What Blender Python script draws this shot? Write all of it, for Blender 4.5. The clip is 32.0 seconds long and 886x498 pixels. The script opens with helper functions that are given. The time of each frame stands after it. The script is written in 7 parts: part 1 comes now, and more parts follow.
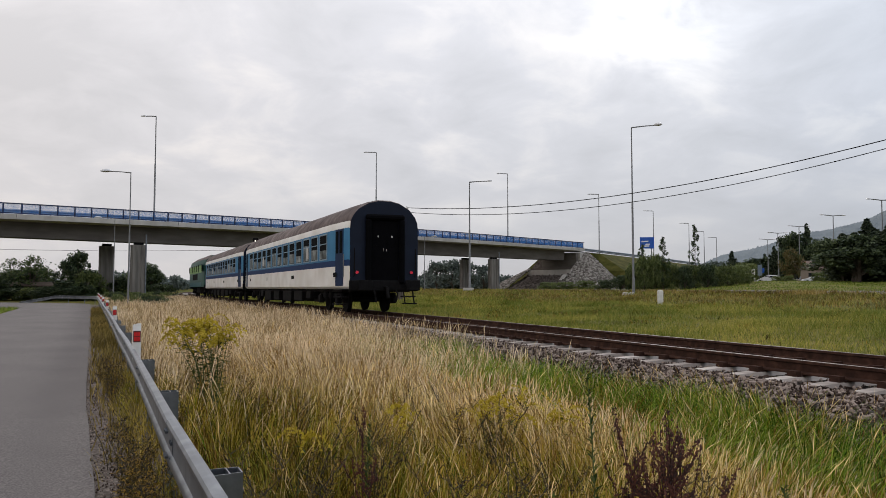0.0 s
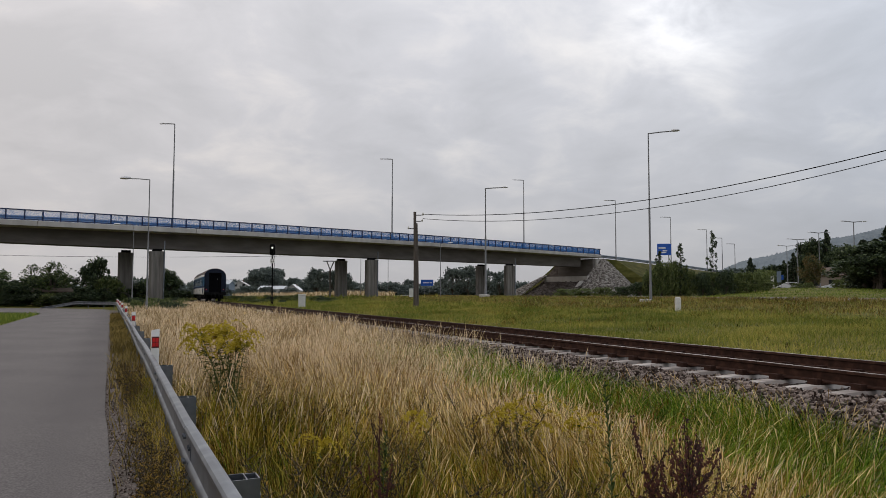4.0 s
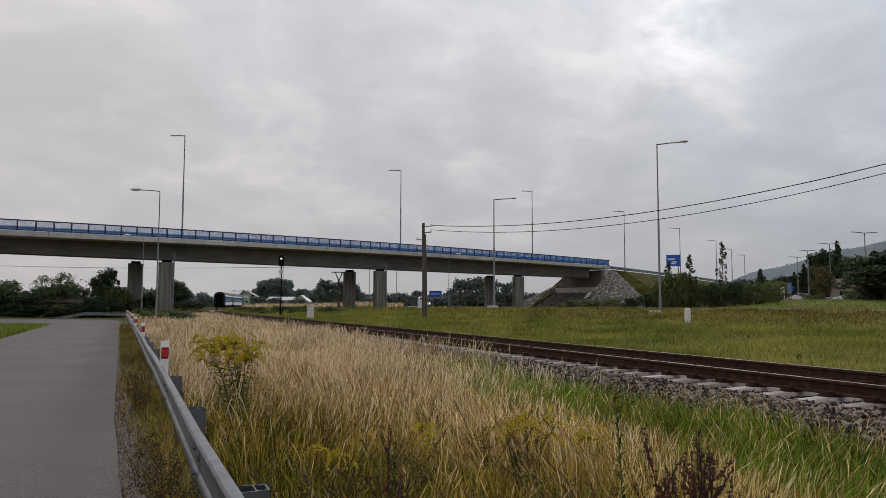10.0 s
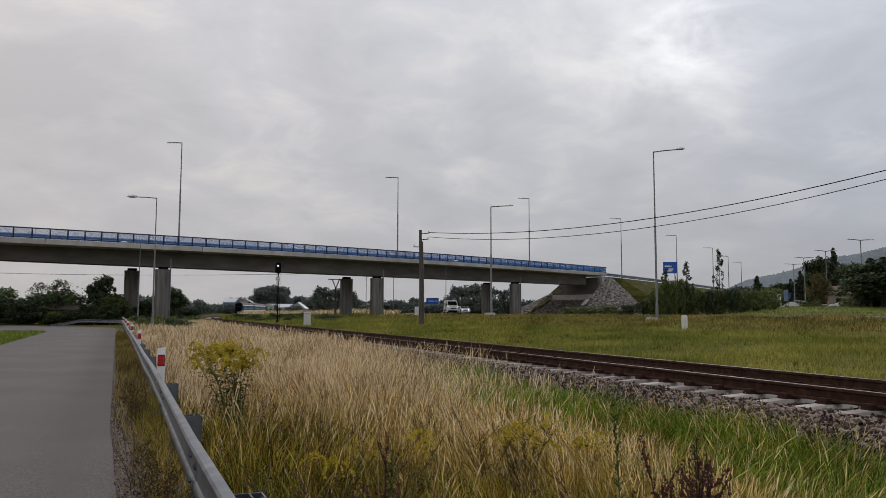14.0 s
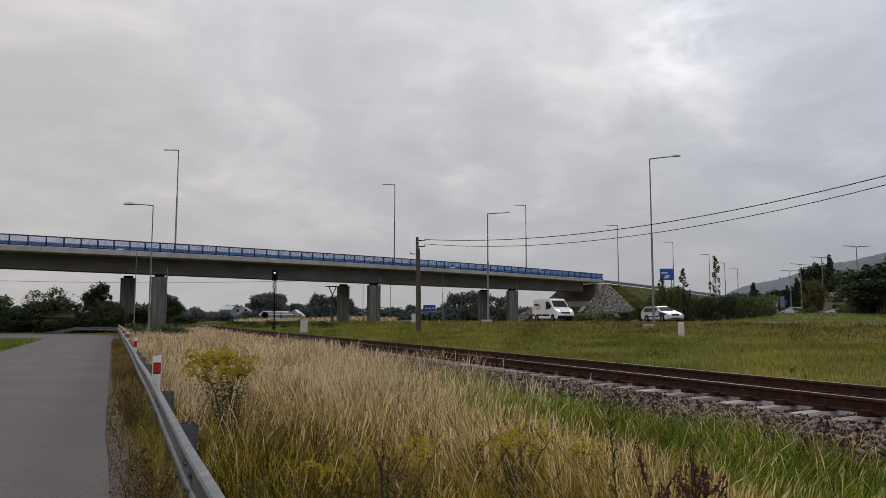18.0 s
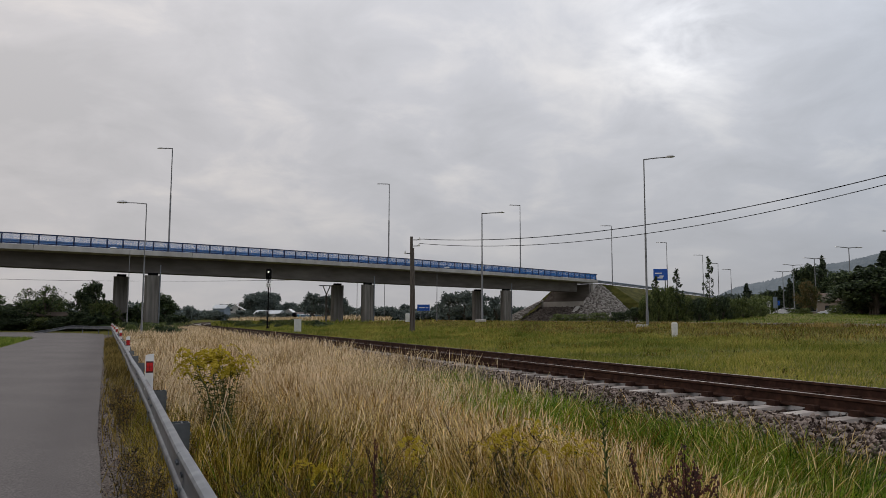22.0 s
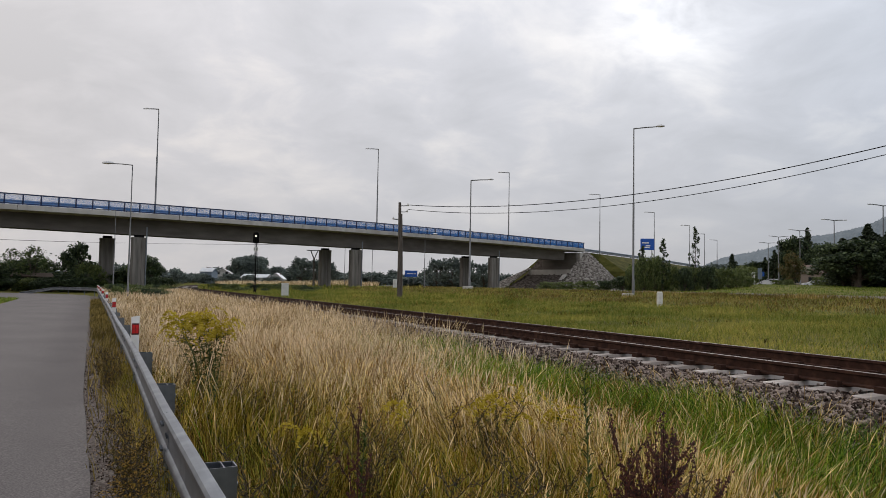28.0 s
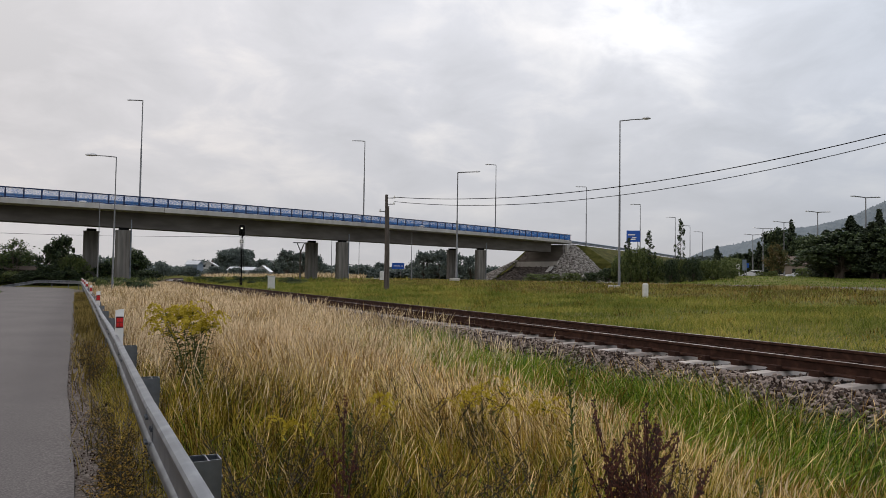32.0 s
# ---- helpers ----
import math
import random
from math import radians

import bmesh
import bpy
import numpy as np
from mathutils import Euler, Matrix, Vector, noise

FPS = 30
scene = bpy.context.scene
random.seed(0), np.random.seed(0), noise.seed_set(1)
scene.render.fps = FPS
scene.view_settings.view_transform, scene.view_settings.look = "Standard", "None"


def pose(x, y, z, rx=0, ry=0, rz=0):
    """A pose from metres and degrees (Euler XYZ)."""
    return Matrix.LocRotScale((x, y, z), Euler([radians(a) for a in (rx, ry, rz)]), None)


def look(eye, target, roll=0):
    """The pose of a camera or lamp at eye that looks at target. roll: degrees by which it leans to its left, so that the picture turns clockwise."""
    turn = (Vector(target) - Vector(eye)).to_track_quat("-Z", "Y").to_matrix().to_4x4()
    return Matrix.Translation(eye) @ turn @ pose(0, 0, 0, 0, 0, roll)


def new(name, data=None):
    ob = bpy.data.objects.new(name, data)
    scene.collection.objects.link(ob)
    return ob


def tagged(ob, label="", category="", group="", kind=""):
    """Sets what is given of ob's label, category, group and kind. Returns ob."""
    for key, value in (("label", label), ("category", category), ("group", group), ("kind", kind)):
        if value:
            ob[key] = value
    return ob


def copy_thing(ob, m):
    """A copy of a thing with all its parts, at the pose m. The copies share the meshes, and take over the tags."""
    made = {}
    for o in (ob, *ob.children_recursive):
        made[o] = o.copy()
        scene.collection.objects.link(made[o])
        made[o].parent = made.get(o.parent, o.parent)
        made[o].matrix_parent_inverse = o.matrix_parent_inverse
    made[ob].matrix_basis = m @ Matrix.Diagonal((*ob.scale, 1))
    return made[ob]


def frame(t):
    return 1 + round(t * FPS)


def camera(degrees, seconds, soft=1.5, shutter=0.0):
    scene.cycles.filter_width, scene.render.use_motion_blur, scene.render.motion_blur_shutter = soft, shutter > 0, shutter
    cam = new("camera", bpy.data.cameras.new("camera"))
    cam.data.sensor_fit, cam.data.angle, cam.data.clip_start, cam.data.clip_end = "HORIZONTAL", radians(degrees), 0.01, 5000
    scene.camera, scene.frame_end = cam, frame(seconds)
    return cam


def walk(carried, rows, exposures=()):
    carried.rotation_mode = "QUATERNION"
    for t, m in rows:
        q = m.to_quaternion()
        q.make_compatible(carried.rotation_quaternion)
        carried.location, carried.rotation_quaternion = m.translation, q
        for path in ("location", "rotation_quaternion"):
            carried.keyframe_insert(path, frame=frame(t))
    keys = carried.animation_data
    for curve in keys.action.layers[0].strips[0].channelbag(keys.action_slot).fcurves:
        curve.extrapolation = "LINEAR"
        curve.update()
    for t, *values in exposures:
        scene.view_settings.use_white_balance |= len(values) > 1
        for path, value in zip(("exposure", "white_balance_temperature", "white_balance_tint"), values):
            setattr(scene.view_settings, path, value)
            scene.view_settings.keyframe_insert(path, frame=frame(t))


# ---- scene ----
EYE_Z = 1.58


def aim(yaw, pitch, roll, dx=0.0):
    """The camera's pose: degrees to the left, up and of lean."""
    a, b = radians(yaw), radians(pitch)
    eye = Vector((dx, 0, EYE_Z))
    return look(eye, eye + Vector((-math.sin(a) * math.cos(b), math.cos(a) * math.cos(b), math.sin(b))), roll)


cam = camera(61.98, 32.0, soft=0.8)
walk(cam, [
    (0, aim(0.000, 3.027, 0.000, -0.001)), (0.5, aim(0.803, 3.076, 0.023, -0.001)), (1, aim(1.100, 3.080, 0.123, -0.001)),
    (1.5, aim(1.100, 3.169, 0.101, -0.001)), (2, aim(1.057, 3.236, 0.096, -0.003)), (2.5, aim(1.123, 3.324, 0.053, -0.004)),
    (3, aim(1.112, 3.382, 0.062, -0.006)), (3.5, aim(1.091, 3.458, 0.083, -0.005)), (5.5, aim(2.043, 3.740, 0.082, -0.007)),
    (6, aim(2.047, 3.836, 0.078, -0.009)), (6.5, aim(2.018, 3.896, 0.071, -0.010)), (7, aim(1.994, 3.976, 0.123, -0.010)),
    (7.5, aim(1.977, 4.054, 0.130, -0.010)), (8, aim(1.955, 4.110, 0.072, -0.010)), (8.5, aim(1.937, 4.178, 0.115, -0.010)),
    (9, aim(1.938, 4.229, 0.087, -0.011)), (9.5, aim(1.912, 4.313, 0.093, -0.011)), (10, aim(1.892, 4.388, 0.136, -0.012)),
    (10.5, aim(1.876, 4.445, 0.120, -0.013)), (11, aim(1.844, 4.519, 0.151, -0.014)), (11.5, aim(1.799, 4.600, 0.132, -0.015)),
    (12, aim(1.777, 4.678, 0.057, -0.017)), (12.5, aim(1.764, 4.757, 0.120, -0.016)), (13, aim(1.706, 4.796, 0.122, -0.015)),
    (13.5, aim(1.660, 4.893, 0.114, -0.014)), (14, aim(1.660, 4.939, 0.127, -0.014)), (14.5, aim(1.657, 5.022, 0.082, -0.014)),
    (16.5, aim(1.523, 5.287, 0.092, -0.012)), (17, aim(1.518, 5.358, 0.025, -0.010)), (17.5, aim(1.459, 5.423, 0.086, -0.008)),
    (18, aim(1.416, 5.485, 0.034, -0.009)), (18.5, aim(1.406, 5.512, 0.026, -0.009)), (19, aim(1.212, 5.275, 0.128, -0.008)),
    (19.5, aim(1.182, 5.310, 0.133, -0.008)), (20, aim(1.130, 5.314, 0.174, -0.007)), (20.5, aim(1.073, 5.243, 0.210, -0.006)),
    (21, aim(1.030, 5.298, 0.213, -0.006)), (21.5, aim(1.009, 5.357, 0.229, -0.004)), (22, aim(0.972, 5.454, 0.207, -0.003)),
    (22.5, aim(0.905, 5.500, 0.251, -0.001)), (23, aim(0.819, 5.076, 0.278, 0.001)), (23.5, aim(0.787, 4.711, 0.361, 0.003)),
    (24, aim(0.787, 4.732, 0.357, 0.003)), (24.5, aim(0.769, 4.785, 0.357, 0.006)), (25, aim(0.713, 4.616, 0.453, 0.006)),
    (25.5, aim(0.600, 4.271, 0.566, 0.007)), (27.5, aim(0.271, 3.197, 0.943, 0.009)), (28, aim(0.033, 2.859, 0.999, 0.009)),
    (28.5, aim(-0.263, 2.348, 0.926, 0.011)), (29, aim(-0.437, 2.156, 0.911, 0.013)), (29.5, aim(-0.489, 2.193, 0.840, 0.013)),
    (30, aim(-0.482, 2.259, 0.841, 0.016)), (30.5, aim(-0.546, 2.328, 0.835, 0.018)), (31, aim(-0.554, 2.419, 0.925, 0.018)),
    (31.5, aim(-0.602, 2.462, 0.831, 0.020)), (32, aim(-0.988, 2.272, 0.854, 0.020)),
], exposures=[(0, 0.15), (0.5, 0.08), (1, 0.0), (3, -0.12), (8, -0.14), (13, -0.34), (14, -0.26), (17, -0.2), (18, -0.29), (19, -0.11), (20, -0.22), (21, -0.19), (22, -0.27), (23, -0.16), (25, -0.1), (28, 0.0), (31, 0.02), (32, 0.06)])

# ---------------------------------------------------------------- light
SUN_AZ, SUN_EL = radians(17.5), radians(21.5)   # clockwise from +y, behind thin cloud


def build_world():
    w = bpy.data.worlds.new("overcast_sky")
    scene.world = w
    w.use_nodes = True
    nt = w.node_tree
    nt.nodes.clear()
    N, L = nt.nodes.new, nt.links.new
    out, bg = N("ShaderNodeOutputWorld"), N("ShaderNodeBackground")
    sky = N("ShaderNodeTexSky")
    sky.sky_type, sky.sun_disc, sky.sun_elevation, sky.sun_rotation = "NISHITA", False, SUN_EL, SUN_AZ
    tc, sep = N("ShaderNodeTexCoord"), N("ShaderNodeSeparateXYZ")
    L(tc.outputs["Generated"], sep.inputs[0])

    def m(op, a, b=None, clamp=False):
        n = N("ShaderNodeMath")
        n.operation, n.use_clamp = op, clamp
        for i, v in enumerate((a, b)):
            if v is None:
                continue
            if isinstance(v, (int, float)):
                n.inputs[i].default_value = v
            else:
                L(v, n.inputs[i])
        return n.outputs[0]

    # cloud sheet: the direction laid onto a flat layer overhead
    h = m("ADD", m("MAXIMUM", sep.outputs[2], 0.0), 0.30)
    comb = N("ShaderNodeCombineXYZ")
    L(m("DIVIDE", sep.outputs[0], h), comb.inputs[0])
    L(m("DIVIDE", sep.outputs[1], h), comb.inputs[1])

    def fbm(scale, detail, rough, dist, seed):
        n = N("ShaderNodeTexNoise")
        n.noise_dimensions = "4D"
        L(comb.outputs[0], n.inputs["Vector"])
        n.inputs["W"].default_value = seed
        n.inputs["Scale"].default_value, n.inputs["Detail"].default_value = scale, detail
        n.inputs["Roughness"].default_value, n.inputs["Distortion"].default_value = rough, dist
        return n.outputs[0]

    big, mid = fbm(1.5, 3, 0.5, 0.3, 2.7), fbm(4.4, 6, 0.55, 0.4, 5.1)
    clouds = m("ADD", m("MULTIPLY", big, 0.42), m("MULTIPLY", mid, 0.58))
    # towards the horizon the cloud sheet closes into an even grey
    open_up = m("MULTIPLY", m("SUBTRACT", sep.outputs[2], 0.02, True), 5.5, True)
    clouds = m("ADD", m("MULTIPLY", m("SUBTRACT", clouds, 0.5), m("ADD", m("MULTIPLY", open_up, 0.75), 0.25)), 0.5)
    # thin cloud lets more light through round the sun
    d = Vector((math.sin(SUN_AZ) * math.cos(SUN_EL), math.cos(SUN_AZ) * math.cos(SUN_EL), math.sin(SUN_EL)))
    dot = N("ShaderNodeVectorMath")
    dot.operation = "DOT_PRODUCT"
    L(tc.outputs["Generated"], dot.inputs[0])
    dot.inputs[1].default_value = d
    near = m("POWER", m("MAXIMUM", dot.outputs["Value"], 0.0), 300.0)
    ramp = N("ShaderNodeValToRGB")
    L(clouds, ramp.inputs[0])
    e = ramp.color_ramp.elements
    e[0].position, e[0].color = 0.38, (0.525, 0.535, 0.572, 1)
    e[1].position, e[1].color = 0.635, (0.765, 0.748, 0.752, 1)
    mid_e = ramp.color_ramp.elements.new(0.50)
    mid_e.color = (0.597, 0.604, 0.645, 1)
    glow = m("MULTIPLY", near, m("MULTIPLY", m("SUBTRACT", m("ADD", m("MULTIPLY", mid, 0.75), m("MULTIPLY", big, 0.25)), 0.385, True), 2.2))
    mix = N("ShaderNodeMix")
    mix.data_type = "RGBA"
    mix.blend_type = "ADD"
    L(glow, mix.inputs[0])
    L(ramp.outputs[0], mix.inputs[6])
    mix.inputs[7].default_value = (1.0, 0.975, 0.945, 1)
    # a little of the clear sky's own colour behind the cloud
    mix2 = N("ShaderNodeMix")
    mix2.data_type = "RGBA"
    mix2.inputs[0].default_value = 0.02
    # the cloud is cooler on the right than on the left
    tint, cast = N("ShaderNodeCombineXYZ"), N("ShaderNodeVectorMath")
    cast.operation = "MULTIPLY"
    L(m("SUBTRACT", 1.0, m("MULTIPLY", sep.outputs[0], 0.10)), tint.inputs[0])
    tint.inputs[1].default_value = 1.0
    L(m("ADD", 1.0, m("MULTIPLY", sep.outputs[0], 0.10)), tint.inputs[2])
    L(mix.outputs[2], cast.inputs[0])
    L(tint.outputs[0], cast.inputs[1])
    L(cast.outputs[0], mix2.inputs[6])
    dim = N("ShaderNodeVectorMath")
    dim.operation = "SCALE"
    L(sky.outputs[0], dim.inputs[0])
    dim.inputs["Scale"].default_value = 0.1
    L(dim.outputs[0], mix2.inputs[7])
    L(mix2.outputs[2], bg.inputs[0])
    # an overcast sky grows brighter towards the zenith
    up = m("MAXIMUM", sep.outputs[2], 0.0)
    side = m("MULTIPLY", m("MULTIPLY", sep.outputs[0], -0.26), m("SUBTRACT", 1.0, m("MULTIPLY", up, 2.6), True))
    L(m("ADD", m("ADD", m("MULTIPLY", up, 1.3), 0.785), side), bg.inputs[1])
    L(bg.outputs[0], out.inputs[0])
    sun = bpy.data.lights.new("sun", "SUN")
    sun.energy, sun.angle, sun.color = 1.1, radians(14), (1.0, 0.965, 0.92)
    ob = new("sun", sun)
    ob.matrix_world = look(d * 100, (0, 0, 0))


build_world()


# ---------------------------------------------------------------- materials
def mat(name, stops, scale=4.0, detail=5, rough=0.8, metal=0.0, bump=0.0, bump_scale=None, island=0.0, obj_random=0.0,
        translucent=0.0, coord="Object", stretch=(1, 1, 1), stops2=None, scale2=0.3, spec=0.4, emit=None, alpha=1.0):
    """A noise-coloured surface. stops: colours from low to high noise; stops2 with scale2: broad stains multiplied on."""
    ma = bpy.data.materials.new(name)
    ma.use_nodes = True
    nt = ma.node_tree
    N, L = nt.nodes.new, nt.links.new
    b = nt.nodes["Principled BSDF"]
    b.inputs["Roughness"].default_value, b.inputs["Metallic"].default_value = rough, metal
    b.inputs["Specular IOR Level"].default_value = spec
    tc, mp = N("ShaderNodeTexCoord"), N("ShaderNodeMapping")
    if coord == "World":
        geo = N("ShaderNodeNewGeometry")
        L(geo.outputs["Position"], mp.inputs[0])
    else:
        L(tc.outputs[coord], mp.inputs[0])
    mp.inputs["Scale"].default_value = stretch

    def noise_of(sc, det):
        n = N("ShaderNodeTexNoise")
        L(mp.outputs[0], n.inputs["Vector"])
        n.inputs["Scale"].default_value, n.inputs["Detail"].default_value = sc, det
        return n.outputs[0]

    def add(a, c, k):
        n = N("ShaderNodeMath")
        n.operation = "MULTIPLY_ADD"
        L(c, n.inputs[0])
        n.inputs[1].default_value = k
        L(a, n.inputs[2])
        s = N("ShaderNodeMath")
        s.operation = "SUBTRACT"
        L(n.outputs[0], s.inputs[0])
        s.inputs[1].default_value = k / 2
        return s.outputs[0]

    f = noise_of(scale, detail)
    if island:
        g = N("ShaderNodeNewGeometry")
        f = add(f, g.outputs["Random Per Island"], island)
    if obj_random:
        oi = N("ShaderNodeObjectInfo")
        f = add(f, oi.outputs["Random"], obj_random)
    r = N("ShaderNodeValToRGB")
    L(f, r.inputs[0])
    n = len(stops)
    el = r.color_ramp.elements
    while len(el) < n:
        el.new(0.5)
    for i, c in enumerate(stops):
        el[i].position = 0.28 + 0.44 * i / max(1, n - 1)
        el[i].color = (*c, 1)
    col = r.outputs[0]
    if stops2:
        r2 = N("ShaderNodeValToRGB")
        L(noise_of(scale2, 3), r2.inputs[0])
        for i, c in enumerate(stops2):
            r2.color_ramp.elements[i].position = 0.35 + 0.3 * i
            r2.color_ramp.elements[i].color = (*c, 1)
        mx = N("ShaderNodeMix")
        mx.data_type, mx.blend_type = "RGBA", "MULTIPLY"
        mx.inputs[0].default_value = 1
        L(col, mx.inputs[6])
        L(r2.outputs[0], mx.inputs[7])
        col = mx.outputs[2]
    L(col, b.inputs["Base Color"])
    if bump:
        bp = N("ShaderNodeBump")
        bp.inputs["Strength"].default_value = bump
        L(noise_of(bump_scale or scale * 3, 4), bp.inputs["Height"])
        L(bp.outputs[0], b.inputs["Normal"])
    if emit:
        b.inputs["Emission Color"].default_value, b.inputs["Emission Strength"].default_value = (*emit[:3], 1), emit[3]
    if translucent:
        tr, ms = N("ShaderNodeBsdfTranslucent"), N("ShaderNodeMixShader")
        L(col, tr.inputs[0])
        ms.inputs[0].default_value = translucent
        L(b.outputs[0], ms.inputs[1])
        L(tr.outputs[0], ms.inputs[2])
        L(ms.outputs[0], nt.nodes["Material Output"].inputs[0])
    return ma


def glass(name, tint, rough=0.05, dark=False):
    ma = bpy.data.materials.new(name)
    ma.use_nodes = True
    b = ma.node_tree.nodes["Principled BSDF"]
    b.inputs["Base Color"].default_value = (*tint, 1)
    b.inputs["Roughness"].default_value = rough
    if not dark:
        b.inputs["Transmission Weight"].default_value = 1.0
        b.inputs["IOR"].default_value = 1.1
    else:
        b.inputs["Specular IOR Level"].default_value = 0.8
    return ma


ASPHALT = mat("asphalt", [(0.075, 0.067, 0.065), (0.116, 0.105, 0.102), (0.175, 0.16, 0.155)], 60, 8, 0.9, bump=0.35, bump_scale=160, spec=.15,
              stops2=[(0.89, 0.885, 0.885), (1.06, 1.055, 1.05)], scale2=0.4)
GRAVEL = mat("gravel_verge", [(0.045, 0.037, 0.031), (0.105, 0.088, 0.077), (0.22, 0.19, 0.17)], 35, 8, 0.95, spec=.06, bump=0.8, bump_scale=60)
SOIL = mat("meadow_soil", [(0.055, 0.056, 0.015), (0.095, 0.095, 0.025), (0.155, 0.13, 0.04)], 1.6, 8, 0.95, bump=0.6, bump_scale=8,
           coord="World", spec=.03, stops2=[(0.75, 0.85, 0.7), (1.2, 1.05, 0.9)], scale2=0.06)
BALLAST = mat("ballast_stone", [(0.024, 0.016, 0.013), (0.092, 0.068, 0.057), (0.28, 0.228, 0.198)], 7, 4, 0.9, spec=.06, bump=0.3, bump_scale=40, island=0.75)
# far darker than the loose stones: shade in their gaps is painted here
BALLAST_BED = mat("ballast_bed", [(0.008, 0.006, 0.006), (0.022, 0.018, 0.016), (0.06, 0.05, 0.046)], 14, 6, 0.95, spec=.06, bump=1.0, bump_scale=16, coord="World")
RAIL_SIDE = mat("rusty_rail", [(0.022, 0.011, 0.008), (0.042, 0.02, 0.014), (0.072, 0.036, 0.024)], 9, 6, 0.85, spec=.15, bump=0.15)
RAIL_TOP = mat("polished_rail_head", [(0.06, 0.043, 0.036), (0.11, 0.086, 0.076)], 6, 3, 0.7, metal=0.2, spec=.2)
BANK = mat("embankment_grass", [(0.03, 0.034, 0.010), (0.05, 0.053, 0.016), (0.085, 0.076, 0.026)], 0.9, 8, 0.95, bump=0.6, bump_scale=6, coord="World", spec=.03, stops2=[(0.8, 0.85, 0.7), (1.15, 1.05, 0.95)], scale2=0.15)
SLEEPER = mat("sleeper_concrete", [(0.24, 0.21, 0.19), (0.35, 0.315, 0.29), (0.45, 0.41, 0.38)], 5, 6, 0.9, spec=.06, bump=0.2, obj_random=0.4)
CONCRETE = mat("bridge_concrete", [(0.35, 0.33, 0.305), (0.42, 0.40, 0.375), (0.49, 0.47, 0.445)], 0.9, 7, 0.9, spec=.06, bump=0.1, bump_scale=9,
               stops2=[(0.8, 0.79, 0.78), (1.05, 1.05, 1.05)], scale2=0.12, stretch=(1, 1, 0.35))
# shade under the deck overhang is put into this darker concrete
GIRDER_SHADED = mat("shaded_girder_concrete", [(0.105, 0.094, 0.086), (0.135, 0.121, 0.111), (0.17, 0.153, 0.141)], 0.7, 7, 0.9, spec=.06, bump=0.1, bump_scale=9,
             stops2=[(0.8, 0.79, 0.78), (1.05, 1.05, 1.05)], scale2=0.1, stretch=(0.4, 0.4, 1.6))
# column concrete, its colour lowered for backlight and the deck's shadow
PIER_SHADED = mat("shaded_pier_concrete", [(0.10, 0.093, 0.085), (0.145, 0.135, 0.124), (0.20, 0.187, 0.17)], 1.1, 6, 0.9, spec=.06, bump=0.12, stretch=(2, 2, 0.25))
BLUE_STEEL = mat("blue_railing_paint", [(0.003, 0.010, 0.045), (0.005, 0.017, 0.065), (0.008, 0.024, 0.085)], 3, 4, 0.5)
PANEL_BLUE = mat("blue_bar_paint", [(0.010, 0.115, 0.36), (0.016, 0.15, 0.45)], 3, 3, 0.5)
GALV = mat("galvanised_steel", [(0.12, 0.135, 0.155), (0.18, 0.197, 0.22), (0.28, 0.30, 0.325)], 5, 6, 0.34, metal=0.85, bump=0.04,
           stops2=[(0.8, 0.8, 0.8), (1.08, 1.08, 1.08)], scale2=1.2)
LAMP_STEEL = mat("lamp_steel", [(0.13, 0.132, 0.137), (0.18, 0.183, 0.188)], 4, 4, 0.6, metal=0.3)
LAMP_HEAD = mat("lamp_housing", [(0.45, 0.45, 0.46), (0.55, 0.55, 0.56)], 4, 3, 0.5)
WHITE = mat("white_plastic", [(0.70, 0.70, 0.70), (0.80, 0.80, 0.80)], 8, 5, 0.5, stops2=[(0.88, 0.86, 0.83), (1, 1, 1)], scale2=6)
RED = mat("red_reflector", [(0.46, 0.012, 0.012), (0.58, 0.018, 0.018)], 10, 3, 0.35)
DARK = mat("black_steel", [(0.004, 0.004, 0.0045), (0.010, 0.0095, 0.0095)], 6, 5, 0.85, spec=0.08)
WOOD = mat("weathered_pole_wood", [(0.045, 0.036, 0.03), (0.08, 0.066, 0.056), (0.12, 0.10, 0.086)], 3, 7, 0.9, stretch=(6, 6, 0.5), bump=0.3)
STONE_W = mat("whitewashed_stone", [(0.50, 0.49, 0.46), (0.66, 0.65, 0.62)], 6, 5, 0.85, bump=0.2)
CABINET = mat("grey_cabinet_paint", [(0.44, 0.44, 0.42), (0.55, 0.55, 0.53)], 4, 5, 0.7)
SIGN_BLUE = mat("blue_sign_face", [(0.01, 0.075, 0.36), (0.014, 0.09, 0.42)], 3, 2, 0.4)
SLOPE_STONE = mat("brown_slope_stone", [(0.05, 0.042, 0.037), (0.085, 0.072, 0.064), (0.14, 0.12, 0.108)], 1.5, 5, 0.95, spec=.06, bump=0.3, island=0.5)
RIPRAP = mat("riprap_stone", [(0.10, 0.09, 0.08), (0.18, 0.165, 0.15), (0.30, 0.28, 0.258)], 2.5, 5, 0.9, spec=.06, bump=0.3, island=0.7)
BARK = mat("bark", [(0.05, 0.04, 0.032), (0.10, 0.08, 0.065)], 6, 6, 0.9, bump=0.4)
LEAF = mat("leaves", [(0.02, 0.038, 0.010), (0.042, 0.07, 0.018), (0.085, 0.115, 0.03)], 0.8, 3, 0.7, island=0.7, translucent=0.25, obj_random=0.15)
LEAF_DARK = mat("dark_leaves", [(0.014, 0.026, 0.011), (0.032, 0.051, 0.021), (0.07, 0.096, 0.037)], 0.8, 3, 0.75, island=0.7, translucent=0.2)
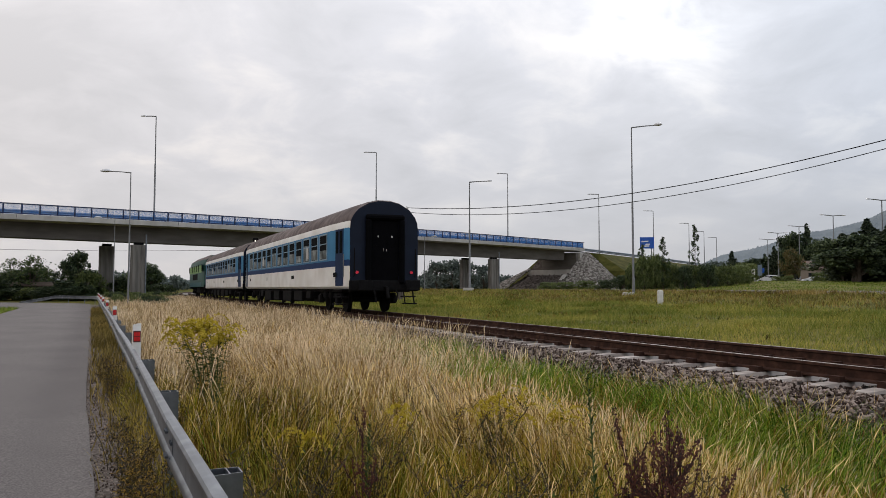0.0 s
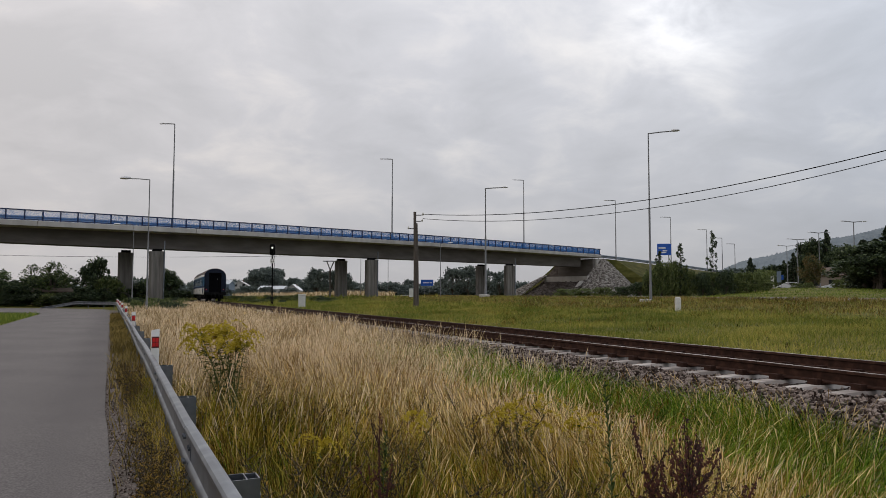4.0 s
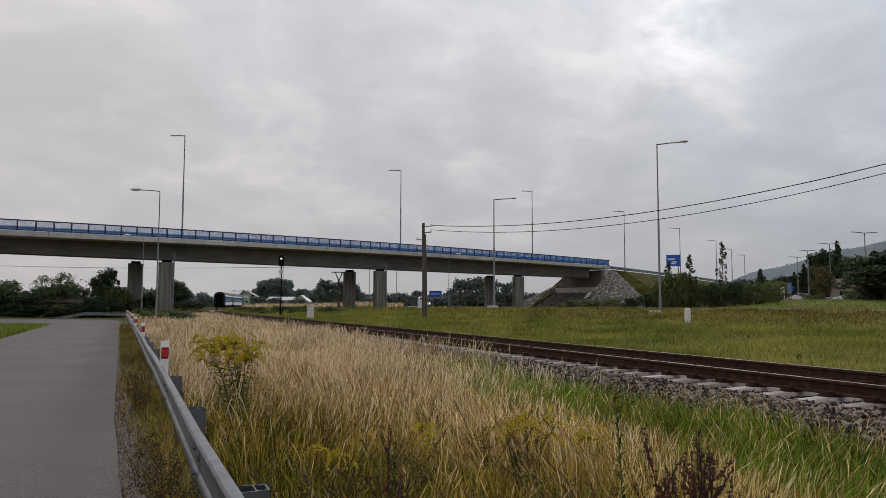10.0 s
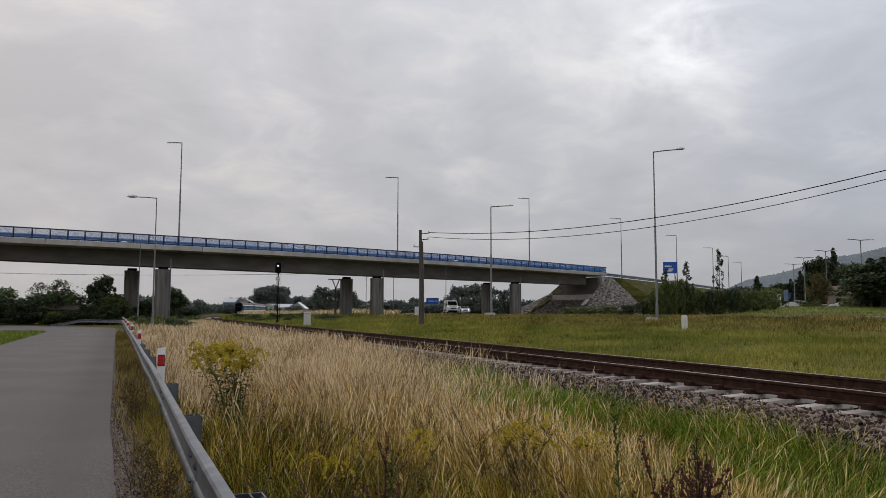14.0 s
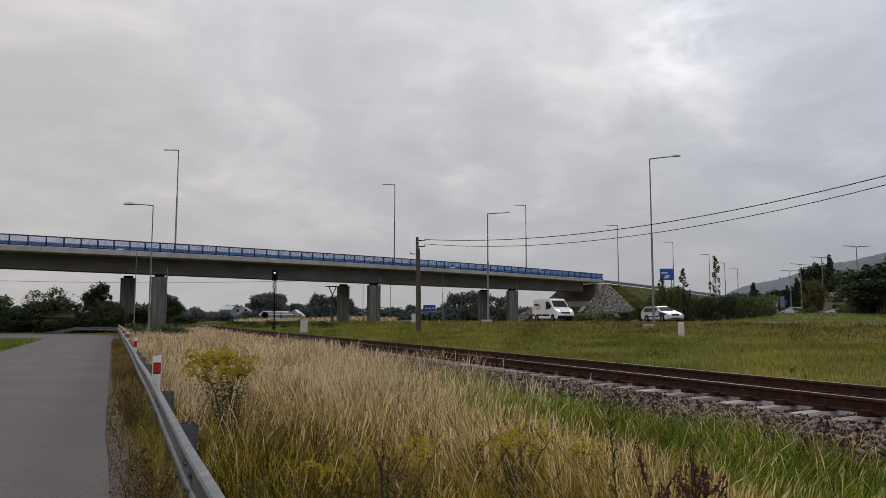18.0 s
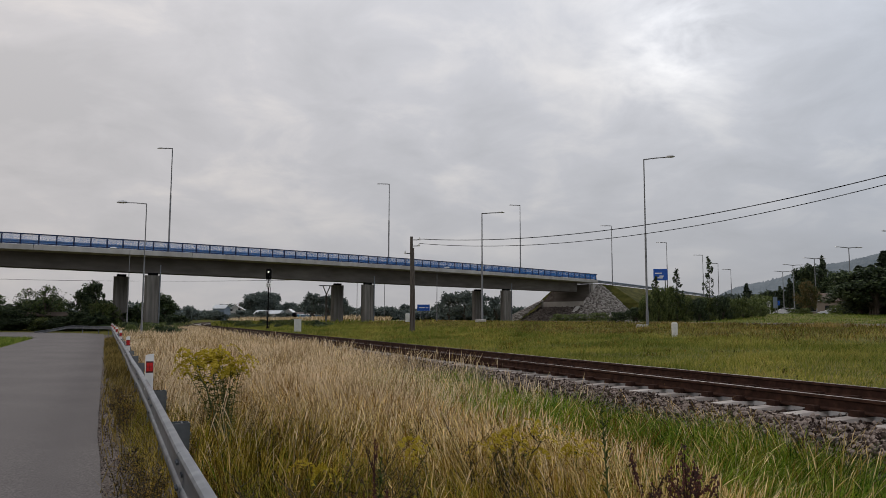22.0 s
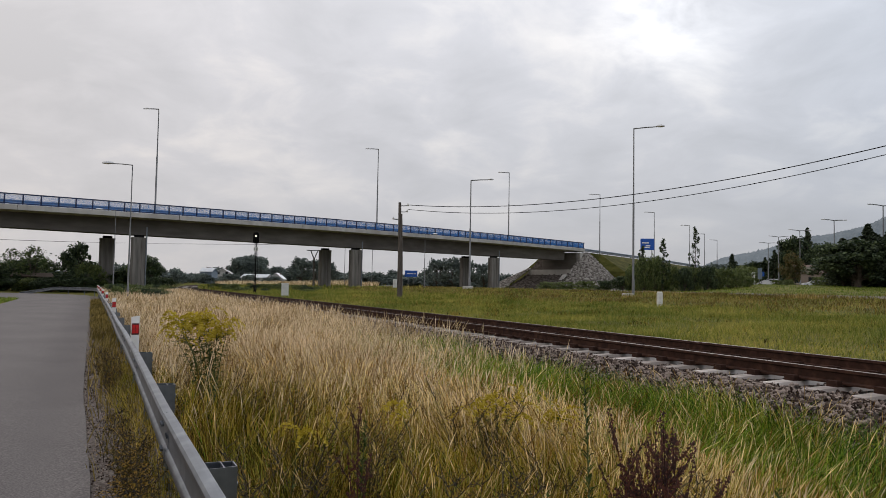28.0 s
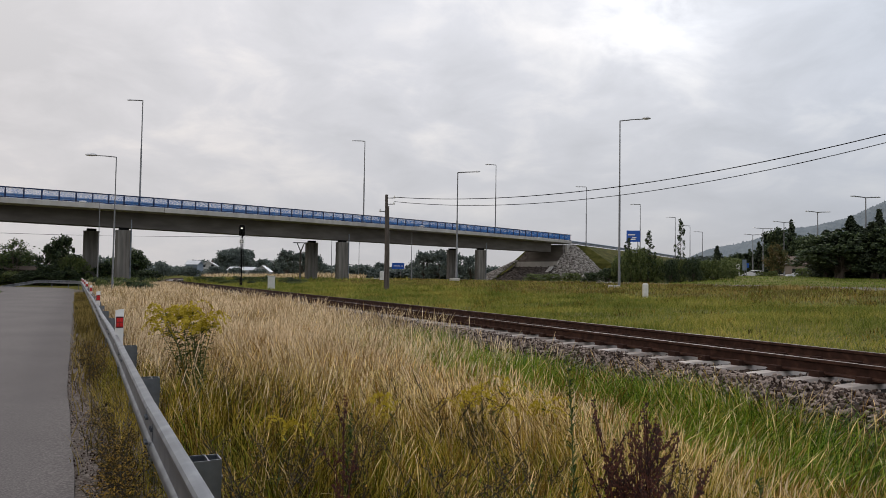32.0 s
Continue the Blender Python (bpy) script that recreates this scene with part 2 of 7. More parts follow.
LEAF_LIGHT = mat("light_leaves", [(0.05, 0.068, 0.02), (0.09, 0.122, 0.034), (0.15, 0.175, 0.055)], 0.8, 3, 0.7, island=0.7, translucent=0.3)
NEEDLES = mat("conifer_needles", [(0.018, 0.028, 0.016), (0.036, 0.052, 0.029), (0.078, 0.10, 0.054)], 0.8, 3, 0.8, island=0.7, translucent=0.2)
# leaves paled and blued to carry the haze of distance in their colour
LEAF_HAZED = mat("hazed_far_leaves", [(0.07, 0.088, 0.085), (0.10, 0.124, 0.112), (0.14, 0.165, 0.14)], 0.8, 3, 0.8, island=0.6, translucent=0.3)
LEAF_RUST = mat("rusty_leaves", [(0.045, 0.058, 0.016), (0.085, 0.08, 0.025), (0.14, 0.095, 0.035)], 0.7, 3, 0.75, island=0.6, translucent=0.25)
# aerial haze over the distant hill and ridge is mixed into this blue-grey
HAZED_WOOD = mat("hazed_woodland", [(0.105, 0.127, 0.145), (0.122, 0.146, 0.163), (0.145, 0.17, 0.185)], 0.06, 8, 1.0, spec=.06, bump=0.0, coord="World")


# ---------------------------------------------------------------- mesh helpers
class Geo:
    """Collects faces of one mesh; each face knows its material slot."""

    def __init__(self):
        self.v, self.f, self.m = [], [], []

    def add(self, verts, faces, slot=0):
        o = len(self.v)
        self.v += [tuple(p) for p in verts]
        self.f += [tuple(i + o for i in f) for f in faces]
        self.m += [slot] * len(faces)
        return self

    def box(self, c, s, rz=0.0, slot=0, ch=0.0, rx=0.0, ry=0.0):
        """A box of size s round c; ch chamfers its edges."""
        hx, hy, hz = s[0] / 2, s[1] / 2, s[2] / 2
        r = Euler((rx, ry, rz)).to_matrix()
        c = Vector(c)
        if not ch:
            vs = [c + r @ Vector((x * hx, y * hy, z * hz)) for z in (-1, 1) for y in (-1, 1) for x in (-1, 1)]
            return self.add(vs, [(0, 2, 3, 1), (4, 5, 7, 6), (0, 1, 5, 4), (2, 6, 7, 3), (0, 4, 6, 2), (1, 3, 7, 5)], slot)
        k = min(ch, hx * 0.9, hy * 0.9, hz * 0.9)
        bm = bmesh.new()
        pts = []
        for x in (-1, 1):
            for y in (-1, 1):
                for z in (-1, 1):
                    pts += [(x * hx, y * (hy - k), z * (hz - k)), (x * (hx - k), y * hy, z * (hz - k)), (x * (hx - k), y * (hy - k), z * hz)]
        for p in pts:
            bm.verts.new(p)
        bmesh.ops.convex_hull(bm, input=bm.verts)
        bm.verts.index_update()
        self.add([c + r @ w.co for w in bm.verts], [[q.index for q in f.verts] for f in bm.faces], slot)
        bm.free()
        return self

    def tube(self, pts, radii, n=8, slot=0, caps=True):
        """A round tube through points; radii one or one a point."""
        pts = [Vector(p) for p in pts]
        if isinstance(radii, (int, float)):
            radii = [radii] * len(pts)
        vs = []
        ref = None
        for i, p in enumerate(pts):
            d = (pts[min(i + 1, len(pts) - 1)] - pts[max(i - 1, 0)]).normalized()
            if ref is None:
                ref = d.orthogonal().normalized()
            a = (ref - d * ref.dot(d)).normalized()
            b = d.cross(a)
            ref = a
            vs += [p + (a * math.cos(2 * math.pi * k / n) + b * math.sin(2 * math.pi * k / n)) * radii[i] for k in range(n)]
        fs = [(i * n + k, i * n + (k + 1) % n, (i + 1) * n + (k + 1) % n, (i + 1) * n + k) for i in range(len(pts) - 1) for k in range(n)]
        if caps:
            fs += [tuple(range(n - 1, -1, -1)), tuple((len(pts) - 1) * n + k for k in range(n))]
        return self.add(vs, fs, slot)

    def loft(self, rings, slot=0, closed=True, caps=True, slots=None):
        """Skins rings of equal point counts."""
        n = len(rings[0])
        vs = [p for r in rings for p in r]
        last = n if closed else n - 1
        o = len(self.v)
        self.v += [tuple(p) for p in vs]
        for i in range(len(rings) - 1):
            for k in range(last):
                self.f.append((o + i * n + k, o + i * n + (k + 1) % n, o + (i + 1) * n + (k + 1) % n, o + (i + 1) * n + k))
                self.m.append(slots[k] if slots else slot)
        if caps and closed:
            self.f += [tuple(o + k for k in range(n - 1, -1, -1)), tuple(o + (len(rings) - 1) * n + k for k in range(n))]
            self.m += [slot, slot]
        return self

    def prism(self, outline, y0, y1, slot=0):
        """An outline in x, z pushed from y0 to y1."""
        return self.loft([[(x, y0, z) for x, z in outline], [(x, y1, z) for x, z in outline]], slot)

    def mesh(self, name, mats, smooth=None):
        me = bpy.data.meshes.new(name)
        me.from_pydata(self.v, [], self.f)
        for q in mats if isinstance(mats, (list, tuple)) else [mats]:
            me.materials.append(q)
        me.polygons.foreach_set("material_index", self.m)
        bm = bmesh.new()
        bm.from_mesh(me)
        bmesh.ops.recalc_face_normals(bm, faces=bm.faces)
        bm.to_mesh(me)
        bm.free()
        if smooth:
            me.polygons.foreach_set("use_smooth", [True] * len(me.polygons))
            me.set_sharp_from_angle(angle=radians(smooth))
        return me


def thing(name, label, category, group="", kind="", m=None):
    ob = tagged(new(name), label, category, group, kind)
    ob.empty_display_size = 0.2
    if m is not None:
        ob.matrix_world = m
    return ob


def part(name, geo, mats, parent=None, label="", smooth=None, m=None):
    """Links a mesh as one object under a thing or a part."""
    ob = new(name, geo if isinstance(geo, bpy.types.Mesh) else geo.mesh(name, mats, smooth))
    if parent is not None:
        ob.parent = parent
    if m is not None:
        ob.matrix_basis = m
    if label:
        ob["label"] = label
    return ob


def fast_mesh(name, verts, tris, material, flat=False):
    """A big triangle mesh from arrays."""
    me = bpy.data.meshes.new(name)
    verts, tris = np.asarray(verts, np.float32), np.asarray(tris, np.int32)
    me.vertices.add(len(verts))
    me.vertices.foreach_set("co", verts.ravel())
    me.loops.add(tris.size)
    me.loops.foreach_set("vertex_index", tris.ravel())
    me.polygons.add(len(tris))
    me.polygons.foreach_set("loop_start", np.arange(0, tris.size, 3, dtype=np.int32))
    me.polygons.foreach_set("loop_total", np.full(len(tris), 3, np.int32))
    if flat:
        me.polygons.foreach_set("use_smooth", np.zeros(len(tris), bool))
    me.update(calc_edges=True)
    me.materials.append(material)
    return me


# ---------------------------------------------------------------- plan
# railway centre line: straight, then a curve to the right
TRACK_P, TRACK_D = np.array((3.72, 12.88)), np.array((-0.400, 0.9165))
CURVE_AT, CURVE_R = 82.5, 580.0
RAIL_Z = 0.68
# the wayside road with its crash barrier
ROAD_D = np.array((-0.430, 0.903))
ROAD_N = np.array((0.903, 0.430))
BARRIER_P = np.array((0.49, 0.0))


def track(s):
    """Centre and heading of the track s metres along it."""
    d = TRACK_D / np.linalg.norm(TRACK_D)
    if s <= CURVE_AT:
        return TRACK_P + d * s, d
    p = TRACK_P + d * CURVE_AT
    n = np.array((d[1], -d[0]))
    a = (s - CURVE_AT) / CURVE_R
    return p + d * CURVE_R * math.sin(a) + n * CURVE_R * (1 - math.cos(a)), d * math.cos(a) + n * math.sin(a)


def track_off(x, y):
    """How far right of the track's centre line a place lies (arrays)."""
    d = TRACK_D / np.linalg.norm(TRACK_D)
    n = np.array((d[1], -d[0]))
    rx, ry = np.asarray(x) - TRACK_P[0], np.asarray(y) - TRACK_P[1]
    s, u = rx * d[0] + ry * d[1], rx * n[0] + ry * n[1]
    sc = np.maximum(s - CURVE_AT, 0)
    uc = CURVE_R - np.hypot(sc, CURVE_R - u)
    return np.where(s > CURVE_AT, uc, u), s


def ground_z(x, y):
    x, y = np.asarray(x, float), np.asarray(y, float)
    u, s = track_off(x, y)
    right = np.interp(u, [1.5, 2.6, 10, 17, 26, 31, 33], [0.2, 0.42, 0.58, 0.72, 1.10, 1.24, 1.26])
    left = np.interp(u, [-9, -4.2, -2.6, -1.5], [-0.14, -0.16, -0.1, 0.2])
    z = np.where(u > 0, right, left)
    r = np.hypot(x, y)
    far = np.clip((r - 110) / 150, 0, 1) * np.clip((np.abs(u) - 3) / 6, 0, 1)
    z = z * (1 - far) + np.where(u > 0, 1.26, 0.9) * far
    # beyond the main road the ground rises to the trees
    z = z + 1.25 * np.clip((r - 74) / 40, 0, 1) * np.clip((np.arctan2(x, np.maximum(y, 1e-3)) - .31) / .08, 0, 1) * (u > 30)
    bump = 0.05 * np.sin(x * 0.9 + 1.3 * np.sin(y * 0.5)) * np.sin(y * 0.7 + np.sin(x * 0.33))
    return z + bump * np.clip((np.abs(u) - 2.5) / 3, 0, 1) * (u > 0)


def build_ground():
    ax = np.unique(np.concatenate([np.arange(-60, 60.1, 1.5), np.linspace(-200, -60, 36), np.linspace(60, 200, 36),
                                   -np.geomspace(200, 3500, 14), np.geomspace(200, 3500, 14)]))
    ay = np.unique(np.concatenate([np.arange(-12, 110.1, 1.5), np.linspace(110, 300, 40), np.geomspace(300, 4000, 14),
                                   -np.geomspace(12, 1500, 10)]))
    X, Y = np.meshgrid(ax, ay)
    Z = ground_z(X, Y)
    # the wayside road lies in a shallow cut of its own
    q = (X - BARRIER_P[0]) * ROAD_N[0] + (Y - BARRIER_P[1]) * ROAD_N[1]
    Z = np.where((q < 0.6), np.minimum(Z, -0.12), Z)
    nx = len(ax)
    i = np.arange(len(ay) - 1)[:, None] * nx + np.arange(nx - 1)[None]
    i = i.ravel()
    tris = np.concatenate([np.stack([i, i + 1, i + nx + 1], 1), np.stack([i, i + nx + 1, i + nx], 1)])
    me = fast_mesh("ground", np.stack([X.ravel(), Y.ravel(), Z.ravel()], 1), tris, SOIL)
    me.polygons.foreach_set("use_smooth", [True] * len(me.polygons))
    tagged(new("ground", me), "uneven green and brown meadow ground beside the railway", "ground", kind="structure")


build_ground()


def along(q, s, z=0.0):
    """A place s metres along the crash barrier and q metres to its right."""
    p = BARRIER_P + ROAD_D * s + ROAD_N * q
    return Vector((p[0], p[1], z))


BEND_S, BEND_R = 80.0, 16.0


def road_mid(s):
    """The road's right edge: straight, then a bend to the left."""
    if s <= BEND_S:
        p = BARRIER_P + ROAD_D * s - ROAD_N * 0.5
        return p, ROAD_D
    a = (s - BEND_S) / BEND_R
    p = BARRIER_P + ROAD_D * BEND_S - ROAD_N * 0.5
    return p + ROAD_D * BEND_R * math.sin(a) - ROAD_N * BEND_R * (1 - math.cos(a)), ROAD_D * math.cos(a) - ROAD_N * math.sin(a)


def build_road():
    """The narrow asphalt road with its gravel verge."""
    prof = [(-5.3, -0.16), (-5.0, -0.02), (-3.6, 0.02), (-2.5, 0.035), (-1.4, 0.025), (0.0, -0.01), (0.03, -0.14)]
    rings = []
    ss = list(np.arange(-14, 14, .5)) + list(np.arange(14, 80, 2.0)) + [80 + BEND_R * radians(a) for a in range(0, 101, 8)] + [150, 200]
    for s in ss:
        p, d = road_mid(min(s, 80 + BEND_R * radians(96)))
        if s > 110:
            p = p + d * (s - 108)
        n = np.array((d[1], -d[0]))
        w = float(np.interp(s, [0, 7, 12, 30], [.15, .11, .02, .03])) + .004 * math.sin(s * 2.1)
        wider = float(np.interp(s, [71, 76, 80], [0, 3.0, 12.0]))
        rings.append([(*(p + n * (q + (w if q > -1 else 0) - (wider if q < -4.5 else 0))), z) for q, z in prof])
    g = Geo().loft(rings, closed=False, caps=False)
    tagged(part("road", g, ASPHALT), "narrow grey asphalt road with a ragged edge", "road", kind="structure")
    rng = random.Random(3)
    rings = []
    for s in np.arange(-14, 80, 0.35):
        w = 0.012 * math.sin(s * 1.7) + rng.uniform(-0.014, 0.014)
        rings.append([along(q, s, z) for q, z in ((-0.60 + w, -0.03), (-0.3, -0.036 + rng.uniform(-.01, .02)), (0.0, -0.04), (0.25, -0.05), (0.6, -0.15))])
    tagged(part("verge", Geo().loft(rings, closed=False, caps=False), GRAVEL), "crumbling gravel verge along the asphalt edge", "verge", kind="structure")


build_road()


# ---------------------------------------------------------------- railway
def build_track():
    tr = thing("railway_track", "single railway track of rusty rails on concrete sleepers", "railway track", kind="structure")
    rail_prof = [(-0.036, 0), (-0.036, -0.035), (-0.010, -0.05), (-0.010, -0.135), (-0.07, -0.15), (-0.07, -0.17),
                 (0.07, -0.17), (0.07, -0.15), (0.010, -0.135), (0.010, -0.05), (0.036, -0.035), (0.036, 0)]
    ss = list(np.arange(-16, 76, 4.0)) + list(np.arange(76, 620, 4.0))
    for side in (-0.7535, 0.7535):
        rings = []
        for s in ss:
            p, d = track(s)
            n = np.array((d[1], -d[0]))
            rings.append([(*(p + n * (side + x)), RAIL_Z + z) for x, z in rail_prof])
        slots = [0] * 12
        slots[11] = 1
        part("rail", Geo().loft(rings, slots=slots), [RAIL_SIDE, RAIL_TOP], tr, "rusty rail with a polished head", smooth=30)
    # bed, coloured near black for the shade between the loose stones
    prof = [(-3.3, -0.35), (-2.05, 0.38), (-1.5, 0.445), (-1.0, 0.44), (-0.9, 0.42), (1.0, 0.42), (1.35, 0.42), (2.0, 0.38), (2.9, 0.30)]
    rings = []
    for s in ss:
        p, d = track(s)
        n = np.array((d[1], -d[0]))
        rings.append([(*(p + n * x), z) for x, z in prof])
    part("ballast_bed", Geo().loft(rings, closed=False, caps=False), BALLAST_BED, tr, "bed of crushed stone, near-black for the shaded gaps")
    # sleepers, one by one
    half = [(-1.30, 0.12, 0.12), (-1.27, 0.15, 0.115), (-0.95, 0.165, 0.11), (-0.5, 0.165, 0.11), (-0.35, 0.15, 0.10)]
    g = Geo()
    rings = []
    for x, h, w in half + [(-a, b, c) for a, b, c in reversed(half)]:
        h = max(h, 0.10)
        rings.append([(x, -w, -0.06), (x, w, -0.06), (x, w * 0.8, h - 0.17), (x, -w * 0.8, h - 0.17)])
    g.loft(rings)
    for sx in (-0.7535, 0.7535):
        for dx in (-0.12, 0.12):
            g.box((sx + dx, 0, 0.03), (0.09, 0.14, 0.07), slot=1)
        g.box((sx, 0, 0.006), (0.20, 0.18, 0.02), slot=1)
    me = g.mesh("sleeper", [SLEEPER, RAIL_SIDE], 30)
    s, k = -9.0, 0
    while s < 171 and k < 300:
        p, d = track(s)
        part("sleeper", me, None, tr, m=Matrix.Translation((p[0], p[1], RAIL_Z - 0.19)) @ Matrix.Rotation(math.atan2(-d[0], d[1]), 4, "Z"))
        s += 0.6
        k += 1


build_track()


# ---------------------------------------------------------------- road bridge
B0, BD = np.array((-51.26, 88.27)), np.array((0.7254, 0.6883))
BN = np.array((0.6883, -0.7254))


def bridge(s, q, z):
    """A place on the bridge: s along its near edge, q towards the camera's side, z up."""
    p = B0 + BD * s + BN * q
    return Vector((p[0], p[1], z))


def crest(s):
    return 0.42 * (1 - ((s - 62) / 62) ** 2) if -70 < s < 190 else -1.0


B_START, B_END, B_WIDE = -40.0, 115.0, 10.5


def build_bridge():
    br = thing("road_bridge", "long concrete road bridge with a blue steel railing", "bridge")
    ss = list(np.arange(B_START, B_END + 0.1, 5.0))

    def run(prof, upto=B_END, frm=B_START):
        return Geo().loft([[bridge(s, q, z + crest(s)) for q, z in prof] for s in ss if frm <= s <= upto])

    def girder(prof):
        return Geo().loft([[bridge(s, q, z + (crest(s) if z > 9 else 0.0)) for q, z in prof] for s in ss[:-1]])

    part("deck", run([(0.05, 9.85), (0.05, 10.0), (-0.1, 10.15), (-B_WIDE, 10.15), (-B_WIDE, 9.85), (-1.6, 9.7), (-1.0, 9.75)]), CONCRETE, br, "grey concrete deck")
    # the edge beam in lengths of twenty metres with open joints
    edge = [(0.0, 9.80), (0.12, 9.82), (0.12, 10.43), (0.0, 10.46), (-0.45, 10.46), (-0.45, 9.75)]
    for a in np.arange(B_START, B_END, 20.0):
        e = min(a + 20.0, B_END)
        cuts = [a + .04] + [x for x in ss if a < x < e] + [e - .04]
        part("parapet", Geo().loft([[bridge(x, q, z + crest(x)) for q, z in edge] for x in cuts]), CONCRETE, br, "pale concrete edge beam")
    part("parapet", run([(-B_WIDE, 9.78), (-B_WIDE, 10.46), (-B_WIDE + 0.45, 10.46), (-B_WIDE + 0.45, 9.75)]), CONCRETE, br, "pale concrete edge beam")
    part("girder", girder([(-1.9, 9.8), (-2.0, 7.8), (-4.9, 7.8), (-5.0, 9.8)]), GIRDER_SHADED, br, "deep brownish concrete girder, darkened for the deck's shade")
    part("girder", girder([(-6.3, 9.8), (-6.4, 8.25), (-9.2, 8.25), (-9.3, 9.8)]), GIRDER_SHADED, br, "deep brownish concrete girder, darkened for the deck's shade")
    # railing: rails, posts and bays of upright bars
    for q in (-0.12, -B_WIDE + 0.12):
        top = Geo()
        for z, w, h in ((11.66, 0.08, 0.14), (10.52, 0.06, 0.10)):
            top.loft([[bridge(s, q + a, z + b + crest(s)) for a, b in ((-w, 0), (w, 0), (w, h), (-w, h))] for s in ss])
        part("handrail", top, BLUE_STEEL, br, "dark blue steel rails")
    post = Geo().box((0, 0, 0.62), (0.15, 0.16, 1.24), ch=0.01).mesh("railing_post", BLUE_STEEL)
    bars = Geo()
    for k in range(1, 36):
        bars.box((k * 2.0 / 36, 0, 0.64), (0.024, 0.02, 1.1))
    bays = Geo()
    ang = math.atan2(BD[1], BD[0])
    s = B_START + 0.6
    while s < B_END - 0.3:
        z = 10.46 + crest(s)
        m = Matrix.Translation(bridge(s, -0.12, z)) @ Matrix.Rotation(ang, 4, "Z")
        part("railing_post", post, None, br, m=m)
        far = Matrix.Translation(bridge(s, -B_WIDE + 0.12, z)) @ Matrix.Rotation(ang, 4, "Z")
        part("railing_post", post, None, br, m=far)
        if s < B_END - 2:
            slope = (crest(s + 2) - crest(s)) / 2
            for at in (m, far):
                at = at @ Matrix.Rotation(-math.atan(slope), 4, "Y")
                bays.add([at @ Vector(v) for v in bars.v], bars.f)
        s += 2.0
    tagged(part("railing_infill", bays, PANEL_BLUE, br, "thin blue upright bars"), kind="stuff")
    # crash barrier on the deck behind the railing
    g = Geo().loft([[bridge(s, -1.2 + a, 10.66 + b + crest(s)) for a, b in ((0, 0), (0.08, 0.09), (0, 0.2), (0, 0.27), (0.08, 0.37), (0, 0.48), (-0.02, 0.48), (-0.02, 0))] for s in ss])
    part("deck_barrier", g, GALV, br, "galvanised steel crash barrier")
    # columns: a pair under each joint, set askew
    skew = np.array((-0.888, 0.46))
    for s, q, top in ((15.0, -2.8, 7.06), (51.2, -2.8, 7.06), (85.5, -2.8, 7.06)):
        near = B0 + BD * s + BN * q * 0.35
        for k in (0, 1):
            p = near + skew * 6.3 * k
            g = Geo()
            w, d = 0.98, 0.72
            out = [(-w, -d + .25), (-w + .25, -d), (-.32, -d), (-.32, -d + .14), (.32, -d + .14), (.32, -d), (w - .25, -d), (w, -d + .25),
                   (w, d - .25), (w - .25, d), (.32, d), (.32, d - .14), (-.32, d - .14), (-.32, d), (-w + .25, d), (-w, d - .25)]
            g.loft([[(x, y, z) for x, y in out] for z in (-0.5, top - 0.25)])
            g.loft([[(x * f, y * f, z) for x, y in out] for z, f in ((top - 0.25, 1.02), (top, 1.02))])
            g.box((0, 0, top + 0.16), (1.2, 1.0, 0.34), slot=1)
            col = part("column", g, [PIER_SHADED, DARK], br, "grooved concrete column, darkened for the deck's shade", m=Matrix.Translation((p[0], p[1], 0.3)) @ Matrix.Rotation(radians(27), 4, "Z"))
            if k == 0:
                part("drainpipe", Geo().tube([(w - .1, -d - .08, -0.4), (w - .1, -d - .08, top + 1.4)], 0.09), GALV, col)
    return br


BRIDGE = build_bridge()


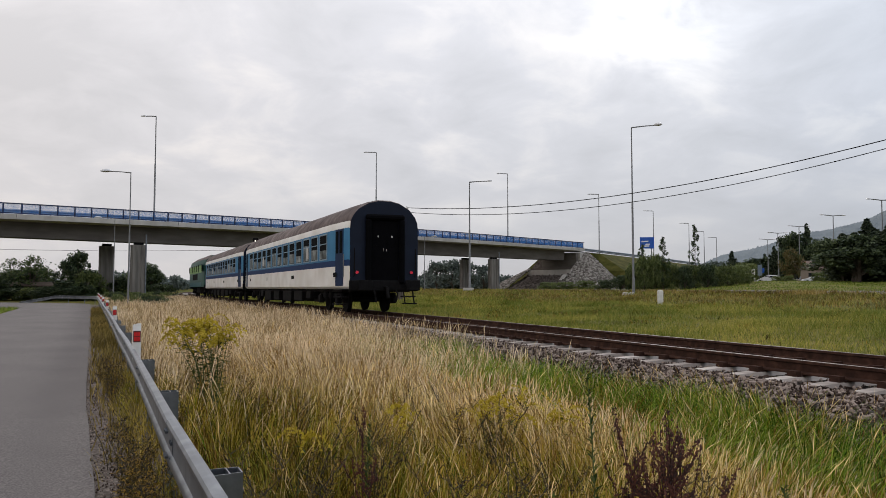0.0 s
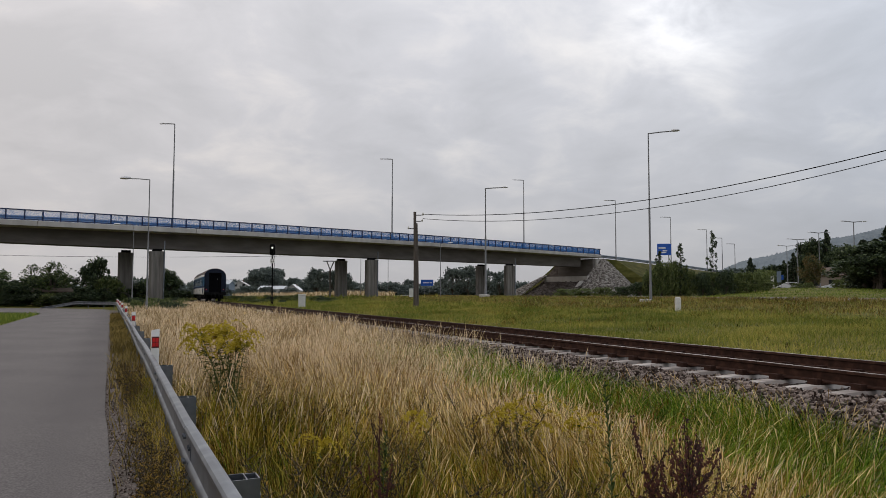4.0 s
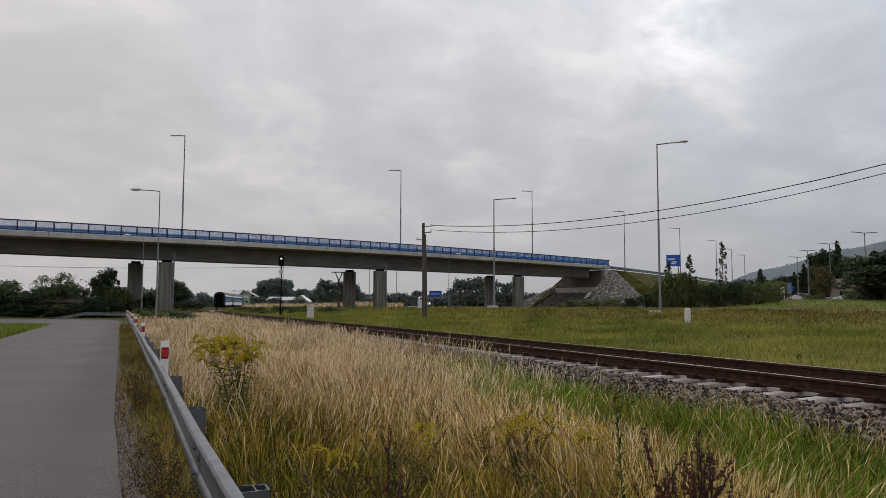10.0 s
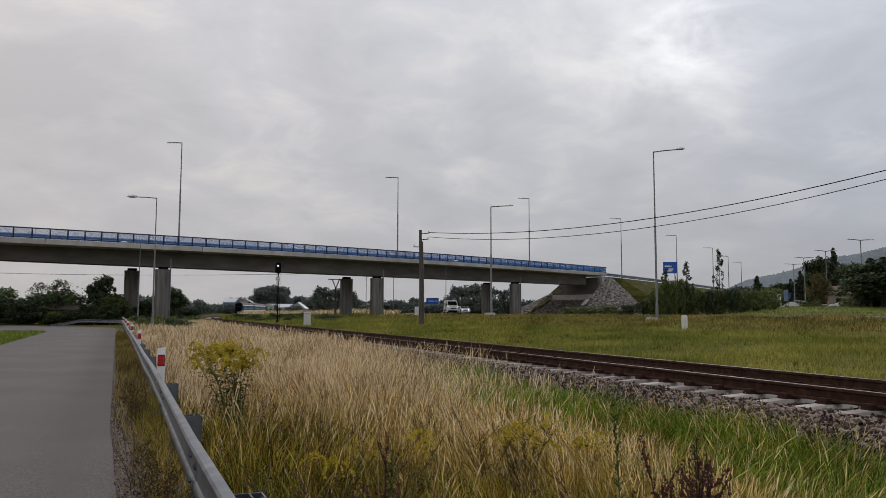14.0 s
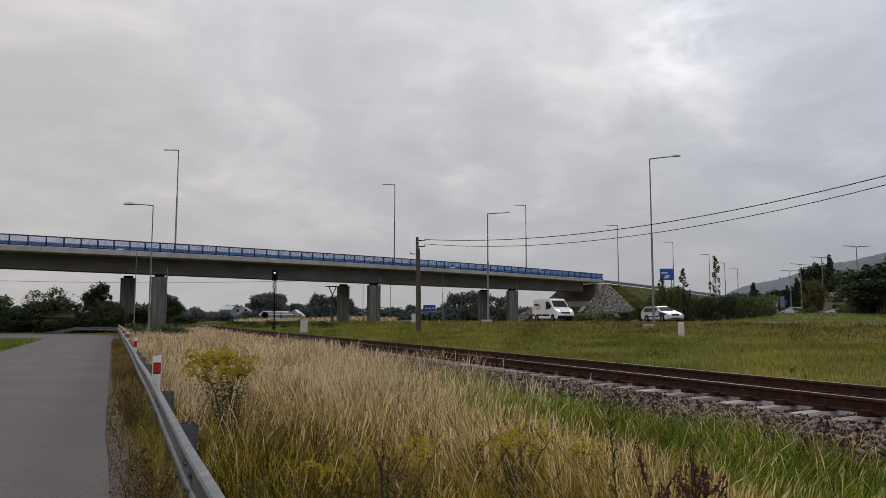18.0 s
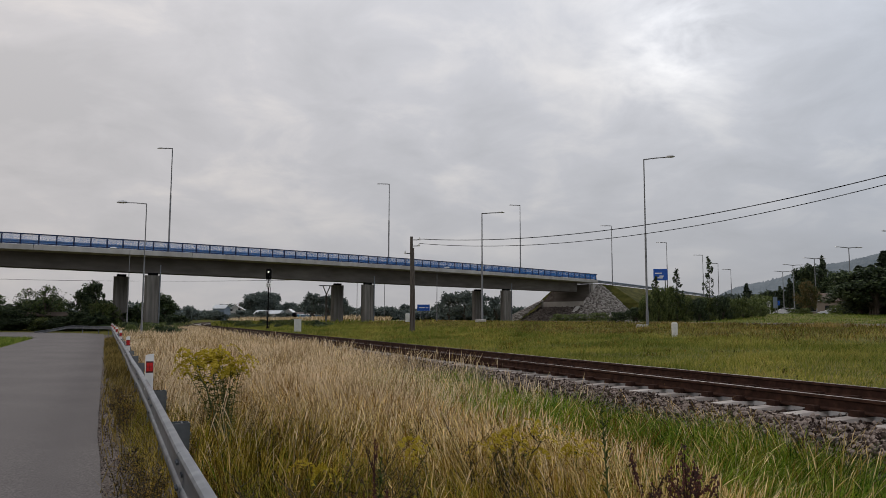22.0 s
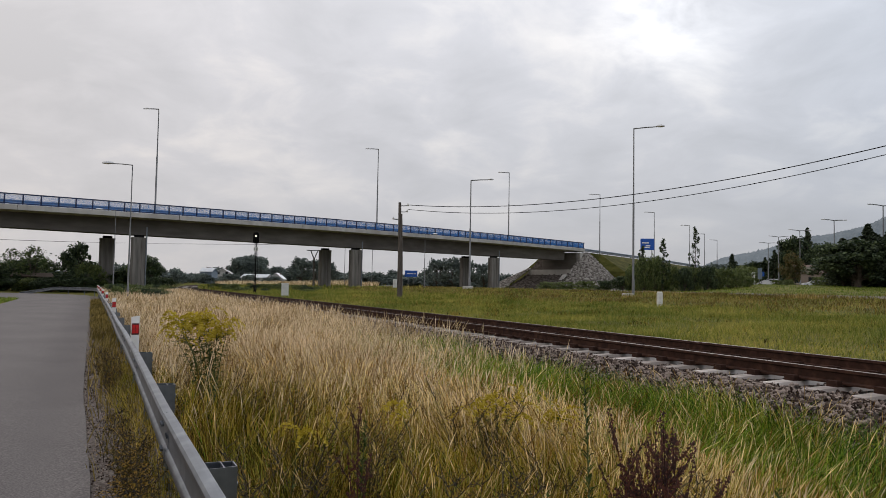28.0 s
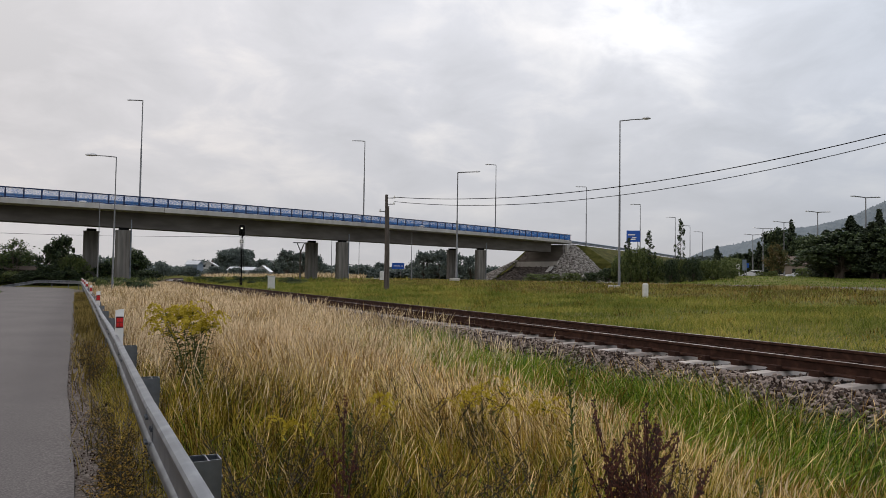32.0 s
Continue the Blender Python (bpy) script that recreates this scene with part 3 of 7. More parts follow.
def build_abutment():
    ab = thing("bridge_abutment", "concrete bridge abutment with a sloping stone-clad cone", "abutment")
    def blk(name, s0, s1, q0, q1, z0, z1, label="", mt=CONCRETE):
        g = Geo().loft([[bridge(s0, q0, z0), bridge(s0, q1, z0), bridge(s0, q1, z1), bridge(s0, q0, z1)],
                        [bridge(s1, q0, z0), bridge(s1, q1, z0), bridge(s1, q1, z1), bridge(s1, q0, z1)]])
        return part(name, g, mt, ab, label)
    blk("bearing_wall", 112.2, 115.5, -10.2, -0.3, 0.8, 9.6, "grey concrete wall under the deck's end", GIRDER_SHADED)
    blk("bench", 109.6, 112.1, -12.0, 0.1, 4.3, 5.7, "pale concrete bench")
    blk("wing_wall", 113.0, 122.0, -0.3, 0.15, 3.0, 9.55, "pale concrete wing wall")
    # stone slope in front of the bench and round the wing
    bm_rng = random.Random(11)
    def slope(name, fn, nu, nv, size, mt=RIPRAP):
        base = Geo()
        for i in range(nu):
            for j in range(nv):
                base.add([fn(i / nu, j / nv), fn((i + 1) / nu, j / nv), fn((i + 1) / nu, (j + 1) / nv), fn(i / nu, (j + 1) / nv)], [(0, 1, 2, 3)])
                c = Vector(fn((i + bm_rng.random()) / nu, (j + bm_rng.random()) / nv))
                k = size * bm_rng.uniform(0.7, 1.2)
                base.box(c, (k, k * bm_rng.uniform(.6, 1), k * .6), bm_rng.uniform(0, 3), ch=k * 0.2, rx=bm_rng.uniform(-.6, .6), ry=bm_rng.uniform(-.6, .6))
        return part(name, base, mt, ab, "slope of grey broken stones")
    slope("stone_slope", lambda u, v: bridge(109.7 - 8.5 * v, -12.3 + 12.6 * u, 4.5 - 3.5 * v), 26, 14, 0.42, SLOPE_STONE)
    def cone(u, v):
        a = radians(-100 + 125 * u)
        r = 0.6 + 9.5 * v
        return bridge(115.5 + r * math.sin(a), 0.1 + r * math.cos(a) * 0.9, 9.5 - 8.4 * v)
    slope("stone_cone", cone, 44, 22, 0.46)

    def far_cone(u, v):
        a = radians(-90 - 100 * u)
        r = 0.4 + 9.8 * v
        return bridge(110.5 + r * math.sin(a), -11.8 + r * math.cos(a) * 1.1, 6.0 - 5.0 * v)
    slope("stone_cone", far_cone, 34, 18, 0.5)
    g = Geo().loft([[bridge(104.0 + a, -0.6 + b, 1.0) for a, b in ((-.3, -.4), (.3, -.4), (.3, .4), (-.3, .4))],
                    [bridge(108.6 + a, -0.6 + b, 4.6) for a, b in ((-.3, -.4), (.3, -.4), (.3, .4), (-.3, .4))]])
    part("drain_channel", g, CONCRETE, ab, "straight concrete drain channel")


build_abutment()


def ramp_edge(t):
    """The near edge of the approach ramp from the bridge's end, t 0 to 1."""
    p0, p1, p2 = np.array(bridge(115.5, 0, 0))[:2], np.array(bridge(165, -1, 0))[:2], np.array((112.0, 268.0))
    p = p0 * (1 - t) ** 2 + 2 * p1 * t * (1 - t) + p2 * t * t
    d = 2 * (p1 - p0) * (1 - t) + 2 * (p2 - p1) * t
    return p, d / np.linalg.norm(d), 9.75 - 2.9 * t


def build_ramp():
    """The grassed embankment that carries the road down from the bridge."""
    g = Geo()
    rings, edge = [], []
    for i in range(25):
        p, d, z = ramp_edge(i / 24)
        n = np.array((d[1], -d[0]))
        prof = [(14 if i else 3.0, 1.0), (7.5 if i else 2.0, z - 4.2), (1.0, z - 0.15), (0, z), (-11, z), (-12, z - .2), (-28 if i else -22, 0.8)]
        rings.append([(*(p + n * q), h) for q, h in prof])
        edge.append((p, n, z))
    tagged(part("stone_facing", Geo().add(rings[0], [tuple(range(len(rings[0])))]), SLOPE_STONE), "brown stone facing at the end of the embankment", "embankment", kind="structure")
    tagged(part("embankment", g.loft(rings, closed=False, caps=False), BANK), "grassy road embankment behind the bridge end", "embankment", kind="structure")
    ob = thing("ramp_barrier", "long galvanised crash barrier on the embankment", "crash barrier")
    part("beam", Geo().loft([[(*(p + n * (-0.9 + a)), z + b) for a, b in ((0, .3), (.06, .45), (0, .6), (.06, .75), (0, .95), (-.05, .95), (-.05, .3))] for p, n, z in edge]), GALV, ob)
    post = Geo().box((0, 0, 0.1), (0.12, 0.12, 1.3)).mesh("post", GALV)
    for k in range(0, 49):
        p, d, z = ramp_edge(k / 48)
        n = np.array((d[1], -d[0]))
        part("post", post, None, ob, m=Matrix.Translation((*(p + n * -1.05), z + .2)))


build_ramp()
# ---------------------------------------------------------------- main road
LANE = [(-37.0, 420.0), (-24.0, 320.0), (-17.0, 245.0), (-11.9, 202.0), (-3.2, 150.5), (5.8, 102.0), (14.65, 77.7), (23.4, 51.8), (36.0, 18.0), (54.0, -23.0), (86.0, -96.0)]


def lane_table():
    """Points every metre or so along the lane on which the traffic drives, with their distance."""
    pts = [np.array(p) for p in LANE]
    pts = [2 * pts[0] - pts[1]] + pts + [2 * pts[-1] - pts[-2]]
    out = []
    for i in range(1, len(pts) - 2):
        a, b, c, d = pts[i - 1:i + 3]
        for k in range(40):
            t = k / 40
            out.append(0.5 * (2 * b + (c - a) * t + (2 * a - 5 * b + 4 * c - d) * t * t + (3 * b - a - 3 * c + d) * t ** 3))
    out = np.array(out + [pts[-2]])
    return out, np.concatenate([[0], np.cumsum(np.linalg.norm(np.diff(out, axis=0), axis=1))])


LANE_P, LANE_S = lane_table()


def lane(s):
    """Place and heading on the lane, s metres from its far end."""
    p = np.array([np.interp(s, LANE_S, LANE_P[:, i]) for i in (0, 1)])
    q = np.array([np.interp(s + 1.5, LANE_S, LANE_P[:, i]) for i in (0, 1)]) - np.array([np.interp(s - 1.5, LANE_S, LANE_P[:, i]) for i in (0, 1)])
    return p, q / np.linalg.norm(q)


def build_main_road():
    rings = []
    for s in np.linspace(0, LANE_S[-1], 160):
        p, d = lane(s)
        n = np.array((-d[1], d[0]))
        rings.append([(*(p - n * q), z) for q, z in ((-6.6, 1.25), (-6.1, 1.37), (-1.9, 1.41), (2.0, 1.37), (3.2, 1.33), (4.4, 1.21))])
    tagged(part("main_road", Geo().loft(rings, closed=False, caps=False), ASPHALT), "grey two-lane main road beyond the meadow", "road", kind="structure")


build_main_road()


# ---------------------------------------------------------------- crash barrier beside the wayside road
BEAM_TOP = 0.78


def beam_off(s):
    """The barrier stands a little farther from the road beyond its first metres."""
    return float(np.interp(s, [5, 10, 30], [0, .05, .09]))


def build_barrier():
    ob = thing("crash_barrier", "galvanised steel crash barrier with a curved beam beside the road", "crash barrier")
    # the W-shaped beam in lengths of four metres, facing the road
    prof = [(0.04, 0.0), (0.02, -0.002), (-0.004, -0.008), (-0.014, -0.022), (-0.012, -0.045), (0.022, -0.10), (0.027, -0.165), (0.026, -0.222), (0.011, -0.234), (0.007, -0.248), (0.009, -0.284),
            (0.02, -0.30), (0.05, -0.31)]
    prof += [(q + 0.006, z + (0.004 if k > 6 else -0.004)) for k, (q, z) in reversed(list(enumerate(prof)))]

    def place(s, q, z):
        q += .012 * math.sin(s * 1.9) * math.sin(s * .31) + beam_off(s)
        z += .008 * math.sin(s * 1.3 + 1)
        if s <= 78:
            return along(q, s, z)
        a = (s - 78) / 14.0
        p = BARRIER_P + ROAD_D * 78 + ROAD_D * (14.0 - q * -1) * math.sin(a) * 1.0 - ROAD_N * (14.0 * (1 - math.cos(a)) - q)
        return Vector((p[0], p[1], z))

    s = -11.0
    while s < 91:
        e = min(s + 4.0, 93)
        st = [s + (e + 0.12 - s) * k / (1 if s < 74 else 5) for k in range(2 if s < 74 else 6)]
        lift = 0.004 * (int(s / 4) % 2)
        g = Geo().loft([[place(x, q - lift, BEAM_TOP + z - .16 * max(0, x - 89)) for q, z in prof] for x in st])
        for k in range(2):
            for dz in (-0.08, -0.155, -0.23):
                c = place(e + 0.03 + 0.06 * k, 0.0 if dz != -0.155 else 0.03, BEAM_TOP + dz)
                g.tube([c, c + Vector((-ROAD_N[0] * .018, -ROAD_N[1] * .018, 0))], 0.014, 6)
        part("beam", g, GALV, ob, smooth=40)
        s += 4.0
    post = Geo()
    post.box((0.176, 0, -0.5), (0.006, 0.11, 0.98))
    post.box((0.146, 0.052, -0.5), (0.06, 0.006, 0.98))
    post.box((0.146, -0.052, -0.5), (0.06, 0.006, 0.98))
    # spacer: an open folded box between beam and post
    post.box((0.08, 0.06, -0.125), (0.09, 0.005, 0.23))
    post.box((0.08, -0.06, -0.125), (0.09, 0.005, 0.23))
    post.box((0.122, 0.0, -0.125), (0.005, 0.12, 0.23))
    post.tube([(0.176, 0, -0.1), (0.19, 0, -0.1)], 0.014, 6)
    me = post.mesh("post", GALV)
    rot = Matrix.Rotation(math.atan2(ROAD_N[1], ROAD_N[0]), 4, "Z")
    s = 3.62 - 5 * 2.8
    while s < 78:
        part("post", me, None, ob, m=Matrix.Translation(along(beam_off(s), s, BEAM_TOP)) @ rot)
        s += 2.8
    for s in (81.0, 84.0, 87.0):
        part("post", me, None, ob, m=Matrix.Translation(place(s, 0.0, BEAM_TOP)) @ rot)


build_barrier()


def build_delineators():
    first = None
    for s in (10.85, 21.5, 32.2, 42.9, 53.6, 64.3, 75.0):
        m = Matrix.Translation(along(0.085 + .6 * beam_off(s), s, BEAM_TOP - 0.14)) @ Matrix.Rotation(math.atan2(ROAD_N[1], ROAD_N[0]), 4, "Z")
        if first is None:
            first = thing("delineator_post", "white plastic roadside marker post with a red reflector", "marker post", "marker posts on the crash barrier", m=m)
            g = Geo().loft([[(-.05, -.06, z), (.0, -.075, z), (.05, -.06, z), (.05, .045, z), (-.05, .045, z)] if z < .45 else
                            [(-.05, -.05, z - .02), (.0, -.06, z), (.05, -.05, z), (.05, .04, z), (-.05, .04, z - .02)] for z in (0, .47)])
            body = part("body", g, WHITE, first, smooth=30)
            part("reflector", Geo().box((0, -0.068, 0.30), (0.092, 0.012, 0.15), ch=0.004), mat("dark_red_frame", [(0.05, 0.008, 0.008), (0.09, 0.012, 0.012)], 12, 3, 0.5), body, "red reflector")
            g = Geo()
            for dz in (-.03, .03):
                for dx in (-.02, .02):
                    g.box((dx, -0.0745, 0.30 + dz), (0.036, 0.004, 0.052))
            part("reflector_cells", g, RED, body)
            part("bracket", Geo().box((0, -.02, -.05), (.07, .05, .14)), DARK, first)
        else:
            copy_thing(first, m)


build_delineators()


# ---------------------------------------------------------------- lamps
def build_lamp(name, label, base, top_z, arm, arm_dir, head=0.7, group="", r=0.09, two=False, rise=0.06, arm_r=0.0):
    """A street lamp: base place, height of its top, arm length and direction (unit xy)."""
    ob = thing(name, label, "street lamp", group, m=Matrix.Translation(base))
    h = top_z - base[2]
    part("pole", Geo().tube([(0, 0, -0.3), (0, 0, 1.2), (0, 0, 1.25), (0, 0, h * .55), (0, 0, h * .56), (0, 0, h)], [r * 1.35, r * 1.35, r * 1.05, r * .95, r * .7, r * .55], 10), LAMP_STEEL, ob, smooth=40)
    for sgn in ((1, -1) if two else (1,)):
        d = Vector((arm_dir[0], arm_dir[1], 0)) * sgn
        part("arm", Geo().tube([(0, 0, h - .03), d * arm * .5 + Vector((0, 0, h + rise * .6)), d * arm + Vector((0, 0, h + rise))], [max(r * .6, arm_r), max(r * .55, arm_r), max(r * .5, arm_r)], 8), LAMP_STEEL, ob, smooth=40)
        a = math.atan2(d.y, d.x)
        g = Geo()
        rings = []
        for u, w, t in ((0, .06, .05), (.12, .12, .10), (.45, .19, .15), (.8, .17, .12), (1, .06, .04)):
            rings.append([(arm - .1 + u * head, w * math.cos(k * math.pi / 5), rise + h + .02 + t * math.sin(k * math.pi / 5) * (1 if k < 5 else .5)) for k in range(10)])
        g.loft(rings)
        part("lamp_head", g, LAMP_HEAD, ob, "pale grey lamp head", smooth=50, m=Matrix.Rotation(a, 4, "Z"))
    return ob


def gz(x, y):
    return float(ground_z(x, y))


def build_lamps():
    t = "tall grey steel street lamp "
    build_lamp("street_lamp", "grey street lamp with a long arm beside the wayside road", (-20.45, 48, -0.1), 9.15, 1.35, (-1, 0), 0.75, r=0.055)
    build_lamp("street_lamp", t + "with one arm on a concrete footing", (13.93, 54, 1.05), 13.45, 1.7, (0.97, -0.25), 0.6, "lamps along the main road", 0.075)
    build_lamp("street_lamp", t + "with one arm beside the main road", (3.18, 88, 1.3), 14.3, 2.1, (1, -.1), 0.7, "lamps along the main road", 0.11)
    # on the bridge, their arms over the roadway
    for s, top in ((16.99, 25.24), (55.55, 25.12), (89.84, 25.06)):
        p = bridge(s, -0.9, 10.2 + crest(s))
        build_lamp("street_lamp", t + "standing on the bridge deck", tuple(p), top, 1.5, (-0.98, 0.15), 0.9, "lamps on the bridge", 0.12, arm_r=.075)
    for tt, top in ((0.055, 23.5), (0.306, 21.7), (0.506, 20.1), (0.604, 18.5), (0.694, 17.4)):
        p, d, z = ramp_edge(tt)
        build_lamp("street_lamp", t + "on the embankment", (p[0], p[1], z - .1), top, 1.7, (-0.95, 0.3), 1.0, "lamps on the embankment", 0.12, arm_r=.085)
    # small lamps before the bridge
    build_lamp("street_lamp", "slim grey street lamp under the bridge edge", (-36.6, 82, 0.3), 9.35, 1.6, (-1, 0), 0.8, r=0.06)
    build_lamp("street_lamp", "slim grey street lamp under the bridge edge", (-2.8, 112, 1.2), 9.35, 1.2, (1, 0.1), 0.8, r=0.06)
    # double-armed lamps far along the road on the right
    for x, y, top in ((60.0, 100.4, 13.58), (64.7, 121.9, 13.55), (69.7, 144.0, 13.6), (73.3, 161.1, 13.57), (80.7, 183.0, 13.6)):
        build_lamp("street_lamp", "grey street lamp with two opposite arms", (x, y, 1.4), top, 1.7, (0.97, 0.2), 0.9, "double lamps by the trees", 0.12, True, 0.1, .07)
    # distant thin poles behind the bridge
    for x, y, top in ((-17, 152, 9.8), (-15, 156, 9.2), (-20, 150, 9.9)):
        part_of = thing("distant_pole", "thin grey pole far behind the bridge", "pole", m=Matrix.Translation((x, y, 0.9)))
        part("pole", Geo().tube([(0, 0, 0), (0, 0, top - 0.9)], [0.08, 0.05], 6), LAMP_STEEL, part_of)
    f = tagged(part("lamp_footing", Geo().box((13.5, 53.8, 1.12), (.75, 0.5, 0.3), 0.15, ch=0.05), CONCRETE), "pale concrete block at the foot of a lamp", "concrete block")
    tagged(part("lamp_footing", Geo().box((3.0, 87.6, 1.4), (1.2, 0.7, 0.4), 0.15, ch=0.05), CONCRETE), "pale concrete block at the foot of a lamp", "concrete block")


build_lamps()


# ---------------------------------------------------------------- railway signal, pole and wires, markers, signs
def build_signal():
    b = (-18.55, 73.0, 0.35)
    ob = thing("railway_signal", "slim black railway signal mast with one lit white lamp", "railway signal", m=Matrix.Translation(b))
    part("mast", Geo().tube([(0, 0, -0.2), (0, 0, .5), (0, 0, .52), (0, 0, 6.0)], [.11, .11, .07, .06], 8), DARK, ob, smooth=40)
    part("ladder", Geo().box((-.16, .1, 2.6), (.03, .03, 4.8)).box((.16, .1, 2.6), (.03, .03, 4.8)), DARK, ob)
    head = Geo().loft([[(x * .74, y, z) for x, z in ((-.3, 5.1), (.3, 5.1), (.38, 5.25), (.38, 6.05), (.25, 6.2), (-.25, 6.2), (-.38, 6.05), (-.38, 5.25))] for y in (-.14, -.02)])
    h = part("signal_head", head, DARK, ob, "black shield with hooded lamps")
    g = Geo()
    for z in (5.35, 5.85):
        g.tube([(0, -.15, z), (0, -.36, z + .02)], [.13, .13], 10, caps=False)
    part("hoods", g, DARK, h)
    part("lit_lamp", Geo().tube([(0, -.15, 5.85), (0, -.18, 5.85)], .085, 12), mat("white_signal_light", [(1, 1, 1), (1, 1, 1)], emit=(1, .93, .8, 1.6)), h, "lit white signal lamp")
    g = Geo().box((0, -.12, 4.55), (.44, .03, .4), slot=0)
    for x, z in ((-.1, .09), (.1, .09), (-.1, -.09), (.1, -.09)):
        g.box((x, -.14, 4.55 + z), (.09, .01, .09), slot=1)
    part("number_plate", g, [WHITE, DARK], ob, "white plate with dark bars")


def build_pole():
    b = Vector((-3.2, 54.0, 0.5))
    ob = thing("utility_pole", "weathered wooden utility pole with two wires", "utility pole", m=Matrix.Translation(b))
    part("pole", Geo().tube([(0, 0, -0.4), (0, 0, 3), (-.05, 0, 7.15)], [.14, .125, .105], 12), WOOD, ob, smooth=40)
    part("support_pole", Geo().tube([(.17, .1, -0.4), (.14, .05, 3), (.07, 0, 6.3)], [.11, .10, .085], 10), WOOD, ob, smooth=40)
    for z, x in ((6.9, .55), (6.45, .5), (5.9, -.5)):
        hook = part("bracket", Geo().tube([(0, 0, z), (x * .7, -.05, z), (x, -.05, z + .02)], .03, 6), DARK, ob)
        part("insulator", Geo().tube([(x, -.05, z - .02), (x, -.05, z + .06), (x, -.05, z + .1), (x, -.05, z + .18)], [.05, .08, .05, .03], 8), STONE_W, hook)
    part("box", Geo().box((-.28, -.1, 1.2), (.3, .25, .62), ch=.02), CABINET, ob, "small pale box")
    # two wires to a pole beyond the meadow
    for z0, z1, sag, nm in ((6.97, 11.26, 2.22, "upper"), (6.64, 11.2, 2.5, "lower")):
        p0, p1 = b + Vector((.55, -.05, z0)), Vector((30.0, 22.0, z1))
        pts = [p0.lerp(p1, k / 40) - Vector((0, 0, 4 * sag * (k / 40) * (1 - k / 40))) for k in range(41)]
        tagged(part("overhead_wire", Geo().tube(pts, 0.022 if nm == "upper" else 0.018, 6), DARK), "sagging black overhead wire on the wooden pole", "wire")
    p = thing("utility_pole", "weathered wooden utility pole at the meadow's edge", "utility pole", m=Matrix.Translation((30.0, 22.0, 1.2)))
    part("pole", Geo().tube([(0, 0, -.4), (0, 0, 10.2)], [.18, .13], 10), WOOD, p)


def build_markers():
    g = Geo().loft([[(-w, -d, z), (w, -d, z), (w, d, z), (-w, d, z)] for w, d, z in ((.12, .10, -.15), (.12, .10, .7), (.09, .07, .78))])
    tagged(part("boundary_stone", g, STONE_W, m=pose(11.17, 38, .70, 0, 0, 8)), "whitewashed upright boundary stone in the meadow", "boundary stone")
    ob = thing("trackside_cabinet", "pale grey trackside cabinet beside the rails", "cabinet", m=pose(-12.8, 60, .5, 0, 0, 15))
    part("body", Geo().box((0, 0, .5), (.56, .4, 1.0), ch=.02), CABINET, ob)
    part("roof", Geo().box((0, 0, 1.04), (.64, .48, .08), ch=.02), CABINET, ob)
    part("door", Geo().box((0, -.21, .52), (.46, .02, .84), ch=.008), CABINET, ob)
    # large blue direction signs
    for (x, y, z), w, h, nm, bars in (((27.7, 100, 7.7), 1.85, 1.55, "blue direction sign with white lines of writing on two posts", ((-.3, .25, .9), (.1, -.25, .6), (-.25, -.55, 1.0))),
                                      ((-6.9, 160, 4.1), 2.7, 1.35, "blue direction sign with white writing behind the bridge", ((-.2, 0, 1.3), (.6, .0, .5)))):
        s = thing("direction_sign", nm, "road sign", m=pose(x, y, z, 0, 0, -8 if x > 0 else 0))
        p = part("panel", Geo().box((0, 0, 0), (w, .05, h), ch=.015), SIGN_BLUE, s, "blue panel")
        g = Geo()
        for bx, bz, bw in bars:
            g.box((bx * w / 2, -.032, bz * h / 2), (bw, .008, .16))
        part("writing_bars", g, WHITE, p, "white bars")
        for px in (-.6, .6):
            part("post", Geo().tube([(px, .06, -z + 1.0), (px, .06, h / 2)], .06, 8), LAMP_STEEL, s)


build_signal()
build_pole()
build_markers()


# ---------------------------------------------------------------- trees and shrubs
def leaf_cloud(rng, centres, radii, n, size):
    """Small leaf quads scattered in clumps: vertices and triangles."""
    k = rng.integers(0, len(centres), n)
    d = rng.normal(size=(n, 3))
    d /= np.linalg.norm(d, axis=1)[:, None]
    p = centres[k] + d * (radii[k] * rng.random(n) ** 0.45)[:, None]
    a = rng.normal(size=(n, 3))
    a /= np.linalg.norm(a, axis=1)[:, None]
    b = np.cross(a, rng.normal(size=(n, 3)))
    b /= np.linalg.norm(b, axis=1)[:, None] + 1e-9
    s = size * rng.uniform(0.6, 1.3, n)[:, None]
    v = np.stack([p - a * s, p + b * s * .55, p + a * s, p - b * s * .55], 1).reshape(-1, 3)
    i = np.arange(n)[:, None] * 4
    return v, np.concatenate([i + [0, 1, 2], i + [0, 2, 3]])


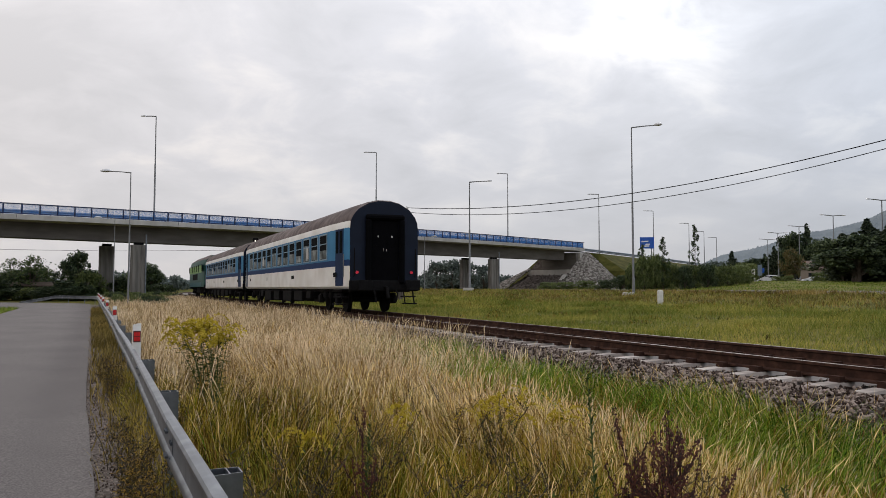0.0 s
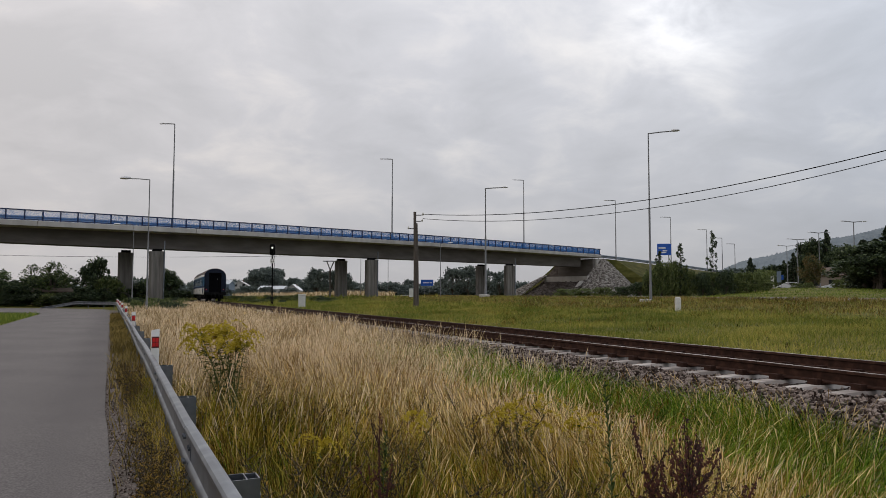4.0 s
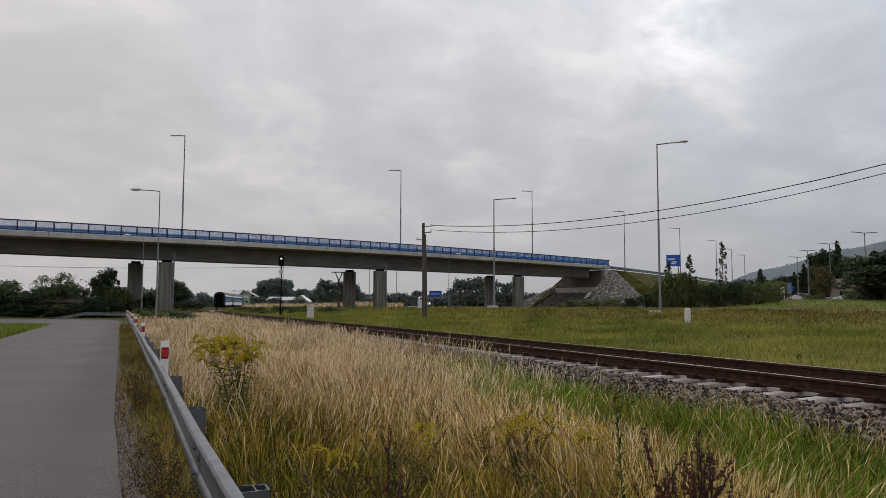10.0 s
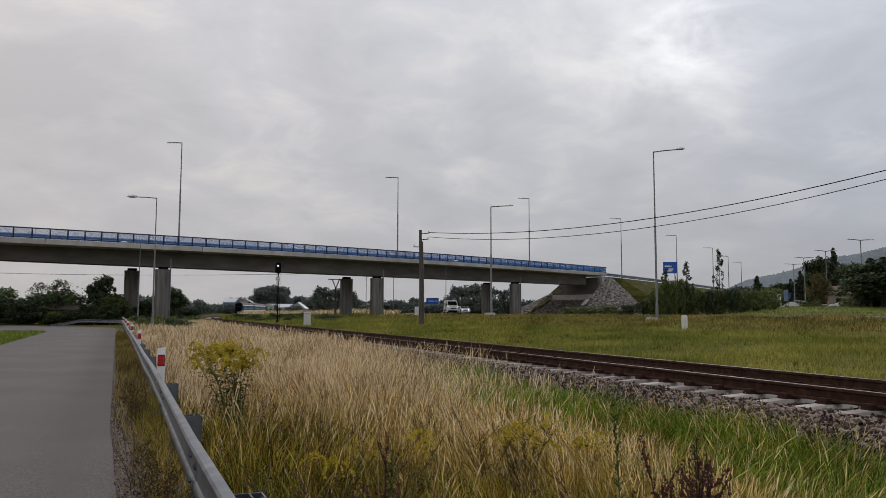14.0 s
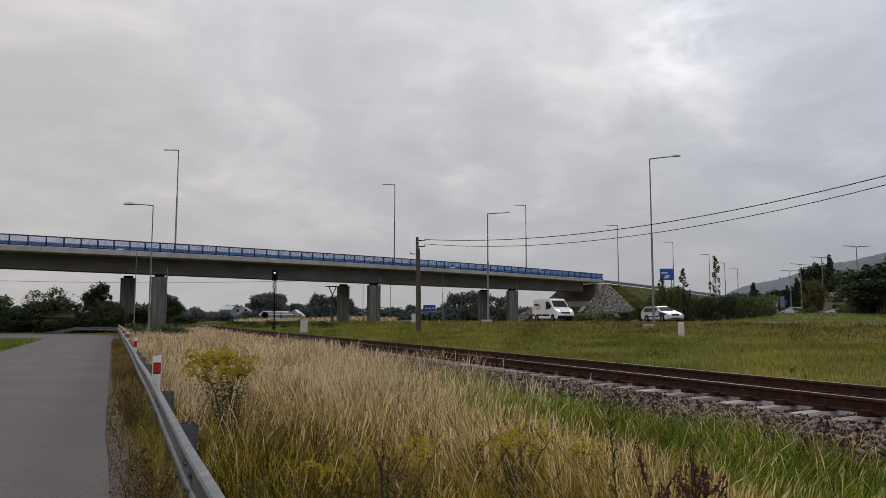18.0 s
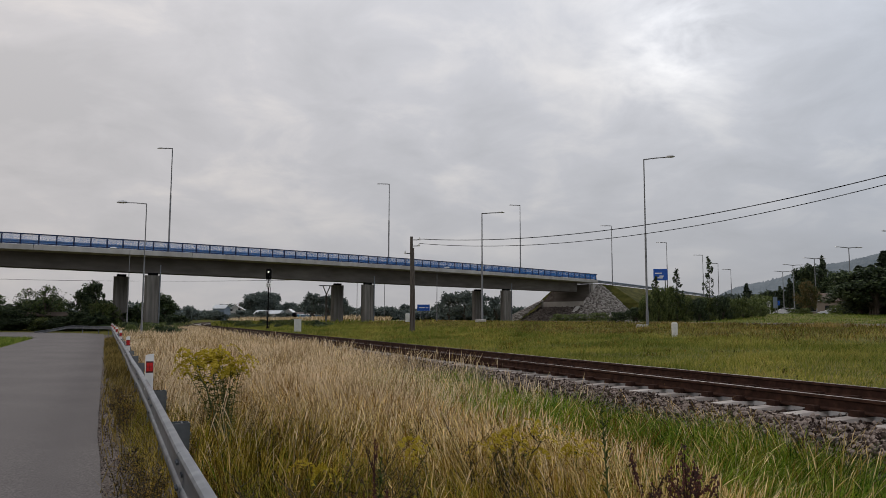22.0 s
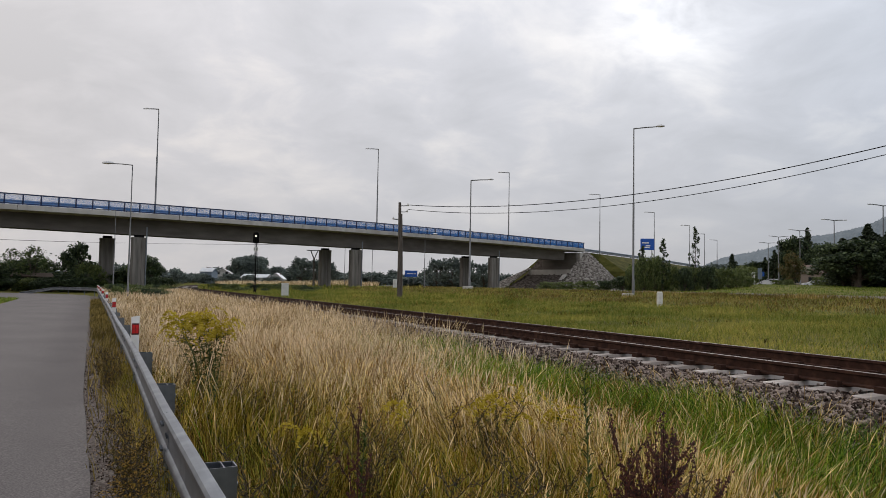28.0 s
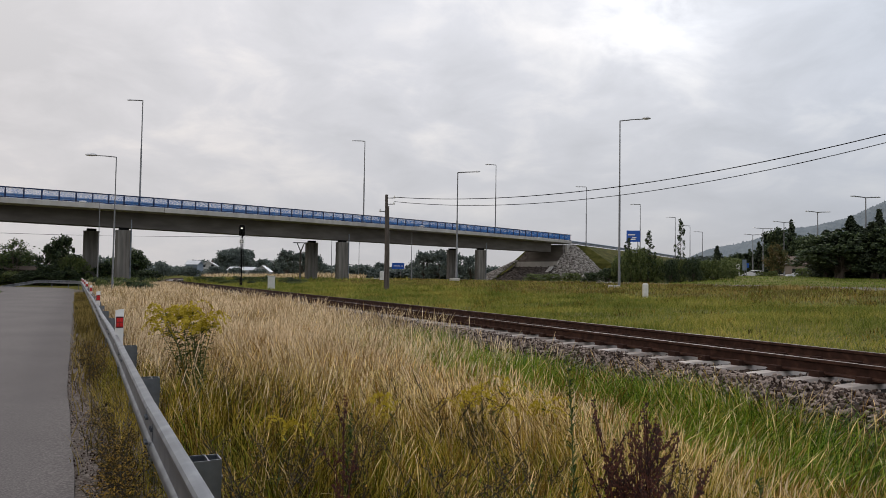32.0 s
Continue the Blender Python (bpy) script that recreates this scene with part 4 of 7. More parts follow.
def tree_meshes(seed, h, w, leaves, size, leaf_mat, shape="round", trunk=0.25):
    rng = np.random.default_rng(seed)
    g = Geo()
    if shape == "pine":
        g.tube([(0, 0, -.3), (.1, 0, h * .5), (0, .1, h)], [trunk, trunk * .6, .03], 7)
        cs, rs = [], []
        for k in range(90):
            f = rng.uniform(.1, 1) ** .8
            a = rng.uniform(0, 6.28)
            q = w / 2 * (1 - f ** 2.2) * rng.uniform(.2, 1.05) * (.75 + .35 * math.sin(3 * a + f * 9))
            cs.append((q * math.cos(a), q * math.sin(a), h * f * .98 - .1 * q))
            rs.append(w * (.05 + .09 * (1 - f)))
            if k % 4 == 0:
                g.tube([(0, 0, h * f * .9), cs[-1]], [.06, .02], 4)
    elif shape == "conifer":
        g.tube([(0, 0, -.3), (0, 0, h * .5), (0, 0, h)], [trunk, trunk * .6, .03], 7)
        cs, rs = [], []
        for z in np.linspace(h * .08, h * .97, 26):
            r = w / 2 * (1 - z / h) ** 0.95 * rng.uniform(.75, 1.1) + .04
            for k in range(7):
                a, q = rng.uniform(0, 6.28), r * rng.uniform(.35, 1.0)
                cs.append((q * math.cos(a), q * math.sin(a), z - q * .25))
                rs.append(.13 * w * (1 - z / h) + .12)
    elif shape == "poplar":
        g.tube([(0, 0, -.3), (0, 0, h)], [trunk, .03], 7)
        cs, rs = [], []
        for z in np.linspace(h * .15, h, 24):
            for k in range(2):
                a, q = rng.uniform(0, 6.28), w / 2 * rng.uniform(.3, 1.15) * math.sin(math.pi * (0.3 + .66 * (z / h)))
                cs.append((q * math.cos(a), q * math.sin(a), z))
                rs.append(.09 * w + .06)
                g.tube([(0, 0, z - .5 * q), (q * math.cos(a), q * math.sin(a), z)], [.02, .01], 4)
    else:
        base = h * (.14 if shape == "round" else .05)
        g.tube([(0, 0, -.3), (.05, 0, base), (.1, .05, h * .6)], [trunk, trunk * .8, trunk * .35], 8)
        cs, rs = [], []
        for k in range(46):
            a, el = rng.uniform(0, 6.28), rng.uniform(-.75, 1.0)
            q = w / 2 * math.sqrt(max(0.05, 1 - el * el * .8)) * rng.uniform(.25, 1.0)
            z = base + (h - base) * (.42 + .46 * el) * (1 if shape == "round" else .95)
            c = (q * math.cos(a), q * math.sin(a), max(z, h * .08))
            cs.append(c)
            rs.append(w * rng.uniform(.06, .19))
            if k % 2 == 0:
                g.tube([(0.03, 0, base * rng.uniform(.7, 1.2)), (c[0] * .5, c[1] * .5, (base + c[2]) * .5), c], [trunk * .35, trunk * .2, .02], 5)
    v, t = leaf_cloud(rng, np.array(cs), np.array(rs), leaves, size)
    return g.mesh("trunk", BARK), fast_mesh("crown", v, t, leaf_mat)


def build_plants():
    kinds = {
        "oak": (tree_meshes(1, 11, 9, 4200, .28, LEAF), "broadleaf tree with a full green crown", "tree"),
        "dark": (tree_meshes(2, 10, 8, 4200, .27, LEAF_DARK), "dark green broadleaf tree with dense foliage", "tree"),
        "thin": (tree_meshes(3, 11, 7.5, 1300, .24, LEAF), "thin-crowned tree with gaps in its foliage", "tree"),
        "fir": (tree_meshes(4, 12, 5.6, 4600, .24, NEEDLES, "conifer"), "tall dark conifer with drooping branches", "conifer"),
        "pine": (tree_meshes(14, 12, 6.0, 4600, .25, NEEDLES, "pine"), "dark green pine with an uneven crown", "conifer"),
        "bush": (tree_meshes(5, 4.2, 5.0, 4200, .16, LEAF_DARK, "bush", .09), "dense dark green shrub on rough grass", "shrub"),
        "light": (tree_meshes(6, 4.0, 4.4, 3600, .15, LEAF_LIGHT, "bush", .08), "light green shrub on rough grass", "shrub"),
        "spire": (tree_meshes(7, 7.0, 2.2, 950, .13, LEAF_DARK, "poplar", .08), "young slender tree with sparse leaves", "young tree"),
        "far": (tree_meshes(9, 11, 10, 2100, .46, LEAF_HAZED), "distant broadleaf tree, grey-green with painted haze", "tree"),
        "farbush": (tree_meshes(10, 4.2, 6.0, 1300, .34, LEAF_HAZED, "bush", .08), "distant bush in a belt, grey-green with painted haze", "shrub"),
        "rust": (tree_meshes(8, 9, 8.5, 5200, .26, LEAF_RUST), "round tree with rust-tinged foliage", "tree"),
    }
    rng = random.Random(5)

    def put(kind, x, y, h=1.0, w=None, z=None, group=""):
        if abs(float(track_off(x, y)[0])) < 3.2:
            return
        (trunk, crown), label, cat = kinds[kind]
        ob = thing({"bush": "shrub", "light": "shrub", "farbush": "shrub", "fir": "conifer", "pine": "conifer", "spire": "young_tree"}.get(kind, "tree"), label, cat, group)
        ob.matrix_world = Matrix.Translation((x, y, gz(x, y) if z is None else z)) @ Matrix.Rotation(rng.uniform(0, 6.28), 4, "Z") @ Matrix.Diagonal((w or h, w or h, h, 1))
        part("trunk", trunk, None, ob)
        part("crown", crown, None, ob)

    # left of the wayside road, behind its bend
    for x, y, k, h, w in ((-57.5, 103, "thin", .62, .7), (-61, 105, "thin", .58, .7), (-78, 112, "oak", .55, .7), (-58, 104, "dark", .4, .5), (-57, 112, "dark", .6, .55), (-55.5, 113, "dark", .74, .56), (-48, 100, "light", 1.05, 1.0),
                          (-62, 112, "oak", .45, .7), (-75, 118, "oak", .5, .8), (-84, 112, "oak", .55, .8), (-68, 118, "dark", .45, .8), (-44, 118, "dark", .45, .6), (-57, 118, "oak", .42, .7), (-49, 122, "oak", .45, .6)):
        put(k, x, y, h, w, group="trees behind the road bend")
    for k in range(26):
        x = rng.uniform(-88, -44)
        put(rng.choice(["bush", "bush", "light"]), x, 99 + rng.uniform(0, 9) + (x + 66) * -.05, rng.uniform(.6, 1.1), rng.uniform(1.0, 1.4), group="bushes behind the road bend")
    for k in range(24):
        x = -92 + 46 * (k + rng.random()) / 24
        put(rng.choice(["bush", "bush", "light"]), x, 97.5 + rng.uniform(0, 3) + (x + 66) * -.05, rng.uniform(.38, .62), rng.uniform(.8, 1.2), group="bushes behind the road bend")
    # beyond the bridge, left of the track
    for x, y, k, h, w in ((-48.5, 122, "dark", .56, .6), (-51, 126, "dark", .6, .65), (-54, 131, "dark", .52, .6), (-58, 138, "oak", .42, .6), (-62.5, 148, "dark", .40, .6), (-68, 160, "dark", .42, .7), (-73, 175, "oak", .45, .7), (-78, 190, "dark", .48, .8), (-83, 205, "oak", .5, .9),
                          (-41, 112, "light", .42, .7), (-44, 116, "bush", .6, .9), (-47, 120, "bush", .6, .8), (-51.5, 128, "bush", .6, .8), (-56, 136, "bush", .6, .8), (-61, 146, "bush", .6, .9), (-66.5, 158, "bush", .7, 1.0), (-72, 172, "bush", .7, 1.0)):
        put(k, x, y, h, w, group="trees by the track")
    for k in range(16):
        tk = 150 + k * 9
        p, d = track(tk)
        n = np.array((d[1], -d[0]))
        put("farbush", p[0] - n[0] * (10 + rng.uniform(0, 5)), p[1] - n[1] * (7 + rng.uniform(0, 5)), rng.uniform(.7, 1.2), rng.uniform(.9, 1.3), group="bushes by the track")
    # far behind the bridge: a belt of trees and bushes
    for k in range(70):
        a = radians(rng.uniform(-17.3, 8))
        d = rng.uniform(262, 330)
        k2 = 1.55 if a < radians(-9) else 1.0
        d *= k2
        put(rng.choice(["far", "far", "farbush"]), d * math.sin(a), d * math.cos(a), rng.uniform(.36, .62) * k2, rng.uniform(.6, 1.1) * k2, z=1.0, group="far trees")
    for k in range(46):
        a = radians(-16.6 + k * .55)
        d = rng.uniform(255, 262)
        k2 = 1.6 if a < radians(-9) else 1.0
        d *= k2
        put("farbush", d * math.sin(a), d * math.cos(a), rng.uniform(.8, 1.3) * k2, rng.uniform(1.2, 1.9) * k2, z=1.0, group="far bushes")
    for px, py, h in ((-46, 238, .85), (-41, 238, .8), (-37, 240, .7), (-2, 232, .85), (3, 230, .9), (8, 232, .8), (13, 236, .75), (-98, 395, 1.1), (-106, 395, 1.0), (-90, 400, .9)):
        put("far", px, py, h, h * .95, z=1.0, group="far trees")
    # low growth beside the track, on both sides, and under the bridge
    for k in range(46):
        p, d = track(rng.uniform(72, 135))
        q = rng.uniform(3.2, 17)
        n = np.array((d[1], -d[0]))
        x, y = p + n * q
        put(rng.choice(["bush", "light", "light"]), x, y, rng.uniform(.10, .24), rng.uniform(.2, .5), group="low bushes by the track")
    for k in range(12):
        p, d = track(rng.uniform(78, 104))
        n = np.array((d[1], -d[0]))
        x, y = p - n * rng.uniform(3.4, 7.5)
        put(rng.choice(["bush", "light"]), x, y, rng.uniform(.2, .36), rng.uniform(.25, .45), group="low bushes by the track")
    # tall weeds and bushes at the end of the straw, before the bridge
    for k in range(22):
        q, sb = rng.uniform(.9, 6.5), rng.uniform(52, 80)
        x, y, _ = along(q, sb)
        put(rng.choice(["light", "bush", "light"]), x, y, rng.uniform(.22, .38), rng.uniform(.22, .42), group="bushes at the end of the straw")
    # trees and bushes among the far houses, behind the track
    for k in range(18):
        az = -17.2 + 6.4 * (k + rng.random()) / 18
        d = float(np.interp(az, [-18, -16, -14.5, -13, -11, -9], [226, 285, 318, 352, 400, 440])) + rng.uniform(14, 30)
        put(rng.choice(["farbush", "farbush", "far"]), d * math.sin(radians(az)), d * math.cos(radians(az)), rng.uniform(.26, .5), rng.uniform(.45, .8), z=.9, group="trees among the far houses")
    for k in range(7):
        az, d = rng.uniform(-15.6, -13.6), rng.uniform(405, 430)
        put("far", d * math.sin(radians(az)), d * math.cos(radians(az)), rng.uniform(1.2, 1.5), 1.3, z=.9, group="trees among the far houses")
    # shrubs before the embankment
    for x, y, k, h, w in ((22.4, 92, "bush", .5, .6), (23.6, 91, "light", .95, .5), (24.8, 91, "light", 1.2, .45), (26.0, 91, "light", 1.25, .45), (27.2, 92, "light", 1.1, .5), (28.4, 92, "light", .9, .5), (29.8, 91, "bush", .8, .5),
                          (31.2, 92, "light", .82, .5), (32.6, 91, "bush", .8, .5), (34.0, 92, "light", .72, .5), (35.5, 92, "light", .7, .6), (37.0, 93, "light", .6, .5), (38.4, 94, "light", .4, .5), (21, 95, "bush", .36, .6), (19, 98, "light", .36, .7),
                          (16.5, 100, "light", .32, .7), (14.5, 103, "light", .3, .7), (25, 94, "bush", .9, .7), (28, 95, "bush", .7, .8), (32, 96, "bush", .75, .8), (36, 97, "bush", .6, .9), (42, 104, "light", .7, .8), (46, 112, "light", .8, .9), (51, 124, "bush", .8, 1.0)):
        put(k, x, y, h, w, group="shrubs before the embankment")
    for x, y, h, w in ((31.4, 91.8, 1.12, .75), (27.3, 91.5, .92, .8), (25.0, 92.5, .8, .8)):
        put("spire", x, y, h, w, group="shrubs before the embankment")
    # right: rust tree, conifers
    put("rust", 63.9, 135, .72, .5)
    for x, y, h in ((66.5, 131, .5), (69, 133, .56), (71.5, 135, .6), (58, 128, .3), (61, 130, .34)):
        put("light", x, y, h, .5, group="bushes by the house")
    for k in range(40):
        a = 28.2 + 7.0 * (k + rng.random()) / 40
        d = rng.uniform(108, 130)
        tall = float(np.interp(a, [26.9, 28.4, 29.4, 30.6, 35], [4.5, 7.2, 7.7, 9.1, 10.2])) * rng.uniform(.7, 1.02)
        put(rng.choice(["fir", "fir", "fir", "dark", "pine"]), d * math.sin(radians(a)), d * math.cos(radians(a)), tall / 12, rng.uniform(.85, 1.2), group="conifers by the road")
    for az, d, h, k in ((24.2, 215, .95, "pine"), (24.9, 220, 1.08, "dark"), (25.6, 216, 1.12, "dark"), (26.3, 220, 1.1, "pine"), (26.9, 214, .95, "dark"), (23.6, 220, .85, "dark"), (22.9, 214, .8, "dark"), (21.4, 210, .85, "pine"), (20.6, 214, .6, "dark"), (22.2, 225, .7, "dark"), (27.6, 190, .85, "dark"), (20.0, 220, .5, "dark")):
        put(k, d * math.sin(radians(az)), d * math.cos(radians(az)), h * (1.25 if az > 24.8 else .9), h, group="far trees")
    for k in range(34):
        a = radians(rng.uniform(17, 31))
        d = rng.uniform(210, 330)
        put(rng.choice(["far", "far", "pine", "dark"]), d * math.sin(a), d * math.cos(a), rng.uniform(.5, .85) * d / 260, rng.uniform(.7, 1.1), group="far trees")


build_plants()


def build_hill():
    """The wooded hill in the distance."""
    rng = np.random.default_rng(9)
    n, m = 700, 54
    a = np.radians(np.linspace(12, 62, n))
    top = np.interp(np.degrees(a), [12, 17, 20.6, 21.8, 22.6, 24, 25.9, 27.7, 29.8, 32, 40, 62], [2, 16, 55, 62, 65, 74, 89, 95, 107, 132, 168, 142])
    V = []
    for j in range(m):
        f = j / (m - 1)
        d = 900 + 500 * f
        z = top * np.sin(f * math.pi / 2) ** 0.8 + np.abs(rng.normal(0, 1.3, n)) * (f > .1)
        V.append(np.stack([d * np.sin(a), d * np.cos(a), z], 1))
    V = np.concatenate(V)
    i = (np.arange(m - 1)[:, None] * n + np.arange(n - 1)[None]).ravel()
    T = np.concatenate([np.stack([i, i + 1, i + n + 1], 1), np.stack([i, i + n + 1, i + n], 1)])
    hill = tagged(new("far_hill", fast_mesh("far_hill", V, T, HAZED_WOOD)), "distant wooded hill with blue-grey haze in its colour", "hill", kind="structure")
    # low far ridges on the left
    a = np.radians(np.linspace(-40, 14, 60))
    z = 12 + 7 * np.sin(a * 19) + 4 * np.sin(a * 47)
    V = np.concatenate([np.stack([1500 * np.sin(a), 1500 * np.cos(a), 0 * a], 1), np.stack([1600 * np.sin(a), 1600 * np.cos(a), z + 6], 1)])
    i = np.arange(59)
    T = np.concatenate([np.stack([i, i + 1, i + 61], 1), np.stack([i, i + 61, i + 60], 1)])
    tagged(new("far_ridge", fast_mesh("far_ridge", V, T, HAZED_WOOD)), "low distant ridge with haze in its colour", "hill", kind="structure")


build_hill()


# ---------------------------------------------------------------- train
T_WHITE = mat("carriage_white", [(0.66, 0.65, 0.63), (0.74, 0.73, 0.71)], 1.5, 5, 0.45, stops2=[(0.85, 0.83, 0.80), (1, 1, 1)], scale2=0.8)
T_BLUE = mat("carriage_blue", [(0.016, 0.13, 0.265), (0.024, 0.165, 0.32)], 1.5, 4, 0.5, spec=.15)
T_NAVY = mat("carriage_navy", [(0.005, 0.022, 0.085), (0.008, 0.03, 0.105)], 1.5, 4, 0.55, spec=.1)
T_ROOF = mat("carriage_roof", [(0.085, 0.07, 0.068), (0.14, 0.115, 0.112), (0.205, 0.172, 0.167)], 2.2, 8, 0.9, spec=.15, stops2=[(0.7, 0.68, 0.67), (1.05, 1.05, 1.05)], scale2=0.5)
T_DOOR = mat("carriage_door", [(0.006, 0.018, 0.055), (0.009, 0.024, 0.07)], 2, 4, 0.6, spec=0.1)
T_END = mat("carriage_end", [(0.003, 0.006, 0.016), (0.005, 0.010, 0.024)], 2, 4, 0.6, spec=0.2)
T_GLASS = mat("carriage_glass", [(0.003, 0.004, 0.005), (0.006, 0.007, 0.008)], 2, 2, 0.7, spec=0.02)
T_FRAME = mat("pale_blue_window_frame", [(0.16, 0.24, 0.32), (0.24, 0.32, 0.39)], 3, 3, 0.6, spec=.2)
# matt pale tones that paint the reflection seen in the lower panes
T_PANE = mat("lower_pane_painted_reflection", [(0.016, 0.019, 0.019), (0.085, 0.097, 0.095), (0.30, 0.32, 0.31)], 2.2, 4, 0.5, spec=.1)
T_BLACK = mat("black_rubber", [(0.0015, 0.0016, 0.002), (0.003, 0.003, 0.004)], 6, 4, 0.9, spec=.05)
T_BLIND = mat("carriage_curtain", [(0.38, 0.37, 0.35), (0.5, 0.49, 0.47)], 6, 3, 0.8)
T_LIGHT = mat("red_tail_lamp", [(0.42, 0.014, 0.022), (0.5, 0.02, 0.03)], 5, 2, 0.3, emit=(1.0, 0.05, 0.12, 0.16))
T_TEAL = mat("loco_teal", [(0.006, 0.06, 0.075), (0.010, 0.08, 0.10)], 2, 4, 0.45)
T_GREEN = mat("loco_green", [(0.009, 0.05, 0.042), (0.014, 0.07, 0.056)], 2, 4, 0.45)
T_YELLOW = mat("loco_yellow", [(0.13, 0.25, 0.06), (0.17, 0.30, 0.08)], 2, 4, 0.45)
CAR_LEN = 23.3
WHEEL_R = 0.46
SPIN = []            # wheels that turn: object, radius, distance rule


def body_outline(half=1.41):
    """Cross-section of a carriage, from the bottom left round to the bottom right, with a colour slot for each side."""
    left = [(-half + .10, 0.86, 0), (-half, 0.95, 0), (-half, 1.68, 1), (-half, 1.90, 2), (-half, 3.02, 0), (-half + .02, 3.26, 3),
            (-half + .12, 3.48, 3), (-half + .36, 3.74, 3), (-half + .75, 3.94, 3), (-half + 1.15, 4.03, 3)]
    pts = [(x, z) for x, z, _ in left] + [(-x, z) for x, z, _ in reversed(left)]
    cols = [c for _, _, c in left[:-1]] + [3] + [c for _, _, c in reversed(left[:-1])]
    return pts, cols + [4]


def bogie(parent, y, index):
    b = part("bogie", Geo().box((-1.0, y, .62), (.14, 3.3, .22), ch=.04).box((1.0, y, .62), (.14, 3.3, .22), ch=.04).box((0, y, .66), (2.0, .5, .26), ch=.04)
             .box((-1.08, y - 1.25, .48), (.22, .34, .34), ch=.05).box((-1.08, y + 1.25, .48), (.22, .34, .34), ch=.05)
             .box((1.08, y - 1.25, .48), (.22, .34, .34), ch=.05).box((1.08, y + 1.25, .48), (.22, .34, .34), ch=.05)
             .tube([(-1.08, y - .4, .5), (-1.08, y - .4, .82)], .12, 8).tube([(-1.08, y + .4, .5), (-1.08, y + .4, .82)], .12, 8)
             .tube([(1.08, y - .4, .5), (1.08, y - .4, .82)], .12, 8).tube([(1.08, y + .4, .5), (1.08, y + .4, .82)], .12, 8), DARK, parent)
    for dy in (-1.25, 1.25):
        g = Geo().tube([(-.8, 0, 0), (.8, 0, 0)], .08, 8)
        for x in (-.75, .75):
            s = 1 if x > 0 else -1
            g.tube([(x - s * .07, 0, 0), (x - s * .035, 0, 0), (x - s * .035, 0, 0), (x + s * .065, 0, 0)], [.49, .49, WHEEL_R, WHEEL_R - .005], 20)
        w = part("wheelset", g, DARK, b, m=pose(0, y + dy, WHEEL_R), smooth=40)
        SPIN.append((w, "train", WHEEL_R))


